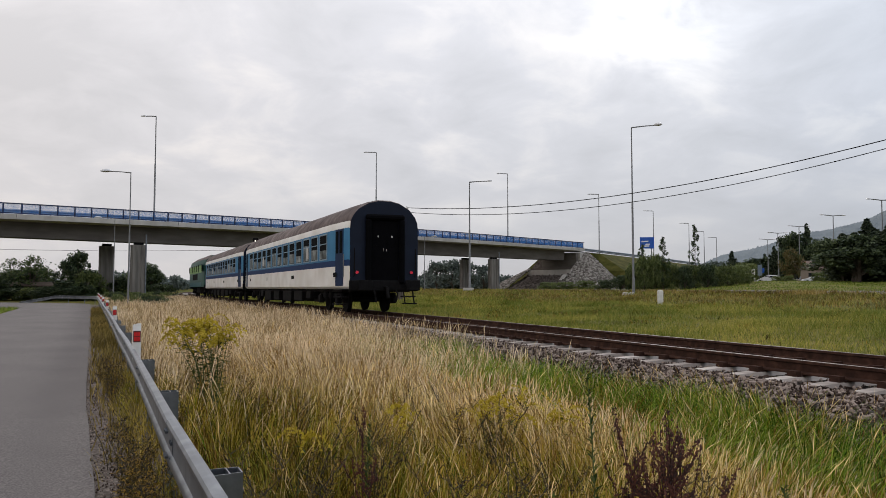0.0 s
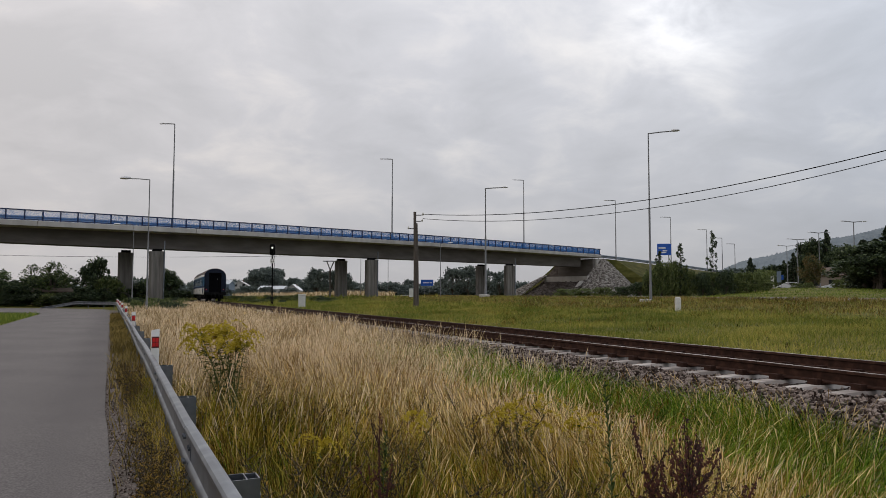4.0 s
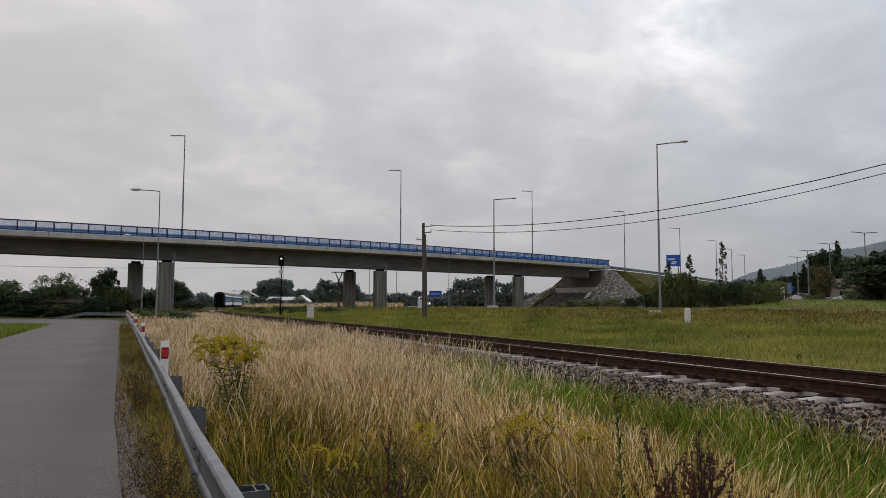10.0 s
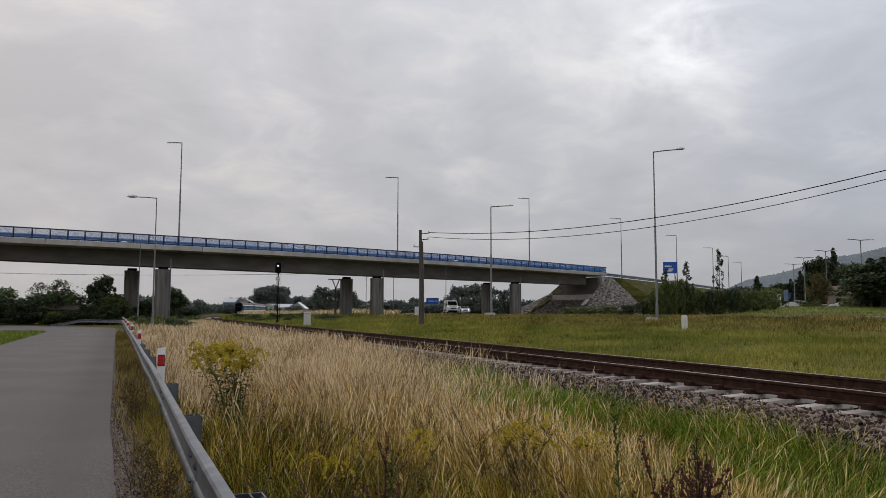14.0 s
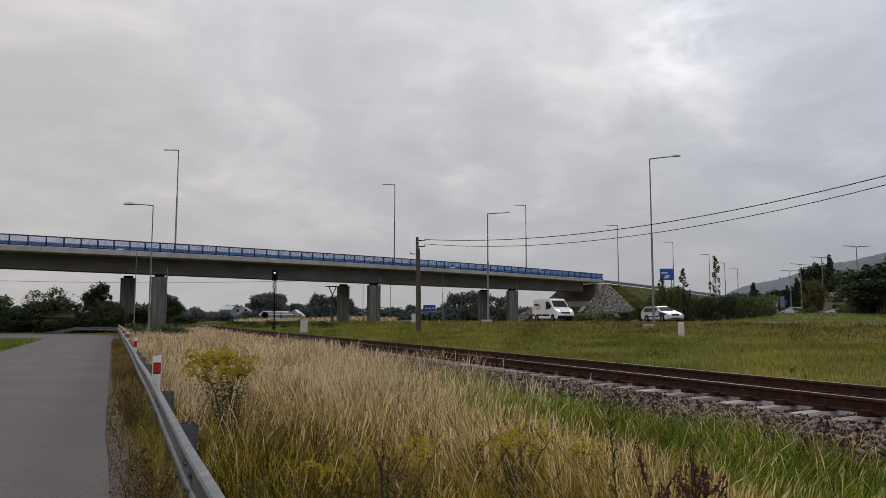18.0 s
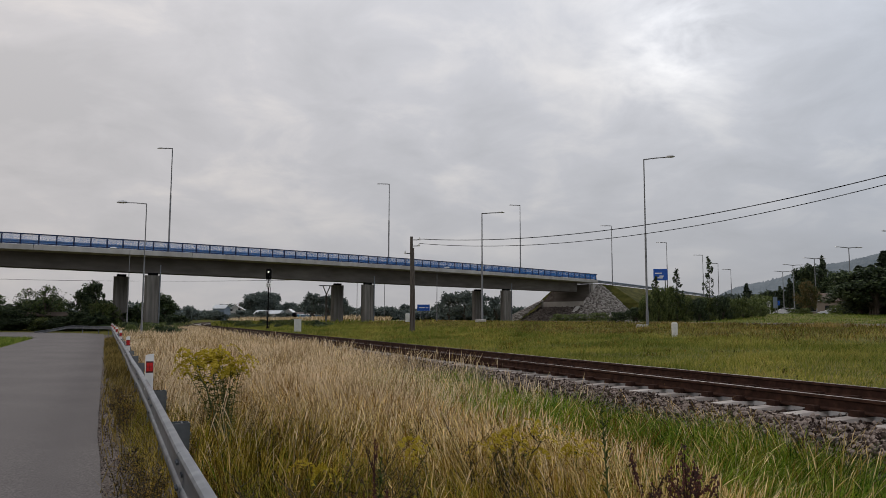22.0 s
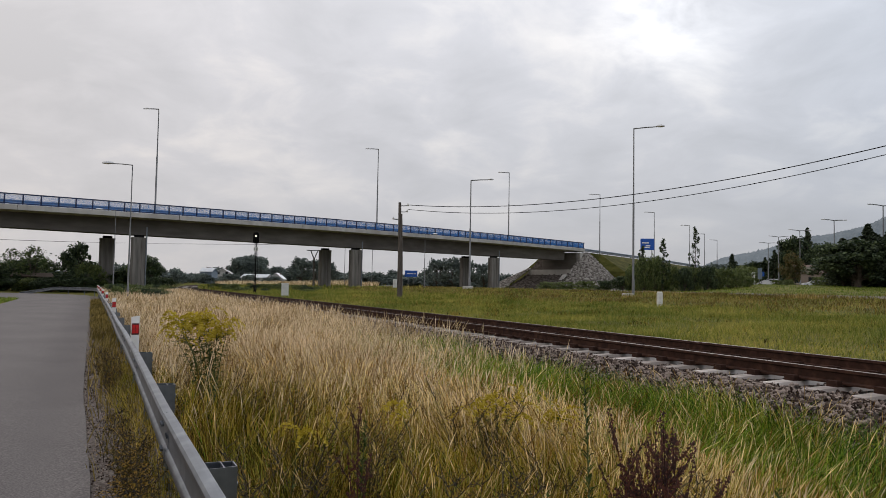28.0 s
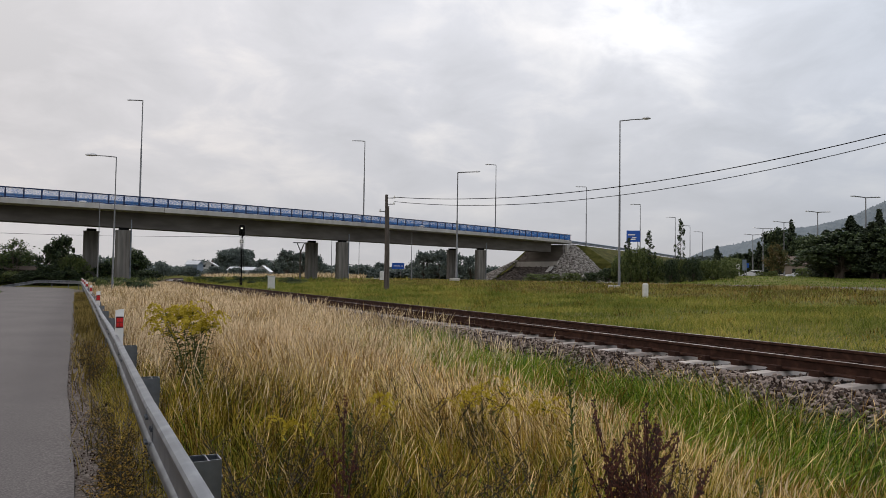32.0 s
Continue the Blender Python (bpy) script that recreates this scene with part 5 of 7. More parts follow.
def build_carriage(name, label, last):
    ob = thing(name, label, "railway carriage", "carriages of the train")
    L = CAR_LEN
    pts, cols = body_outline()
    g = Geo()
    rings = []
    for y, f, k in ((-L / 2, .985, .90), (-L / 2 + .12, 1.0, .915), (-L / 2 + 2.0, 1, 1), (L / 2 - 2.0, 1, 1), (L / 2 - .12, 1.0, .915), (L / 2, .985, .90)):
        rings.append([(x * k, y, z if z < 1 else 0.95 + (z - 0.95) * f) for x, z in pts])
    g.loft(rings, slots=cols, slot=4)
    part("body", g, [T_WHITE, T_NAVY, T_BLUE, T_ROOF, T_END], ob, smooth=25)
    # side strips, doors and windows
    for sx in (-1, 1):
        ys = [-8.55 + 1.425 * k for k in range(13)]
        for i, y in enumerate(ys):
            w = 1.08
            win = part("window", Geo().box((sx * 1.412, y, 2.46), (.02, w, .92), ch=.008), T_GLASS, ob, "dark window with a pale frame")
            g = Geo()
            for dz in (-.48, .48):
                g.box((sx * 1.418, y, 2.46 + dz), (.03, w + .08, .045))
            for dy in (-w / 2, w / 2):
                g.box((sx * 1.418, y + dy, 2.46), (.03, .045, .96))
            g.box((sx * 1.420, y, 2.58), (.026, w, .035))
            part("window_frame", g, T_FRAME, win)
            top = (2.34, 2.42, 2.66, 2.30, 2.44)[i % 5]
            part("lower_pane", Geo().box((sx * 1.4215, y, (2.02 + top) / 2), (.008, w - .1, top - 2.02)), T_PANE, win, "lower pane with a pale reflection painted on")
            if i in (2, 9):
                part("curtain", Geo().box((sx * 1.4275, y + (.22 if i % 2 else -.2), 2.36), (.004, .36, .5)), T_BLIND, win, "pale curtain")
        for y in (-L / 2 + 1.05, L / 2 - 1.05):
            lean = Matrix.Translation((sx * (1.41 * .955 - 1.40), y, 0)) @ Matrix.Translation((sx * 1.4, 0, 0)) @ Matrix.Rotation(sx * (-1 if y < 0 else 1) * 0.07, 4, "Z") @ Matrix.Translation((-sx * 1.4, -y, 0))
            d = part("door", Geo().box((sx * 1.395, y, 2.0), (.04, .86, 2.06), ch=.015), T_DOOR, ob, "very dark blue folding door", m=lean)
            part("door_window", Geo().box((sx * 1.428, y - .2, 2.55), (.008, .24, .8)).box((sx * 1.428, y + .2, 2.55), (.008, .24, .8)), T_GLASS, d)
            part("door_handle", Geo().tube([(sx * 1.46, y - .58, 1.3), (sx * 1.46, y - .58, 2.1)], .018, 6), LAMP_STEEL, d)
            g = Geo()
            for k in range(3):
                g.box((sx * (1.25 + .05 * k), y, .84 - .26 * k), (.28, .9, .04))
            part("step", g, DARK, ob)
        g = Geo()
        for y, w in ((-10.2, .7), (-3.0, .9), (3.4, .25), (8.9, .4)):
            g.box((sx * 1.4135, y, 1.38), (.006, w * .6, .16))
        part("lettering_bars", g, DARK, ob, "small dark bars of lettering")
    # roof ridges and vents
    g = Geo()
    for k in range(-6, 7):
        g.box((0, k * 1.6, 4.05), (.34, .5, .07), ch=.03)
    part("roof_vents", g, T_ROOF, ob)
    # underframe and boxes
    g = Geo().box((0, 0, .83), (2.3, L - 1.0, .16)).box((0, 0, .56), (1.5, L - 12.5, .5))
    for y, l, h in ((-3.6, 1.6, .42), (-1.2, 1.9, .48), (1.4, 1.4, .45), (3.7, 1.7, .5), (5.5, .8, .3), (-5.6, .8, .3)):
        for sx in (-1, 1):
            g.box((sx * .95, y, .76 - h / 2), (.7, l, h), ch=.03)
    part("underframe", g, DARK, ob)
    bogie(ob, -8.3, 0)
    bogie(ob, 8.3, 1)
    # both ends: gangway, buffers, lamps
    for e in (-1, 1):
        y = e * L / 2
        g = Geo().box((-.62, y + e * .09, 2.2), (.2, .2, 2.3), ch=.06).box((.62, y + e * .09, 2.2), (.2, .2, 2.3), ch=.06).box((0, y + e * .09, 3.4), (1.44, .2, .2), ch=.06)
        gang = part("gangway", g, T_BLACK, ob, "black rubber gangway frame")
        part("gangway_door", Geo().box((0, y + e * .03, 2.15), (1.02, .04, 2.3), ch=.01), T_BLACK, gang)
        part("notice_bars", Geo().box((-.26, y + e * .062, 2.72), (.035, .006, .06)).box((.26, y + e * .062, 2.72), (.045, .006, .07)).box((-.05, y + e * .058, 2.25), (.012, .006, .09)).box((.05, y + e * .058, 2.25), (.012, .006, .09)), T_BLIND, gang, "small pale marks")
        part("door_window", Geo().box((-.24, y + e * .055, 2.7), (.36, .01, .62)).box((.24, y + e * .055, 2.7), (.36, .01, .62)), T_BLACK, gang)
        part("buffer_beam", Geo().box((0, y + e * .02, .98), (2.6, .12, .38), ch=.03), DARK, ob)
        for sx in (-.875, .875):
            part("buffer", Geo().tube([(sx, y, 1.0), (sx, y + e * .35, 1.0), (sx, y + e * .36, 1.0), (sx, y + e * .55, 1.0)], [.13, .13, .09, .09], 10)
                 .box((sx, y + e * .57, 1.0), (.52, .04, .36), ch=.03), DARK, ob, smooth=40)
            part("tail_lamp", Geo().tube([(sx * 1.16, y + e * .005, 1.45), (sx * 1.16, y + e * .06, 1.45)], .05, 12), T_LIGHT if last and e < 0 else DARK, ob, "red tail lamp" if last and e < 0 else "")
            part("handrail", Geo().tube([(sx * 1.3, y + e * .05, 1.3), (sx * 1.3, y + e * .1, 1.35), (sx * 1.3, y + e * .1, 2.3)], .02, 6), DARK, ob)
        part("coupling", Geo().tube([(0, y, .95), (0, y + e * .3, .9), (0, y + e * .42, .55)], .06, 6), DARK, ob)
        part("brake_hose", Geo().tube([(.4, y, .9), (.42, y + e * .22, .7), (.36, y + e * .2, .4)], .035, 6).tube([(-.4, y, .9), (-.42, y + e * .22, .7), (-.36, y + e * .2, .4)], .035, 6), DARK, ob)
        part("shunter_step", Geo().tube([(1.1, y - e * .1, .85), (1.1, y + e * .1, .35), (.75, y + e * .1, .35), (.75, y - e * .1, .85)], .03, 6), DARK, ob)
    return ob


def build_loco():
    ob = thing("diesel_locomotive", "dark and light green diesel locomotive at the train's head", "locomotive", "vehicles of the train")
    L = 14.6
    out = [(-1.45, 1.0), (-1.45, 3.0), (-1.25, 3.65), (-.6, 4.1), (.6, 4.1), (1.25, 3.65), (1.45, 3.0), (1.45, 1.0)]
    g = Geo().loft([[(x * f, y, z if z < 1.5 else 1 + (z - 1) * (0.9 + .1 * f)) for x, z in out] for y, f in ((-L / 2, .86), (-L / 2 + .6, 1), (L / 2 - .6, 1), (L / 2, .86))],
                   slots=[0, 0, 1, 1, 1, 0, 0, 2], slot=0)
    part("body", g, [T_GREEN, T_ROOF, DARK], ob, smooth=20)
    for sx in (-1, 1):
        part("stripe", Geo().box((sx * 1.455, -5.2, 2.75), (.012, 2.9, .7)).box((sx * 1.455, 0, 2.75), (.012, 6.6, .7)).box((sx * 1.455, 5.2, 2.75), (.012, 2.9, .7)), T_YELLOW, ob, "lime green upper panels")
        part("lower_band", Geo().box((sx * 1.455, 0, 1.25), (.012, 13.0, .4)), T_TEAL, ob, "teal lower band")
        for y in (-7.0, -3.4, -1.2, 1.2, 3.4, 7.0):
            part("window", Geo().box((sx * 1.462, y, 2.85), (.01, .8, .65)), T_GLASS, ob)
        part("grille", Geo().box((sx * 1.458, 0, 2.0), (.02, 5.2, .6)), DARK, ob)
    for e in (-1, 1):
        part("windscreen", Geo().box((-.55, e * (L / 2 + .005), 2.95), (.9, .02, .7)).box((.55, e * (L / 2 + .005), 2.95), (.9, .02, .7)), T_GLASS, ob)
        part("nose_panel", Geo().box((0, e * (L / 2 + .012), 3.52), (1.9, .03, .3), ch=.01), T_YELLOW, ob, "lime green brow panel")
        part("nose_band", Geo().box((0, e * (L / 2 + .012), 2.25), (2.1, .03, .55), ch=.01), T_TEAL, ob, "teal front band")
        part("nose_door", Geo().box((0, e * (L / 2 + .016), 1.55), (.7, .03, .8), ch=.01), T_GREEN, ob)
        for sx in (-.85, .85):
            part("lamp", Geo().tube([(sx, e * (L / 2 - .01), 1.75), (sx, e * (L / 2 + .05), 1.75)], .1, 10), DARK, ob)
        part("buffer_beam", Geo().box((0, e * L / 2, 1.0), (2.6, .3, .4), ch=.04), DARK, ob)
        for sx in (-.875, .875):
            part("buffer", Geo().tube([(sx, e * L / 2, 1.0), (sx, e * (L / 2 + .55), 1.0)], .13, 8).box((sx, e * (L / 2 + .57), 1), (.5, .04, .34)), DARK, ob)
    part("tank", Geo().box((0, 0, .65), (2.2, 4.0, .6), ch=.08), DARK, ob)
    bogie(ob, -4.4, 0)
    bogie(ob, 4.4, 1)
    return ob


# ---------------------------------------------------------------- road vehicles
V_WHITE = mat("van_white_paint", [(0.70, 0.70, 0.71), (0.76, 0.76, 0.77)], 2, 3, 0.3, stops2=[(0.92, 0.91, 0.90), (1, 1, 1)], scale2=1.0)
V_SILVER = mat("silver_white_paint", [(0.44, 0.455, 0.475), (0.52, 0.535, 0.555)], 2, 3, 0.3)
V_NAVY = mat("dark_wing_paint", [(0.012, 0.015, 0.03), (0.02, 0.024, 0.045)], 2, 3, 0.3)
V_BLACK = mat("black_trim", [(0.008, 0.008, 0.009), (0.015, 0.015, 0.016)], 6, 3, 0.7, spec=.08)
V_GLASS = mat("vehicle_glass", [(0.010, 0.012, 0.014), (0.016, 0.019, 0.021)], 2, 2, 0.3, spec=0.12)
V_LAMP = mat("lit_headlamp", [(0.9, 0.9, 0.9), (1, 1, 1)], 4, 2, 0.2, emit=(1.0, 0.97, 0.92, 5.0))
V_RIM = mat("wheel_rim", [(0.12, 0.12, 0.125), (0.2, 0.2, 0.21)], 5, 3, 0.4, metal=0.5)


def shell(profile, half, tuck=0.12, roof_tuck=0.18, z_shoulder=1.0, z_top=2.0):
    """A body from a side outline (y, z): the flanks lean in above the shoulder, and the edges are rounded off."""
    def wide(z):
        if z <= z_shoulder:
            return half - max(0, (.45 - z)) * .12
        return half - roof_tuck * ((z - z_shoulder) / (z_top - z_shoulder)) ** 1.6
    cy = sum(p[0] for p in profile) / len(profile)
    cz = sum(p[1] for p in profile) / len(profile)
    g = Geo()
    # outer edges pulled in by the tuck where roof and flank meet
    def ring(f, w):
        return [(f * (wide(z) - w), cy + (y - cy) * (1 if w else .985), cz + (z - cz) * (1 if w else .975)) for y, z in profile]
    return g.loft([ring(-1, 0), ring(-1, tuck * .3), ring(-1, tuck), ring(1, tuck), ring(1, tuck * .3), ring(1, 0)])


def road_wheel(parent, x, y, r, rule):
    s = 1 if x > 0 else -1
    w = part("wheel", Geo().tube([(-s * .11, 0, 0), (-s * .09, 0, 0), (s * .08, 0, 0), (s * .11, 0, 0)], [r * .9, r, r, r * .92], 20), V_BLACK, parent, "black tyre", m=pose(x, y, r), smooth=40)
    g = Geo().tube([(s * .08, 0, 0), (s * .118, 0, 0)], [r * .66, r * .62], 16)
    for k in range(5):
        a = k * 2 * math.pi / 5
        g.box((s * .122, math.cos(a) * r * .36, math.sin(a) * r * .36), (.012, r * .5, .05), rx=a)
    part("rim", g, V_RIM, w, "grey rim")
    SPIN.append((w, rule, r))


def build_van():
    ob = thing("delivery_van", "white high-roofed delivery van with dark trim and lit headlamps", "van")
    prof = [(-2.53, .32), (-2.55, 1.0), (-2.47, 2.30), (-2.35, 2.46), (-1.0, 2.51), (.95, 2.50), (1.25, 2.44), (2.05, 1.52), (2.35, 1.40), (2.85, 1.15), (3.02, .95), (3.06, .55), (3.0, .32)]
    part("body", shell(prof, 1.03, .12, .13, 1.3, 2.5), V_WHITE, ob, smooth=35)
    part("windscreen", Geo().loft([[(-.78, 1.43, 2.25), (.78, 1.43, 2.25), (.86, 2.0, 1.6), (-.86, 2.0, 1.6)], [(-.78, 1.455, 2.28), (.78, 1.455, 2.28), (.86, 2.035, 1.62), (-.86, 2.035, 1.62)]]), V_GLASS, ob, "dark windscreen")
    for sx in (-1, 1):
        x = sx * 1.012
        g = Geo().loft([[(x + a, .55, 2.15), (x + a, 1.2, 2.15), (x + a, 1.72, 1.55), (x + a, 1.2, 1.32), (x + a, .55, 1.32)] for a in (-.025, .02 * sx + .0)])
        part("side_window", g, V_GLASS, ob, "dark side window")
        part("trim_strip", Geo().box((sx * 1.028, -1.05, .70), (.03, 1.3, .17), ch=.01).box((sx * 1.028, .55, .70), (.03, 1.6, .17), ch=.01).box((sx * 1.025, -2.25, .7), (.03, .5, .17)), V_BLACK, ob, "black rubbing strip")
        part("mirror", Geo().box((sx * 1.17, 1.62, 1.62), (.22, .16, .4), ch=.04), V_BLACK, ob)
        part("headlamp", Geo().loft([[(sx * .66, 2.80, 1.0), (sx * .98, 2.62, 1.0), (sx * .99, 2.45, 1.28), (sx * .72, 2.66, 1.24)], [(sx * .66, 2.99, .98), (sx * .98, 2.86, .98), (sx * 1.0, 2.6, 1.32), (sx * .72, 2.84, 1.26)]]), V_LAMP, ob, "lit headlamp")
        part("door_handle", Geo().box((sx * 1.035, .45, 1.15), (.03, .18, .05)).box((sx * 1.035, -.1, 1.15), (.03, .18, .05)), V_BLACK, ob)
        g = Geo().box((sx * 1.012, -1.98, 1.86), (.012, .26, .2)).box((sx * 1.012, -1.62, 1.86), (.012, .3, .2)).box((sx * 1.012, -1.24, 1.86), (.012, .3, .2)).box((sx * 1.012, -.92, 1.8), (.012, .2, .08))
        g.box((sx * 1.018, -1.25, 1.5), (.012, .8, .06)).box((sx * 1.02, -1.2, 1.38), (.012, .3, .04))
        part("lettering_bars", g, V_BLACK, ob, "dark grey bars of lettering")
        part("panel_seam", Geo().box((sx * 1.024, .38, 1.3), (.008, .018, 1.5)).box((sx * 1.024, -.75, 1.3), (.008, .018, 1.5)), V_BLACK, ob)
        for y in (-1.5, 2.0):
            g = Geo().tube([(sx * .98, y, .36), (sx * 1.036, y, .36)], .43, 20)
            part("wheel_arch", g, V_BLACK, ob)
            road_wheel(ob, sx * .96, y, .345, "van")
    part("bumper", Geo().box((0, 2.98, .48), (1.98, .26, .36), ch=.08), V_BLACK, ob, "black front bumper")
    part("grille", Geo().box((0, 2.95, .92), (1.1, .18, .2), ch=.04), V_BLACK, ob)
    part("rear_bumper", Geo().box((0, -2.55, .5), (1.9, .12, .25), ch=.03), V_BLACK, ob)
    return ob


def build_estate():
    ob = thing("estate_car", "silver-white estate car with a dark front wing and lit headlamps", "car")
    prof = [(-2.22, .34), (-2.27, .75), (-2.2, 1.0), (-1.98, 1.40), (-1.75, 1.47), (.0, 1.48), (.28, 1.42), (1.02, .99), (1.5, .93), (2.05, .80), (2.24, .66), (2.28, .42), (2.2, .25), (-2.1, .25)]
    part("body", shell(prof, .87, .12, .26, .9, 1.48), V_SILVER, ob, smooth=35)
    part("windscreen", Geo().loft([[(-.6, .36, 1.40), (.6, .36, 1.40), (.68, .95, 1.04), (-.68, .95, 1.04)], [(-.6, .38, 1.43), (.6, .38, 1.43), (.68, .98, 1.06), (-.68, .98, 1.06)]]), V_GLASS, ob, "dark windscreen")
    part("rear_window", Geo().loft([[(-.58, -2.0, 1.36), (.58, -2.0, 1.36), (.66, -2.19, 1.0), (-.66, -2.19, 1.0)], [(-.58, -2.03, 1.38), (.58, -2.03, 1.38), (.66, -2.22, 1.02), (-.66, -2.22, 1.02)]]), V_GLASS, ob)
    for sx in (-1, 1):
        for ys in ([(-1.85, 1.0), (-1.72, 1.36), (-1.05, 1.38), (-1.05, .98)], [(-.95, .98), (-.95, 1.38), (-.12, 1.38), (-.12, .98)], [(-.04, .98), (-.04, 1.38), (.22, 1.34), (.82, .98)]):
            ring = [[(sx * (.87 - .26 * (max(0, z - .9) / .58) ** 1.6 + a), y, z) for y, z in ys] for a in (-.03, .012)]
            part("side_window", Geo().loft(ring), V_GLASS, ob, "dark side window")
        part("front_wing", Geo().loft([[(sx * (.876 + a), y, z) for y, z in ((.85, .45), (.9, .93), (1.5, .90), (1.95, .78), (1.85, .62), (1.0, .62))] for a in (-.02, .006)]), V_NAVY, ob, "unpainted dark wing")
        part("trim_strip", Geo().box((sx * .88, -.3, .52), (.03, 2.3, .09), ch=.01), V_BLACK, ob)
        part("mirror", Geo().box((sx * .98, .72, 1.04), (.18, .1, .13), ch=.03), V_SILVER, ob)
        part("headlamp", Geo().loft([[(sx * .5, 2.05, .60), (sx * .82, 1.95, .62), (sx * .82, 1.85, .78), (sx * .5, 2.0, .76)], [(sx * .5, 2.27, .60), (sx * .82, 2.14, .62), (sx * .83, 1.98, .80), (sx * .5, 2.13, .78)]]), V_LAMP, ob, "lit headlamp")
        part("roof_rail", Geo().tube([(sx * .56, -1.6, 1.47), (sx * .56, -1.5, 1.53), (sx * .56, .0, 1.53), (sx * .56, .1, 1.47)], .018, 6), V_BLACK, ob)
        for y in (-1.26, 1.36):
            part("wheel_arch", Geo().tube([(sx * .8, y, .32), (sx * .884, y, .32)], .375, 20), V_BLACK, ob)
            road_wheel(ob, sx * .79, y, .32, "car")
    part("grille", Geo().box((0, 2.2, .66), (.8, .12, .16), ch=.02), V_BLACK, ob)
    part("bumper", Geo().box((0, 2.2, .44), (1.62, .2, .3), ch=.07), V_SILVER, ob)
    part("air_intake", Geo().box((0, 2.295, .36), (1.0, .03, .1), ch=.01), V_BLACK, ob, "black lower air intake")
    return ob


CARS = [build_carriage("railway_carriage", "blue and white railway carriage with red tail lamps", True),
        build_carriage("railway_carriage", "blue and white railway carriage behind the locomotive", False)]
LOCO = build_loco()
VAN = build_van()
VAN.scale = (1.06, 1.06, 1.06)
ESTATE = build_estate()
ESTATE.scale = (.95, .95, .95)


def train_s(t):
    """How far the train's rear end has gone along the track."""
    return float(np.interp(t, [0, 1, 2, 3, 4.5, 6, 8, 10, 11, 12, 13, 14, 17, 22, 32], [14.5, 31.6, 49.8, 68.0, 91.0, 111.0, 141.5, 173.1, 187.6, 201.8, 215.7, 229.8, 272.3, 353.0, 505.0]))


def van_s(t):
    return float(np.interp(t, [0.0, 10.0, 11.0, 12.0, 13.0, 14.0, 15.0, 16.0, 17.0, 18.0, 18.5, 19.0, 19.5, 20.0, 20.5, 21.0, 32.0], [72.0, 215.3, 229.3, 243.9, 259.4, 274.6, 289.6, 304.7, 320.2, 336.3, 344.9, 353.4, 361.7, 369.9, 378.0, 385.7, 530.4]))


def car_s(t):
    return float(np.interp(t, [0.0, 10.0, 11.0, 12.0, 13.0, 14.0, 15.0, 16.0, 16.5, 17.0, 18.0, 19.0, 20.0, 21.0, 32.0], [82.0, 227.7, 242.6, 257.9, 273.9, 289.8, 306.2, 323.0, 331.4, 339.9, 357.8, 375.6, 392.0, 408.0, 531.4]))


def on_track(s, half):
    """The pose of a rail vehicle whose middle is at s, from its two bogies."""
    (a, _), (b, _) = track(s - half), track(s + half)
    d = b - a
    return Matrix.Translation((*((a + b) / 2), RAIL_Z)) @ Matrix.Rotation(math.atan2(-d[0], d[1]), 4, "Z")


def on_lane(s):
    p, d = lane(s)
    return Matrix.Translation((p[0], p[1], 1.395)) @ Matrix.Rotation(math.atan2(-d[0], d[1]), 4, "Z")


TRAIN_END = 31.5


def motions():
    times = [k * 0.5 for k in range(int(TRAIN_END * 2) + 1)] + [32.0]
    clock = [min(t, TRAIN_END) for t in times]
    for ob, off, half in ((CARS[0], CAR_LEN / 2, 8.3), (CARS[1], CAR_LEN * 1.5 + 1.1, 8.3), (LOCO, CAR_LEN * 2 + 1.7 + 7.9, 4.4)):
        walk(ob, [(t, on_track(train_s(c) + off, half)) for t, c in zip(times, clock)])
    steps = [k * 0.5 for k in range(65)]
    walk(VAN, [(t, on_lane(van_s(t))) for t in steps])
    walk(ESTATE, [(t, on_lane(car_s(t))) for t in steps])
    rules = {"train": (train_s, 0.0, 6.0), "van": (van_s, 13.0, 21.0), "car": (car_s, 13.0, 19.6)}
    for ob, rule, r in SPIN:
        fn, t0, t1 = rules[rule]
        base = ob.matrix_basis.translation.copy()
        rows = [(0.0, Matrix.Translation(base))] if t0 else []
        for k in range(round(t0 * FPS), round(t1 * FPS) + 1):
            t = k / FPS
            rows.append((t, Matrix.Translation(base) @ Matrix.Rotation(-(fn(t) - fn(t0)) / r, 4, "X")))
        rows.append((32.0, rows[-1][1]))
        walk(ob, rows)


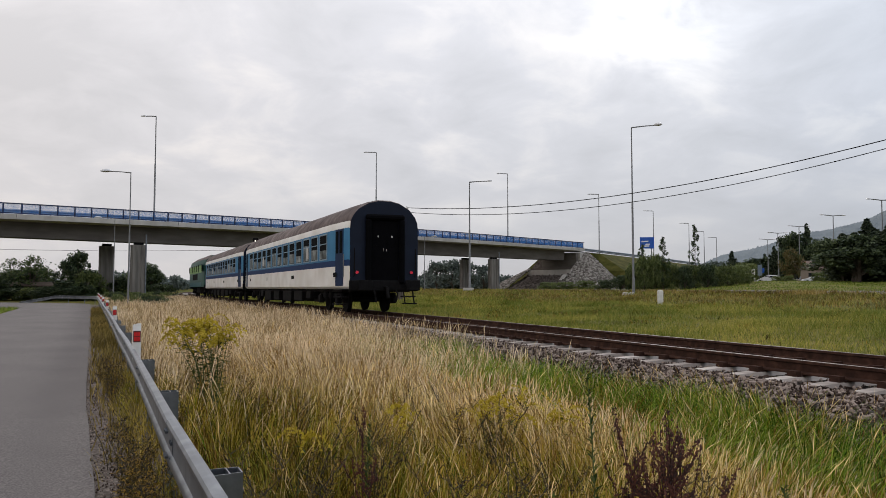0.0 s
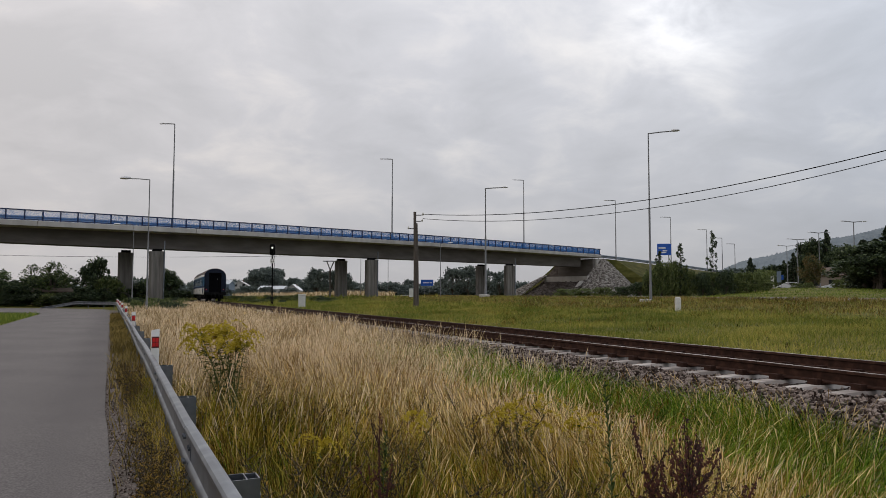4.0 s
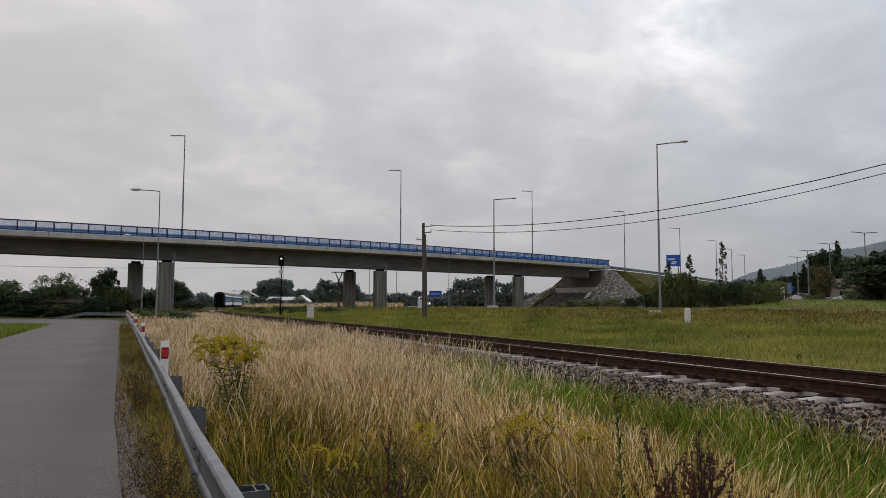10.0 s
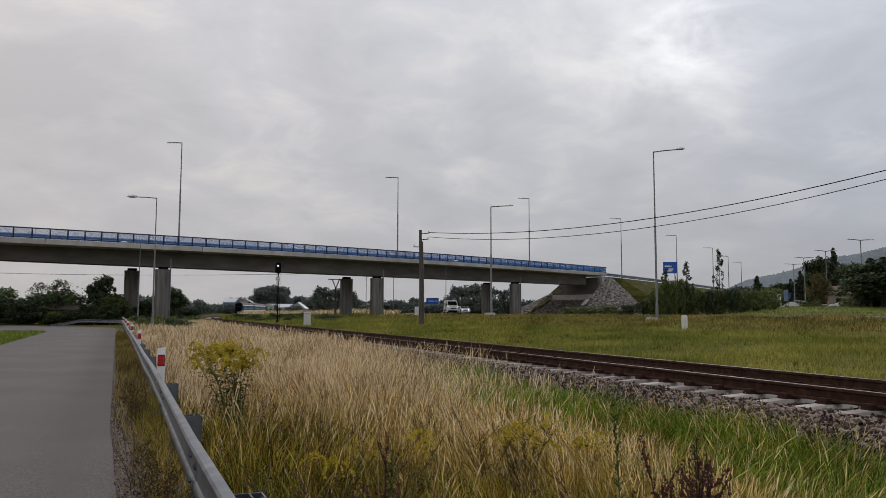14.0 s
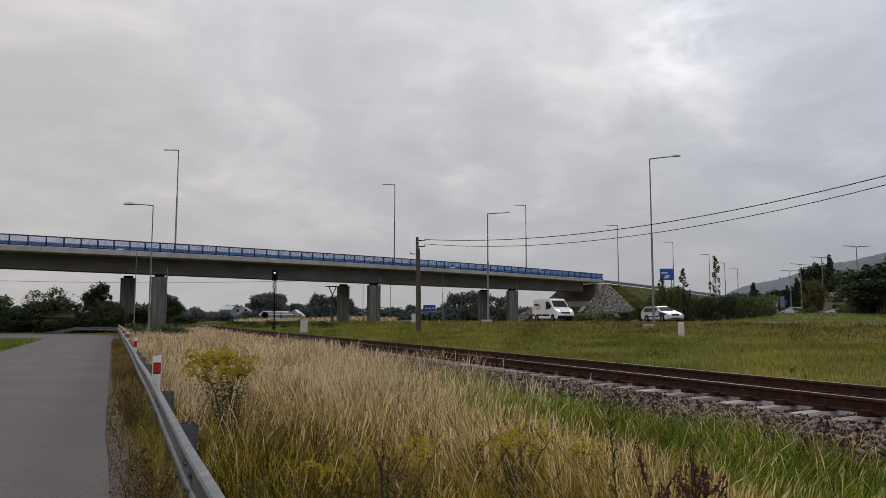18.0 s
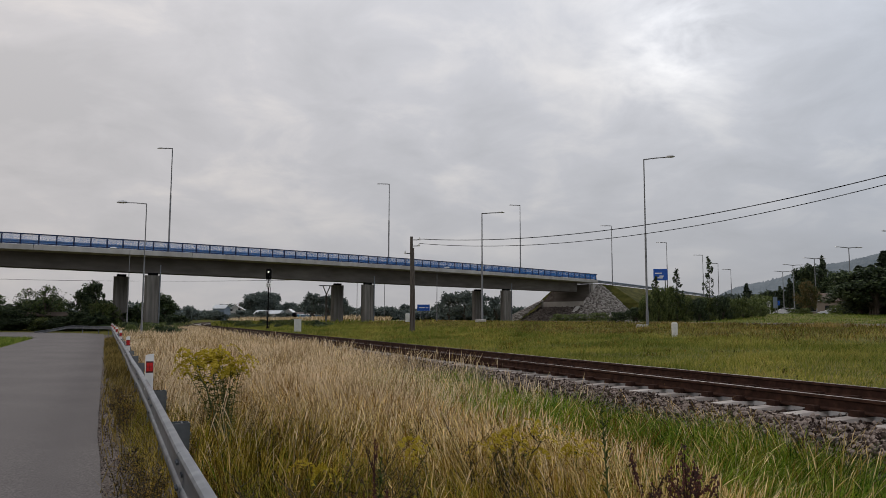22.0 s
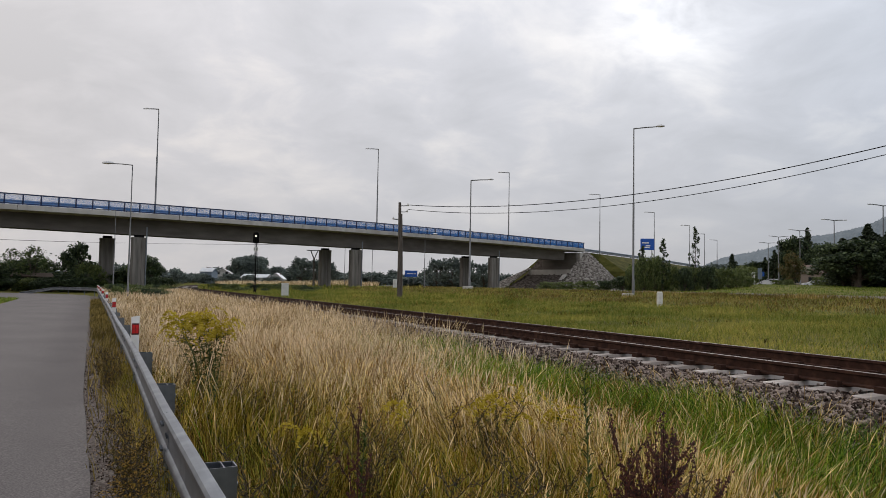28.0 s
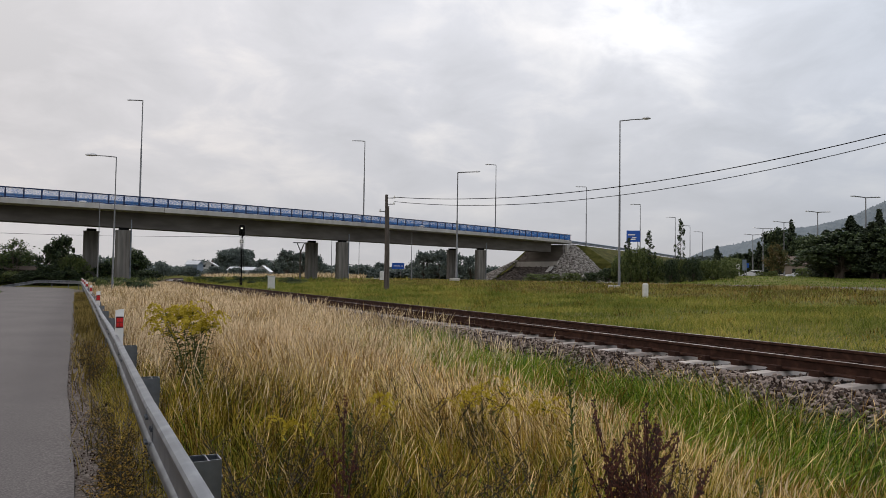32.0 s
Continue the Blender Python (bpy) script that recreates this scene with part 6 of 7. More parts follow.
# ---------------------------------------------------------------- grass and stones
def strips(rng, p, h, w, lean, bend, head=0.0, head_w=0.0, seg=2, comb=1.1):
    """Blades or stalks as tapered strips at places p (n, 3). They lean as their neighbours do, more or less; bend makes them arch over."""
    n = len(p)
    a = rng.uniform(0, 2 * np.pi, n)
    side = np.stack([np.cos(a), np.sin(a), 0 * a], 1)
    b = 2.2 * np.sin(p[:, 0] * 1.3 + 1) + 1.9 * np.sin(p[:, 1] * 1.1 + p[:, 0] * .5) + rng.normal(0, comb, n)
    tip = np.stack([np.cos(b), np.sin(b), 0 * b], 1) * (lean * h * rng.uniform(.1, 1, n))[:, None]
    droop = (bend * rng.uniform(.2, 1, n))[:, None]
    h = h[:, None]
    up = np.array((0, 0, 1.0))
    def at(f):
        return p + tip * f ** (1 + 1.2 * bend) + up * h * (f - .42 * droop * f ** 3)
    w2 = side * w[:, None] / 2
    rows = []
    for k in range(seg):
        f = k / seg * (1 - head if head else 1)
        rows += [at(f) - w2 * (1 - .45 * f), at(f) + w2 * (1 - .45 * f)]
    if head:
        hw = side * head_w / 2
        q1, q2 = at(1 - head), at(1 - head * .5)
        rows += [q1 - w2 * .5, q1 + w2 * .5, q2 - hw, q2 + hw]
    rows.append(at(1.0))
    k = len(rows)
    v = np.stack(rows, 1)
    f = []
    for j in range(0, k - 3, 2):
        f += [(j, j + 1, j + 3), (j, j + 3, j + 2)]
    f.append((k - 3, k - 2, k - 1))
    i = (np.arange(n) * k)[:, None, None] + np.array(f)[None]
    return v.reshape(-1, 3), i.reshape(-1, 3)


def join(*sets):
    vs, ts, o = [], [], 0
    for v, t in sets:
        vs.append(v)
        ts.append(t + o)
        o += len(v)
    return np.concatenate(vs), np.concatenate(ts)


def field(rng, s0, s1, per_m2, q0=0.35, q1=None):
    """Random places on the near strip between crash barrier and ballast, s metres along it."""
    width = 12.0
    n = int((s1 - s0) * width * per_m2)
    s, q = rng.uniform(s0, s1, n), rng.uniform(q0, q0 + width, n)
    x = BARRIER_P[0] + ROAD_D[0] * s + ROAD_N[0] * q
    y = BARRIER_P[1] + ROAD_D[1] * s + ROAD_N[1] * q
    u, _ = track_off(x, y)
    keep = u < -2.25
    x, y, u, q = x[keep], y[keep], u[keep], q[keep]
    return np.stack([x, y, ground_z(x, y) - 0.02], 1), u, q


GRASS_DRY = mat("dry_grass", [(0.17, 0.095, 0.020), (0.49, 0.355, 0.12), (0.90, 0.73, 0.38)], 0.7, 4, 0.85, island=0.9, translucent=0.12, coord="World", spec=.08,
                stops2=[(0.85, 0.72, 0.62), (1.05, 1.03, 1.0)], scale2=0.8)
GRASS_PALE = mat("pale_straw", [(0.26, 0.18, 0.085), (0.56, 0.42, 0.25), (0.82, 0.66, 0.45)], 0.5, 4, 0.85, island=0.7, translucent=0.12, coord="World", spec=.08)
GRASS_GREEN = mat("lush_grass", [(0.022, 0.052, 0.003), (0.09, 0.185, 0.009), (0.26, 0.325, 0.035)], 0.6, 4, 0.7, island=0.8, translucent=0.2, coord="World", spec=.08)
GRASS_SALLOW = mat("sallow_grass", [(0.068, 0.056, 0.004), (0.225, 0.182, 0.017), (0.50, 0.40, 0.07)], 0.9, 4, 0.8, island=0.8, translucent=0.15, coord="World", spec=.08,
                   stops2=[(0.72, 0.85, 0.7), (1.15, 1.0, 0.95)], scale2=0.9)
# lowest stop almost black, painting in the shade between dense blades
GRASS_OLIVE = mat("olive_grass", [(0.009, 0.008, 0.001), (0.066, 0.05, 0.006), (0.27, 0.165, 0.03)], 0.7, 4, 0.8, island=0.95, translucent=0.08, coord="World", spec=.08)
GRASS_BROWN = mat("brown_grass", [(0.085, 0.066, 0.018), (0.165, 0.128, 0.038), (0.32, 0.25, 0.09)], 0.5, 4, 0.85, island=0.5, translucent=0.12, coord="World", spec=.08,
                  stops2=[(0.6, 0.62, 0.6), (1.15, 1.08, 1.0)], scale2=0.25)
GRASS_MEADOW = mat("meadow_grass", [(0.085, 0.105, 0.018), (0.165, 0.187, 0.034), (0.31, 0.275, 0.08)], 0.35, 5, 0.8, island=0.5, translucent=0.3, coord="World", spec=.08,
                   stops2=[(0.72, 0.8, 0.7), (1.35, 1.25, 1.15)], scale2=0.22)
GRASS_LAWN = mat("lawn_grass", [(0.07, 0.11, 0.018), (0.13, 0.185, 0.03), (0.23, 0.26, 0.055)], 0.3, 5, 0.8, island=0.6, translucent=0.25, coord="World", spec=.06)
WEED_DARK = mat("dark_weed_stems", [(0.028, 0.022, 0.014), (0.052, 0.04, 0.022), (0.09, 0.068, 0.036)], 3, 4, 0.85, island=0.7)
DOCK = mat("red_brown_dock", [(0.024, 0.007, 0.005), (0.05, 0.014, 0.009), (0.10, 0.032, 0.018)], 8, 4, 0.85, island=0.7)
YELLOW = mat("yellow_flowers", [(0.29, 0.215, 0.018), (0.45, 0.345, 0.03), (0.60, 0.47, 0.07)], 5, 3, 0.8, island=0.6, translucent=0.35, spec=.05)


def patchy(x, y, k, seed):
    return np.sin(x * k + seed) * np.sin(y * k * 1.3 + seed * 2.1) + 0.6 * np.sin(x * k * 2.3 + y * k * 1.7 + seed * 3)


def build_grass():
    rng = np.random.default_rng(21)
    names = ("dry", "pale", "olive", "sallow", "green")
    made = {k: [] for k in names}
    # for each kind: least and most height, width, lean, bend, seed head and its width
    habit = {"dry": (.48, 1.0, .0034, .5, .45, .24, .0072), "pale": (.55, 1.04, .0031, .42, .4, .28, .008), "olive": (.2, .66, .0055, .9, .8, 0, 0),
             "sallow": (.3, .82, .0062, .55, .7, 0, 0), "green": (.35, .76, .0066, .9, .95, 0, 0)}
    for s0, s1, dens, wide, seg in ((-9, 1, 220, 1.6, 2), (1.0, 7, 1950, .95, 4), (7, 16, 1050, 1.4, 3), (16, 34, 400, 2.2, 2), (34, 92, 120, 3.8, 2)):
        p, u, q = field(rng, s0, s1, dens)
        s = (p[:, 0] - BARRIER_P[0]) * ROAD_D[0] + (p[:, 1] - BARRIER_P[1]) * ROAD_D[1]
        # straw in the middle of the strip, green along the ballast, olive by the barrier, sallow leaves near by
        ptc, clump = patchy(p[:, 0], p[:, 1], 0.9, 1.0), patchy(p[:, 0], p[:, 1], 2.1, 4.0)
        thin = rng.random(len(p)) < 1 - .5 * np.clip((1.7 - q) / .6, 0, 1) * np.clip((9 - s) / 2, 0, 1)
        p, u, q, s, ptc, clump = (w[thin] for w in (p, u, q, s, ptc, clump))
        depth = p[:, 1]
        lush = np.clip((u + np.interp(s, [1, 7], [4.1, 4.8]) + .5 * ptc + .45 * clump) / 1.5, 0, 1) * np.clip((20 - s) / 9, 0, 1) * np.interp(depth, [4.5, 6.3], [.04, 1])
        share = {"pale": np.interp(depth + 1.0 * ptc - 1.6 * np.clip((3.4 - q) / 2, 0, 1), [4, 7.5, 11, 20], [.0, .10, 1.0, 1.8]) * np.clip(.75 + .5 * clump, .1, 1.5) + .35 * np.clip(clump - .1, 0, 1) * np.clip((q - 2.5) / 1.2, 0, 1),
                 "dry": np.interp(depth, [3, 5, 9, 14], [.62, .5, .45, .30]) * np.clip(.8 - .5 * clump, .1, 1.5) * np.interp(q - .35 * np.maximum(depth - 8, 0) * -1, [1.0, 2.8], [.25, 1]),
                 "olive": np.clip((2.3 + .5 * ptc - q) / 1.1, 0, 1) * 1.1 * np.interp(s, [9, 20], [1, .35]) + np.interp(depth, [4, 9], [.34, .04]),
                 "sallow": np.interp(depth, [3, 7, 12, 25], [.85, .95, .40, .06]) * np.clip(.8 + .4 * ptc, .2, 1.5),
                 "green": lush * 7.0 + np.interp(depth, [4, 9], [.22, .06])}
        share["dry"], share["pale"] = share["dry"] * (1 - .35 * lush), share["pale"] * (1 - .6 * lush)
        total = np.cumsum(np.stack([share[k] for k in names]), 0)
        pick = (rng.random(len(p)) * total[-1] > total).sum(0)
        low = np.interp(s, [0, 2.2, 6.5], [.5, .62, 1.0])
        for i, kind in enumerate(names):
            h0, h1, w, lean, bend, head, hw = habit[kind]
            sel = pick == i
            n = int(sel.sum())
            if not n:
                continue
            out = made[kind]
            h = rng.uniform(h0, h1, n) * (1 + .14 * ptc[sel] + .06 * clump[sel]) * np.clip(.66 + s[sel] * .055, .7, 1.0) * low[sel]
            if head:
                h = h * (1 - np.interp(u[sel], [-4.6, -3.2], [0, .38]) * np.clip((11 - s[sel]) / 4, 0, 1))
            out.append(strips(rng, p[sel], h, np.full(n, w * wide) * rng.uniform(.6, 1.4, n), lean, bend, head, hw * wide ** .8, seg))
            # leaves low on the stalks fill the ground between
            if head:
                k = rng.random(n) < .7
                made["sallow" if s0 < 16 else "olive"].append(strips(rng, p[sel][k], rng.uniform(.15, .5, k.sum()), np.full(k.sum(), .006 * wide), .9, .8, seg=seg))
            # a few stalks lie over
            if head and s0 < 16:
                k = rng.random(n) < .05
                out.append(strips(rng, p[sel][k], rng.uniform(.5, .85, k.sum()) * low[sel][k], np.full(k.sum(), w * wide), 1.5, 1.3, head, hw * wide ** .8, 4, comb=2.5))
    olive, green = made["olive"], made["green"]
    # loose arching stalks over the green by the ballast
    p, u, q = field(rng, -4, 8, 85)
    k = (q > 2.6) & (p[:, 1] > 2.2)
    p = p[k]
    made["dry"].append(strips(rng, p, rng.uniform(.45, .9, len(p)) * np.interp(p[:, 1], [2.5, 6], [.75, 1]), rng.uniform(.0022, .0036, len(p)), .6, .5, .25, .006, 5, comb=1.4))
    # dark matted litter at the foot of the near grass, deepening the shade there by colour
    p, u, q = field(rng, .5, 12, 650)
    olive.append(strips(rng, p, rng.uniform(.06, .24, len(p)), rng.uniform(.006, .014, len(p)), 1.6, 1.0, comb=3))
    # long arching blades in the lush strip
    p, u, q = field(rng, -3, 16, 520)
    k = (u > -4.3) & (u < -2.35) & (rng.random(len(u)) < np.interp(p[:, 1], [4.8, 7], [.05, 1]))
    p = p[k]
    green.append(strips(rng, p, rng.uniform(.4, .8, len(p)), rng.uniform(.006, .011, len(p)), 1.1, 1.2, seg=5))
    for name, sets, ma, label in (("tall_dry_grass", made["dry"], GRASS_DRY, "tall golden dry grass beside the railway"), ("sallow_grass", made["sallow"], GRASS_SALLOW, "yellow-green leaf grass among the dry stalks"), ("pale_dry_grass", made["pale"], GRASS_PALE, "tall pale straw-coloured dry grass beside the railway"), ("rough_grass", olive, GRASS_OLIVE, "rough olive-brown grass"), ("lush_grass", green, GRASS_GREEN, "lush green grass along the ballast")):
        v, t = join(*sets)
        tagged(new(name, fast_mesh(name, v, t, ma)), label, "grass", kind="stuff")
    # the meadow beyond the track
    sets = []
    for y0, y1, dens, w, h in ((8, 30, 210, .011, .2), (30, 50, 110, .017, .24), (50, 95, 36, .035, .3), (95, 185, 5, .13, .55)):
        area_x0, area_x1 = (-30.0, 42.0) if y0 < 90 else (-62.0, 20.0)
        n = int((y1 - y0) * (area_x1 - area_x0) * dens)
        x, y = rng.uniform(area_x0, area_x1, n), rng.uniform(y0, y1, n)
        u, _ = track_off(x, y)
        az = np.arctan2(x, y)
        keep = (u > 2.4) & (u < (34 if y0 < 90 else 28)) & (np.abs(az) < .66) & (rng.random(n) > .75 * np.clip((u - 15.5 - 1.5 * patchy(x, y, .22, 3)) / 3, 0, 1))
        x, y = x[keep], y[keep]
        p = np.stack([x, y, ground_z(x, y) - .02], 1)
        hh = rng.uniform(.5, 1.3, len(p)) * h * (1 + .35 * patchy(x, y, .5, 4))
        sets.append(strips(rng, p, np.maximum(hh, .06), np.full(len(p), w) * rng.uniform(.6, 1.4, len(p)), .9, .7))
    v, t = join(*sets)
    tagged(new("meadow_grass", fast_mesh("meadow_grass", v, t, GRASS_MEADOW)), "short olive-green meadow grass", "grass", kind="stuff")
    # browner growth on the bank below the main road, taller along its edge
    n = 230000
    x, y = rng.uniform(-20, 46, n), rng.uniform(14, 112, n)
    u, _ = track_off(x, y)
    k = (u > 15) & (u < 31.5) & (np.abs(np.arctan2(x, y)) < .62) & (rng.random(n) < np.clip((u - 15.5 - 1.5 * patchy(x, y, .22, 3)) / 3, 0, 1))
    x, y = x[k], y[k]
    p = np.stack([x, y, ground_z(x, y) - .02], 1)
    sets = [strips(rng, p, rng.uniform(.10, .34, len(p)) * (1 + .3 * patchy(x, y, .6, 2)), rng.uniform(.012, .03, len(p)), .9, .7)]
    n = 16000
    ls = rng.uniform(np.interp(150, LANE_P[::-1, 1], LANE_S[::-1]), np.interp(30, LANE_P[::-1, 1], LANE_S[::-1]), n)
    x, y = np.interp(ls, LANE_S, LANE_P[:, 0]), np.interp(ls, LANE_S, LANE_P[:, 1])
    dx, dy = np.interp(ls + 1, LANE_S, LANE_P[:, 0]) - x, np.interp(ls + 1, LANE_S, LANE_P[:, 1]) - y
    off = rng.uniform(3.3, 5.6, n) / np.hypot(dx, dy)
    x, y = x + dy * off, y - dx * off
    p = np.stack([x, y, np.full(n, 1.21)], 1)
    sets.append(strips(rng, p, rng.uniform(.2, .36, n) * (1 + .22 * patchy(x, y, .5, 7)) * np.interp(y, [38, 43], [.35, 1]), rng.uniform(.02, .05, n), .8, .6))
    v, t = join(*sets)
    tagged(new("roadside_grass", fast_mesh("roadside_grass", v, t, GRASS_BROWN)), "tall brownish grass on the bank of the main road", "grass", kind="stuff")
    # darker tufts of weeds in the meadow
    n = 1500
    cx, cy = rng.uniform(-25, 40, n), rng.uniform(9, 70, n) 
    k = rng.integers(0, n, n * 30)
    x, y = cx[k] + rng.normal(0, .24, len(k)), cy[k] + rng.normal(0, .2, len(k))
    u, _ = track_off(x, y)
    keep = (u > 3) & (u < 26) & (np.abs(np.arctan2(x, y)) < .64)
    x, y = x[keep], y[keep]
    p = np.stack([x, y, ground_z(x, y) - .02], 1)
    v, t = strips(rng, p, rng.uniform(.1, .36, len(p)) * np.interp(y, [12, 32], [.45, 1]), rng.uniform(.008, .022, len(p)), .9, .7)
    tagged(new("meadow_weeds", fast_mesh("meadow_weeds", v, t, GRASS_OLIVE)), "dark tufts of weeds in the meadow", "weeds", kind="stuff")
    # the lawn that rises beyond the main road
    n = 26000
    az, d = np.radians(rng.uniform(17, 34, n)), rng.uniform(58, 128, n)
    x, y = d * np.sin(az), d * np.cos(az)
    u, _ = track_off(x, y)
    k = u > 40
    x, y = x[k], y[k]
    p = np.stack([x, y, ground_z(x, y) - .02], 1)
    v, t = strips(rng, p, rng.uniform(.08, .2, len(p)), rng.uniform(.03, .07, len(p)), .9, .7)
    tagged(new("lawn_grass", fast_mesh("lawn_grass", v, t, GRASS_LAWN)), "short green grass rising beyond the main road", "grass", kind="stuff")
    # a strip of tall straw behind the track, below the far houses, and dark grass left of the wayside road
    n = 7000
    az, d = np.radians(rng.uniform(-17.0, -5.0, n)), rng.uniform(150, 215, n)
    x, y = d * np.sin(az), d * np.cos(az)
    u, _ = track_off(x, y)
    k = u > 3.5
    x, y = x[k], y[k]
    p = np.stack([x, y, ground_z(x, y) - .05], 1)
    v, t = strips(rng, p, rng.uniform(.7, 1.35, len(p)) * (1 + .3 * patchy(x, y, .12, 5)), rng.uniform(.10, .22, len(p)), .7, .5)
    tagged(new("reed_strip", fast_mesh("reed_strip", v, t, GRASS_PALE)), "strip of tall pale straw-coloured reeds behind the track", "grass", kind="stuff")
    n = 16000
    s, q = rng.uniform(18, 71, n), rng.uniform(-13, -5.75, n)
    p = np.stack([BARRIER_P[0] + ROAD_D[0] * s + ROAD_N[0] * q, BARRIER_P[1] + ROAD_D[1] * s + ROAD_N[1] * q, np.full(n, -.16)], 1)
    v, t = strips(rng, p, rng.uniform(.15, .4, n), rng.uniform(.02, .05, n), .9, .7)
    tagged(new("roadside_weeds", fast_mesh("roadside_weeds", v, t, GRASS_LAWN)), "dark green grass on the far side of the wayside road", "grass", kind="stuff")
    # sparse weeds on the verge before the barrier
    n = 8500
    s, q = rng.uniform(1.5, 60, n), rng.uniform(-.42, .3, n)
    keep = rng.random(n) < np.where(q > np.interp(s, [4, 12], [.06, -.32]), np.interp(s, [6, 14], [.35, .7]), np.interp(s, [5, 14], [.0, .4]))
    s, q = s[keep], q[keep]
    p = np.stack([BARRIER_P[0] + ROAD_D[0] * s + ROAD_N[0] * q, BARRIER_P[1] + ROAD_D[1] * s + ROAD_N[1] * q, np.full(len(s), -.03)], 1)
    sets = [strips(rng, p, rng.uniform(.08, .4, len(p)), np.full(len(p), .007) * (1 + s / 15), .7, .5)]
    # thicker and finer under the beam near by
    n = 5000
    s, q = rng.uniform(2, 15, n), rng.uniform(-.30, .3, n)
    k = rng.random(n) < np.clip((q + np.interp(s, [3, 10], [-.02, .2])) / .15, 0, 1)
    s, q = s[k], q[k]
    p = np.stack([BARRIER_P[0] + ROAD_D[0] * s + ROAD_N[0] * q, BARRIER_P[1] + ROAD_D[1] * s + ROAD_N[1] * q, np.full(len(s), -.05)], 1)
    sets.append(strips(rng, p, rng.uniform(.06, .36, len(p)), np.full(len(p), .0045), 1.0, .8, seg=3, comb=2.5))
    for name, (v, t), ma, label in (("verge_weeds", sets[0], GRASS_BROWN, "dry brown weeds growing on the verge"), ("barrier_grass", sets[1], GRASS_SALLOW, "yellow-olive grass growing under the crash barrier")):
        tagged(new(name, fast_mesh(name, v, t, ma)), label, "weeds", kind="stuff")


def build_stones():
    """Loose ballast stones, thick near the camera."""
    rng = np.random.default_rng(31)
    ico = bmesh.new()
    bmesh.ops.create_icosphere(ico, subdivisions=1, radius=1.0)
    iv = np.array([w.co[:] for w in ico.verts])
    ico.verts.index_update()
    it = np.array([[w.index for w in f.verts] for f in ico.faces])
    ico.free()
    rough, chip = (iv, it), (np.array([(1, 0, 0), (-1, 0, 0), (0, 1, 0), (0, -1, 0), (0, 0, 1), (0, 0, -1)], float), np.array([(0, 2, 4), (2, 1, 4), (1, 3, 4), (3, 0, 4), (2, 0, 5), (1, 2, 5), (3, 1, 5), (0, 3, 5)]))
    vs, ts, o = [], [], 0
    for s0, s1, n, size in ((-9, 3, 30000, .0205), (3, 14, 22000, .026), (14, 34, 15000, .038), (34, 70, 7000, .058)):
        iv, it = rough if s0 < 10 else chip
        s = rng.uniform(s0, s1, n)
        x = np.where(rng.random(n) < .68, rng.uniform(-3.0, -1.3, n), rng.uniform(-1.3, 1.9, n))
        # none on the sleepers and rails
        on = (np.abs((s + 9.0 + .3) % .6 - .3) < .13) & (np.abs(x) < 1.27)
        free = ~on & (np.abs(np.abs(x) - .7535) > .10)
        s, x = s[free], x[free]
        n = len(s)
        z = np.interp(x, [-3.3, -2.05, -1.5, -1.0, -.9, 1.35, 2.0], [-.35, .38, .455, .445, .435, .425, .38]) + rng.uniform(-.022, .012, n)
        d = TRACK_D / np.linalg.norm(TRACK_D)
        nn = np.array((d[1], -d[0]))
        c = np.stack([TRACK_P[0] + d[0] * s + nn[0] * x, TRACK_P[1] + d[1] * s + nn[1] * x, z], 1)
        k = size * rng.uniform(.6, 1.5, n)
        sc = k[:, None] * rng.uniform(.55, 1.35, (n, 3))
        jag = 1 + rng.uniform(-.42, .42, (n, len(iv), 1))
        a = rng.uniform(0, 6.28, n)
        v = iv[None] * jag * sc[:, None]
        v = np.stack([v[..., 0] * np.cos(a)[:, None] - v[..., 1] * np.sin(a)[:, None], v[..., 0] * np.sin(a)[:, None] + v[..., 1] * np.cos(a)[:, None], v[..., 2]], -1) + c[:, None]
        vs.append(v.reshape(-1, 3))
        ts.append(((np.arange(n) * len(iv))[:, None, None] + it[None]).reshape(-1, 3) + o)
        o += n * len(iv)
    tagged(new("ballast_stones", fast_mesh("ballast_stones", np.concatenate(vs), np.concatenate(ts), BALLAST, True)), "loose grey-brown crushed stones of the track bed", "ballast", kind="stuff")


def build_chippings():
    """Small loose stones on the verge beside the asphalt."""
    rng = np.random.default_rng(37)
    n = 9000
    s, q = 1.5 + 18 * rng.random(n) ** 1.5, rng.uniform(-.6, .1, n)
    c = np.stack([BARRIER_P[0] + ROAD_D[0] * s + ROAD_N[0] * q, BARRIER_P[1] + ROAD_D[1] * s + ROAD_N[1] * q, np.full(n, -.03)], 1)
    iv = np.array([(1, 0, 0), (-1, 0, 0), (0, 1, 0), (0, -1, 0), (0, 0, 1), (0, 0, -1)], float)
    it = np.array([(0, 2, 4), (2, 1, 4), (1, 3, 4), (3, 0, 4), (2, 0, 5), (1, 2, 5), (3, 1, 5), (0, 3, 5)])
    v = iv[None] * (rng.uniform(.004, .013, n)[:, None] * rng.uniform(.6, 1.3, (n, 3)))[:, None]
    a = rng.uniform(0, 6.28, n)[:, None]
    v = np.stack([v[..., 0] * np.cos(a) - v[..., 1] * np.sin(a), v[..., 0] * np.sin(a) + v[..., 1] * np.cos(a), v[..., 2]], -1) + c[:, None]
    t = ((np.arange(n) * 6)[:, None, None] + it[None]).reshape(-1, 3)
    tagged(new("verge_chippings", fast_mesh("verge_chippings", v.reshape(-1, 3), t, BALLAST, True)), "loose grey chippings on the gravel verge", "gravel", kind="stuff")


build_grass()
build_stones()
build_chippings()


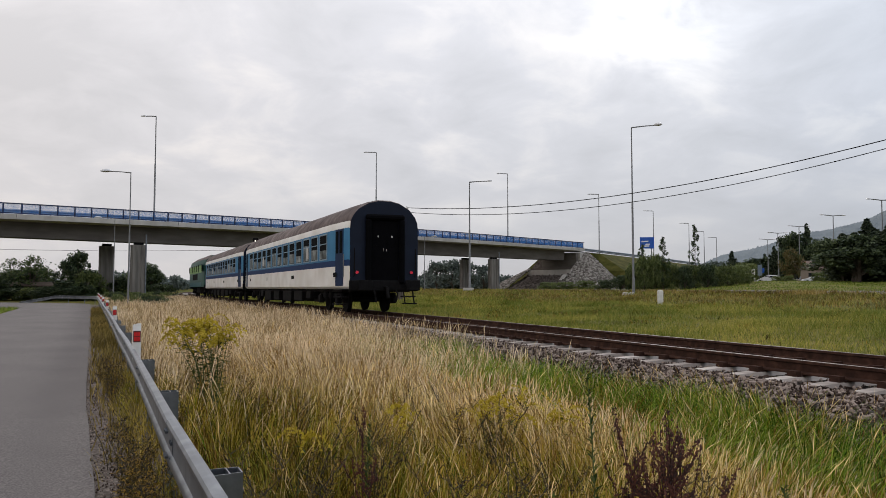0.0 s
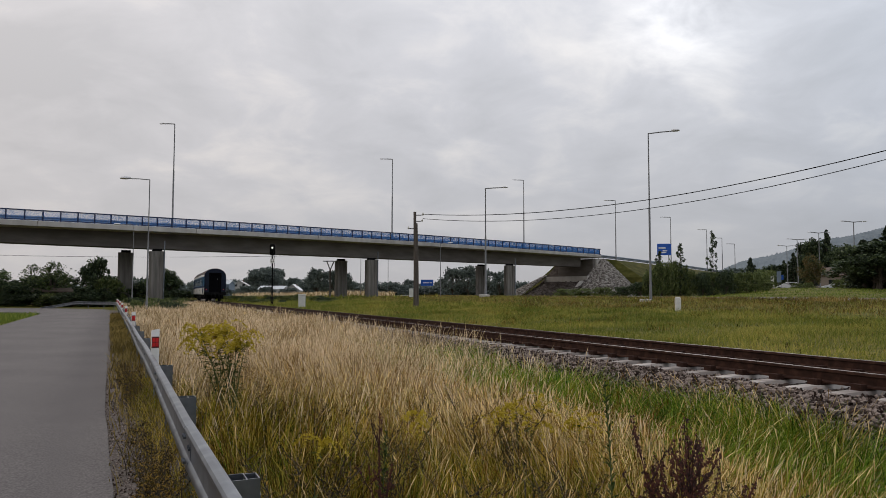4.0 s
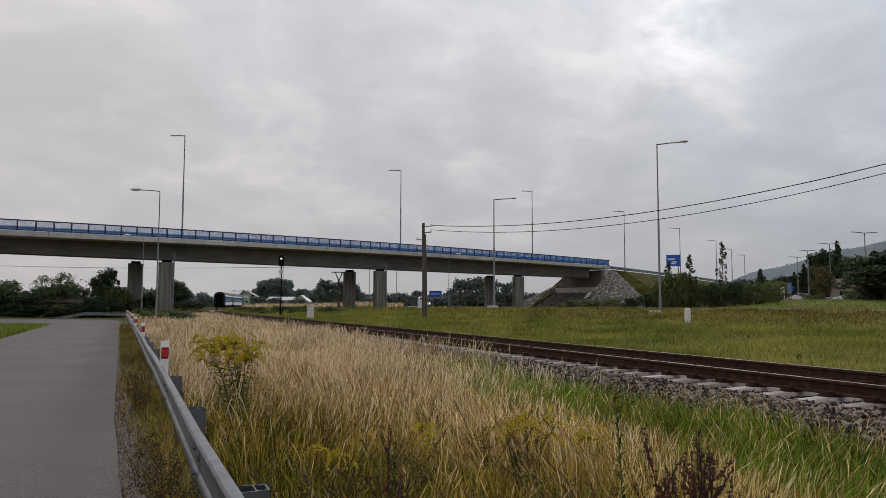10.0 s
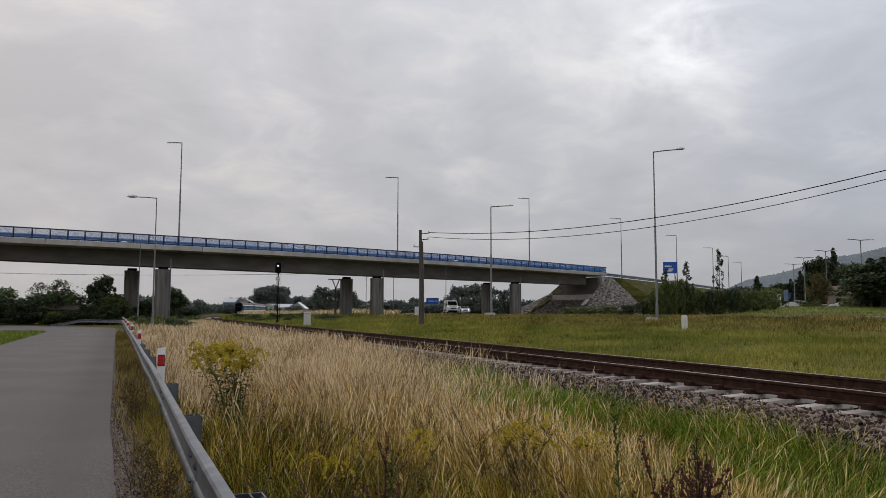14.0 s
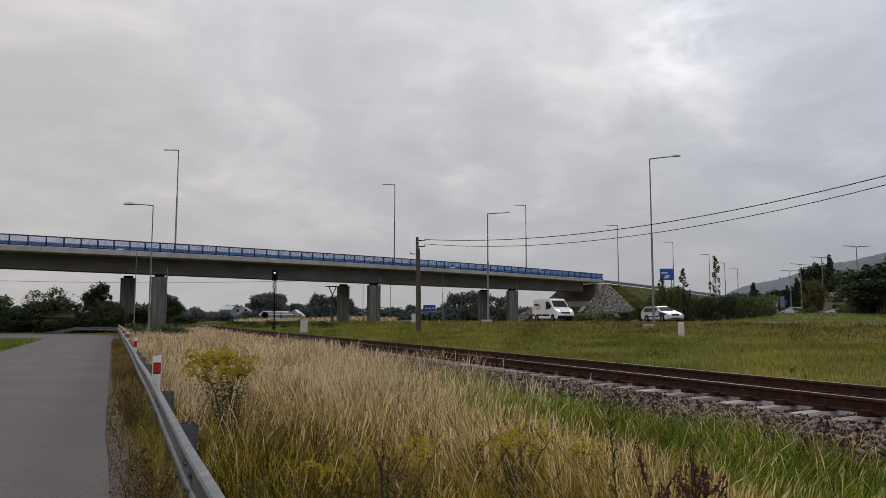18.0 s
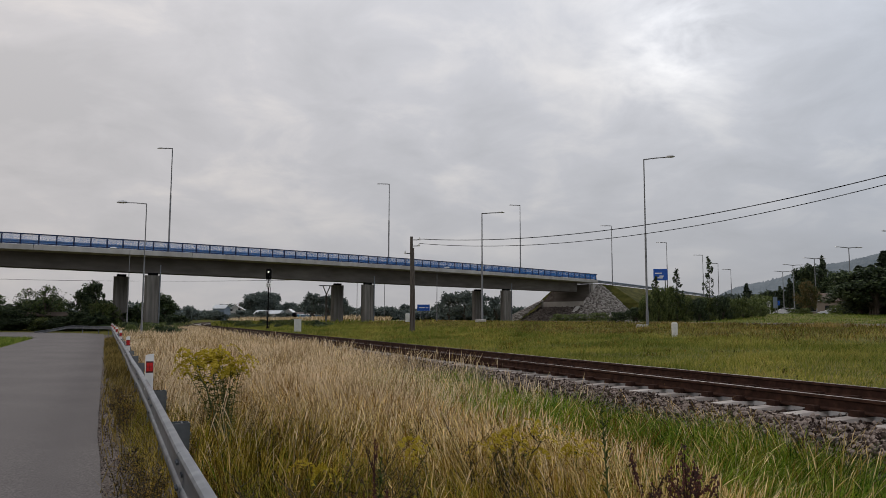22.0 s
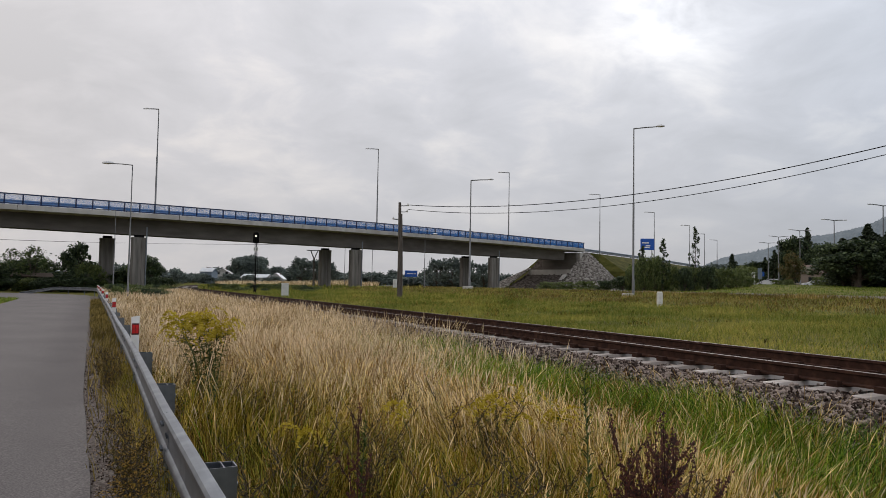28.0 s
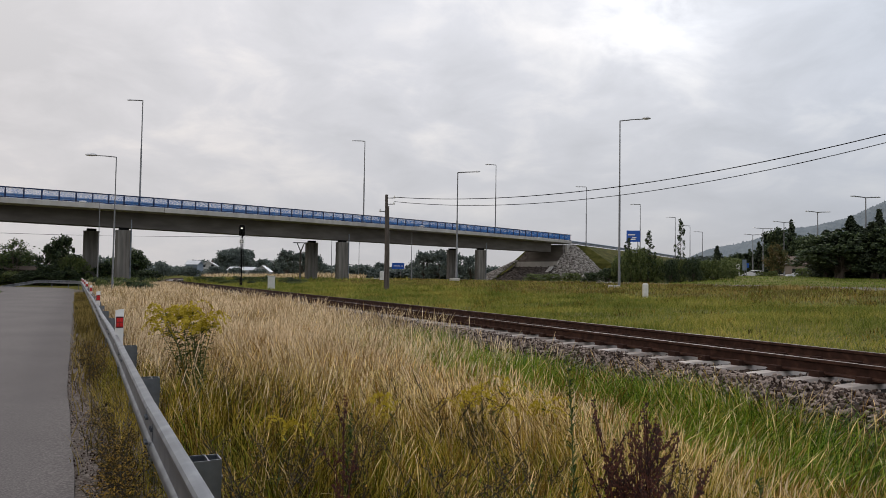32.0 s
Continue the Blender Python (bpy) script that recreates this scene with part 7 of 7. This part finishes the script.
# ---------------------------------------------------------------- single plants near the camera
def shoot(g, base, h, lean, r, rng, slot=0):
    """A thin bent stem; returns its points."""
    a = rng.uniform(0, 6.28)
    d = Vector((math.cos(a), math.sin(a), 0)) * lean * h
    pts = [Vector(base) + d * f * f + Vector((0, 0, h * f)) for f in (0, .35, .7, 1)]
    g.tube(pts, [r, r * .8, r * .6, r * .3], 5, slot, False)
    return pts


def lance(g, p, d, length, wide, slot=0):
    """A pointed leaf with a fold along its middle."""
    d = Vector(d).normalized()
    s = d.cross(Vector((0, 0, 1)))
    s = s.normalized() if s.length > .01 else Vector((1, 0, 0))
    up = s.cross(d)
    m = p + d * length * .45
    g.add([p, m + s * wide / 2 + up * wide * .25, p + d * length - up * length * .12, m - s * wide / 2 + up * wide * .25, m], [(0, 1, 4), (4, 1, 2), (0, 4, 3), (4, 2, 3)], slot)


STEM = mat("green_stem", [(0.05, 0.075, 0.02), (0.09, 0.11, 0.035)], 6, 3, 0.8)
LEAF_G = mat("goldenrod_leaf", [(0.022, 0.038, 0.008), (0.045, 0.07, 0.016), (0.085, 0.105, 0.028)], 4, 3, 0.75, island=0.6, translucent=0.2, spec=.1)


def goldenrod(place, h, n, seed, label="goldenrod with arching yellow flower plumes"):
    rng = random.Random(seed)
    ob = thing("goldenrod", label, "wild flower", m=Matrix.Translation(place))
    st, lf, fl = Geo(), Geo(), Geo()
    for k in range(n):
        b = (rng.gauss(0, .06), rng.gauss(0, .06), -.05)
        pts = shoot(st, b, h * rng.uniform(.82, 1.0), rng.uniform(.12, .40) if n > 6 else rng.uniform(.06, .36), .008 if n > 6 else .005, rng)
        for j in range(46 if n > 6 else 9):
            f = rng.uniform(.35, .97)
            i = min(int(f * 3), 2)
            p = pts[i].lerp(pts[i + 1], f * 3 - i)
            a = rng.uniform(0, 6.28)
            lance(lf, p, (math.cos(a), math.sin(a), rng.uniform(-.2, .6)), rng.uniform(.07, .14) if n > 6 else rng.uniform(.05, .11), .021)
        # plumes arch outwards from the top and droop
        for j in range(8 if n > 6 else 6):
            a = rng.uniform(0, 6.28)
            q0 = pts[2].lerp(pts[3], rng.uniform(.6, 1))
            reach, lift = rng.uniform(.12, .26), rng.uniform(.05, .11)
            for m in range(42):
                f = rng.random() ** .8
                p = q0 + Vector((math.cos(a), math.sin(a), 0)) * reach * f + Vector((rng.gauss(0, .007), rng.gauss(0, .007), lift * math.sin(f * 2.8) - .06 * f * f + abs(rng.gauss(0, .012))))
                k2 = rng.uniform(.007, .015) * (1.2 if n > 6 else 1)
                fl.add([p + Vector((k2, 0, 0)), p + Vector((-k2 * .5, k2, k2 * .4)), p + Vector((-k2 * .5, -k2, k2 * .4)), p + Vector((0, 0, k2))], [(0, 1, 3), (1, 2, 3), (2, 0, 3)])
    tagged(part("stem", st, STEM, ob), kind="stuff")
    tagged(part("foliage", lf, LEAF_G, ob), kind="stuff")
    tagged(part("flower_plume", fl, YELLOW, ob, "yellow flower plumes"), kind="stuff")


def dock(place, h, n, seed, spread=.5):
    """A dried dock plant: upright stems closely set with dark red-brown seed whorls."""
    rng = random.Random(seed)
    ob = thing("dock_plant", "dried dark red-brown dock plant with seed stalks", "wild plant", m=Matrix.Translation(place))
    st, sd = Geo(), Geo()
    for k in range(n):
        b = (rng.gauss(0, .06) if n > 3 else 0, rng.gauss(0, .06) if n > 3 else 0, -.05)
        pts = shoot(st, b, h * rng.uniform(.7, 1.0), rng.uniform(.02, spread * .5), .005, rng)
        sides = [pts]
        for j in range(6 if n > 3 else 4):
            f = rng.uniform(.45, .85)
            i = min(int(f * 3), 2)
            p = pts[i].lerp(pts[i + 1], f * 3 - i)
            a = rng.uniform(0, 6.28)
            e = p + Vector((math.cos(a) * .09, math.sin(a) * .09, rng.uniform(.08, .16)))
            q = [p, p.lerp(e, .4) + Vector((0, 0, -.01)), p.lerp(e, .75), e]
            st.tube(q, [.003, .0028, .0025, .0015], 4, 0, False)
            sides.append(q)
        for line in sides:
            for m in range(70 if line is pts else 32):
                f = rng.uniform(.5 if line is pts else .2, 1)
                i = min(int(f * 3), 2)
                p = line[i].lerp(line[i + 1], f * 3 - i) + Vector((rng.gauss(0, .006), rng.gauss(0, .006), rng.gauss(0, .004)))
                k2 = rng.uniform(.0045, .0085)
                sd.add([p + Vector((k2, 0, 0)), p + Vector((-k2 * .5, k2, 0)), p + Vector((-k2 * .5, -k2, 0)), p + Vector((0, 0, k2 * 1.4))], [(0, 1, 3), (1, 2, 3), (2, 0, 3), (0, 2, 1)])
    tagged(part("stem", st, DOCK, ob), kind="stuff")
    tagged(part("seed_head", sd, DOCK, ob, "dark red-brown seeds"), kind="stuff")


def bushy_weed(place, h, n, seed, leafy=1.0):
    """A wiry dark branching weed."""
    rng = random.Random(seed)
    ob = thing("wiry_weed", "wiry dark branching weed with small leaves", "weed", "wiry weeds by the barrier", m=Matrix.Translation(place))
    st, lf = Geo(), Geo()
    for k in range(n):
        pts = shoot(st, (rng.gauss(0, .05), rng.gauss(0, .05), -.05), h * rng.uniform(.6, 1), rng.uniform(.1, .55), .0045, rng)
        for j in range(9):
            f = rng.uniform(.2, .95)
            i = min(int(f * 3), 2)
            p = pts[i].lerp(pts[i + 1], f * 3 - i)
            a = rng.uniform(0, 6.28)
            e = p + Vector((math.cos(a) * .16, math.sin(a) * .16, rng.uniform(.05, .2))) * rng.uniform(.5, 1.1) * h
            st.tube([p, p.lerp(e, .5) + Vector((0, 0, -.015)), e], [.003, .0025, .0015], 4, 0, False)
            for m in range(int(7 * leafy)):
                q = p.lerp(e, rng.uniform(.15, 1))
                b = rng.uniform(0, 6.28)
                lance(lf, q, (math.cos(b), math.sin(b), rng.uniform(-.3, .8)), rng.uniform(.02, .05), .010)
    tagged(part("stem", st, WEED_DARK, ob), kind="stuff")
    tagged(part("foliage", lf, GRASS_OLIVE, ob), kind="stuff")


def leafy_spike(place, h, seed, ma, label, name="leafy_spike"):
    """A single upright stalk set closely with pointed leaves."""
    rng = random.Random(seed)
    ob = thing(name, label, "wild plant", m=Matrix.Translation(place))
    st, lf = Geo(), Geo()
    pts = shoot(st, (0, 0, -.05), h, .06, .006, rng)
    for j in range(90):
        f = rng.uniform(.3, 1)
        i = min(int(f * 3), 2)
        p = pts[i].lerp(pts[i + 1], f * 3 - i)
        a = rng.uniform(0, 6.28)
        lance(lf, p, (math.cos(a), math.sin(a), rng.uniform(.3, 1.4)), rng.uniform(.05, .10) * (1.3 - .8 * f), .016)
    tagged(part("stem", st, STEM, ob), kind="stuff")
    tagged(part("foliage", lf, ma, ob), kind="stuff")


RED_LEAF = mat("reddened_leaf", [(0.10, 0.012, 0.01), (0.20, 0.03, 0.025), (0.26, 0.08, 0.04)], 8, 3, 0.8, island=0.6, spec=.1)


SPIKES = ((.90, 4.4, 1.23, 71), (.43, 3.2, .87, 72), (1.49, 3.2, .90, 73), (-.52, 5.0, .85, 74))


def build_near_plants():
    for x, y, h, k in SPIKES:
        leafy_spike((x, y, -.14), h, k, LEAF_G, "dark green leafy stalk standing in the grass")
    leafy_spike((.80, 3.15, -.14), .82, 77, RED_LEAF, "small plant with reddened leaves among the grass", "red_leaved_plant")
    goldenrod((-2.62, 8.5, -.14), 1.40, 12, 1)
    for x, y, h, n, s in ((.40, 6.0, .90, 5, 2), (-.16, 6.2, .78, 2, 3), (-1.04, 5.2, .82, 1, 4), (1.05, 6.3, .78, 2, 5)):
        goldenrod((x, y, -.14), h, n, s, "small goldenrod with yellow flowers among grass")
    dock((.98, 3.25, -.14), 1.27, 18, 11, .5)
    dock((.74, 3.35, -.14), .80, 4, 12, .4)
    dock((1.28, 3.3, -.14), .82, 4, 13, .4)
    dock((.04, 3.2, -.14), 1.02, 1, 14, .1)
    dock((-.47, 4.4, -.14), 1.08, 3, 15, .35)
    rng = random.Random(17)
    for k in range(44):
        s, q = rng.uniform(2.4, 8.5), rng.uniform(.3, 2.7)
        p = along(q, s, -.14)
        bushy_weed(p, rng.uniform(.6, .95), rng.randint(3, 6), 100 + k)
    for k in range(26):
        s, q = 3.4 + 13 * rng.random() ** 1.6, rng.uniform(-.2, -.02)
        bushy_weed(along(q, s, -.04), rng.uniform(.3, .62), rng.randint(4, 7), 200 + k)


build_near_plants()


# ---------------------------------------------------------------- far buildings and small things
PLASTER = mat("pale_plaster", [(0.27, 0.265, 0.255), (0.38, 0.375, 0.36)], 1.5, 4, 0.9)
PLASTER_B = mat("tan_plaster", [(0.19, 0.155, 0.125), (0.25, 0.205, 0.165)], 1.5, 4, 0.9)
TILE_R = mat("red_brown_tiles", [(0.085, 0.06, 0.05), (0.14, 0.10, 0.08)], 2.5, 4, 0.85)
SHEET = mat("pale_sheet_roof", [(0.42, 0.44, 0.46), (0.52, 0.54, 0.56)], 1, 4, 0.6)
SHEET_B = mat("blue_sheet_wall", [(0.12, 0.16, 0.21), (0.17, 0.21, 0.26)], 1, 4, 0.6)
DARKWOOD = mat("dark_brown_boards", [(0.045, 0.032, 0.024), (0.085, 0.06, 0.045)], 2, 6, 0.9, stretch=(1, 6, 6))


def house(name, label, place, rz, w, d, h, rise, wall, roof, wins=3, floors=1):
    ob = thing(name, label, "house", m=Matrix.Translation(place) @ Matrix.Rotation(radians(rz), 4, "Z"))
    part("wall", Geo().loft([[(x, y, z) for x, z in ((-w / 2, -.4), (w / 2, -.4), (w / 2, h), (0, h + rise * .98), (-w / 2, h))] for y in (-d / 2, d / 2)]), wall, ob)
    k = .35
    for sx in (-1, 1):
        n = h - k * rise / (w / 2)
        part("roof", Geo().loft([[(sx * (w / 2 + k), y, n), (0, y, h + rise), (0, y, h + rise + .16), (sx * (w / 2 + k), y, n + .16)] for y in (-d / 2 - k, d / 2 + k)]), roof, ob)
    for side in (-1, 1):
        for f in range(floors):
            for i in range(wins):
                y = d * (-.5 + (i + .5) / wins)
                win = part("window", Geo().box((side * (w / 2 + .01), y, 1.5 + f * 2.8), (.06, 1.1, 1.2)), V_GLASS, ob)
                part("frame", Geo().box((side * (w / 2 + .03), y, .88 + f * 2.8), (.12, 1.25, .08)), WHITE, win)
                x = w * (-.5 + (i + .5) / wins)
                if abs(x) < w * .42:
                    win = part("window", Geo().box((x, side * (d / 2 + .01), 1.5 + f * 2.8), (1.0, .06, 1.2)), V_GLASS, ob)
                    part("frame", Geo().box((x, side * (d / 2 + .03), .88 + f * 2.8), (1.15, .12, .08)), WHITE, win)
    part("chimney", Geo().box((w * .15, d * .2, h + rise * .9), (.5, .5, 1.2), ch=.03), TILE_R, ob)
    return ob


def build_far_things():
    house("workshop", "long low white workshop with a pale sheet roof", (-93.7, 372, .9), 82, 9, 13, 3.2, 1.6, PLASTER, SHEET, 4)
    house("house", "small white house with a pale gable", (-84, 375, .9), 0, 7, 8, 2.8, 2.8, PLASTER, SHEET, 2)
    house("house", "pale two-storey house among far trees", (-91, 306, .9), 10, 6.5, 7, 4.4, 1.8, PLASTER, SHEET, 2, 2)
    house("hall", "blue sheet-metal hall behind far trees", (-85, 268, .9), 80, 4.5, 4.5, 4.4, 1.2, SHEET_B, SHEET, 3)
    house("house", "tan house with a red-brown tiled roof behind the trees", (75.5, 151, 2.5), 62, 6, 8, 3.0, 1.5, PLASTER_B, TILE_R, 3)
    # low boarded shed roof in the hedge by the road bend
    sh = thing("long_shed", "long low dark-boarded shed with a brown roof in the hedge", "shed", m=pose(-56, 103, -.1, 0, 0, 6))
    part("roof", Geo().loft([[(x, y, z) for y, z in ((-1.2, 2.0), (0, 2.5), (1.2, 2.0), (1.2, 1.9), (-1.2, 1.9))] for x in (-8, 8)]), DARKWOOD, sh, "weathered brown roof")
    for x in (-7.5, -3.8, 0, 3.8, 7.5):
        part("post", Geo().box((x, 0, .9), (.15, .15, 2.0)), DARKWOOD, sh)
    # concrete power pole with a forked head, and its line
    vp = thing("power_pole", "concrete power pole with a forked head", "power pole", m=pose(-22.4, 128, .8))
    part("pole", Geo().tube([(0, 0, -.3), (0, 0, 5.2)], [.2, .16], 8), PIER_SHADED, vp)
    for sx in (-1, 1):
        part("fork", Geo().tube([(0, 0, 5.0), (sx * .62, 0, 6.5)], .1, 6), PIER_SHADED, vp)
    part("crossarm", Geo().box((0, 0, 6.55), (2.6, .14, .14)), DARK, vp)
    for k, x in enumerate((-2.0, 0, 2.0)):
        pts = [Vector((-20.6 + x, 130, 8.6)).lerp(Vector((-150 + x, 148, 12.2)), f / 20) - Vector((0, 0, 6 * (f / 20) * (1 - f / 20))) for f in range(21)]
        tagged(part("power_line", Geo().tube(pts, .012, 5), DARK), "thin sagging power line behind the bridge", "wire")
    # signs and parked cars by the far junction
    s = thing("round_sign", "small round white and blue sign on a lamp pole", "road sign", m=pose(64.55, 121.6, 4.3))
    part("disc", Geo().tube([(0, -.05, 0), (0, 0, 0)], .38, 16), WHITE, s)
    part("emblem", Geo().tube([(0, -.058, 0), (0, -.05, 0)], .26, 16), SIGN_BLUE, s)
    part("plate", Geo().box((0, -.02, -.75), (.6, .04, .4), ch=.01), WHITE, s)
    for x, y, z, w, h, ma, lb in ((46.6, 108.5, 3.3, .6, 1.6, SHEET_B, "tall narrow faded blue road sign"), (45.8, 108.9, 2.5, .5, 1.9, STONE_W, "white information board on a post"), (48.2, 111.5, 3.3, .7, .7, SIGN_BLUE, "small blue road sign on a post")):
        s = thing("road_sign", lb, "road sign", m=pose(x, y, z + .9))
        part("panel", Geo().box((0, 0, 0), (w, .06, h), ch=.01), ma, s)
        part("post", Geo().tube([(0, .05, -z + 1.2), (0, .05, h / 2)], .05, 6), LAMP_STEEL, s)
    for x, y, rz in ((60.3, 137.3, 70), (73.5, 146.5, 80), (64.5, 165, 80)):
        c = thing("parked_car", "white car parked by the far junction", "car", "parked cars", m=pose(x, y, gz(x, y), 0, 0, rz))
        prof = [(-2.1, .3), (-2.15, .8), (-1.7, 1.38), (.0, 1.42), (.9, .95), (1.9, .8), (2.1, .5), (2.05, .3)]
        part("body", shell(prof, .85, .1, .2, .9, 1.42), V_SILVER, c, smooth=35)
        part("window_band", Geo().box((0, -.5, 1.15), (1.5, 1.8, .3)), V_GLASS, c)
        for sx in (-.75, .75):
            for wy in (-1.25, 1.3):
                part("wheel", Geo().tube([(sx - .1, wy, .3), (sx + .1, wy, .3)], .3, 12), V_BLACK, c)


build_far_things()

motions()
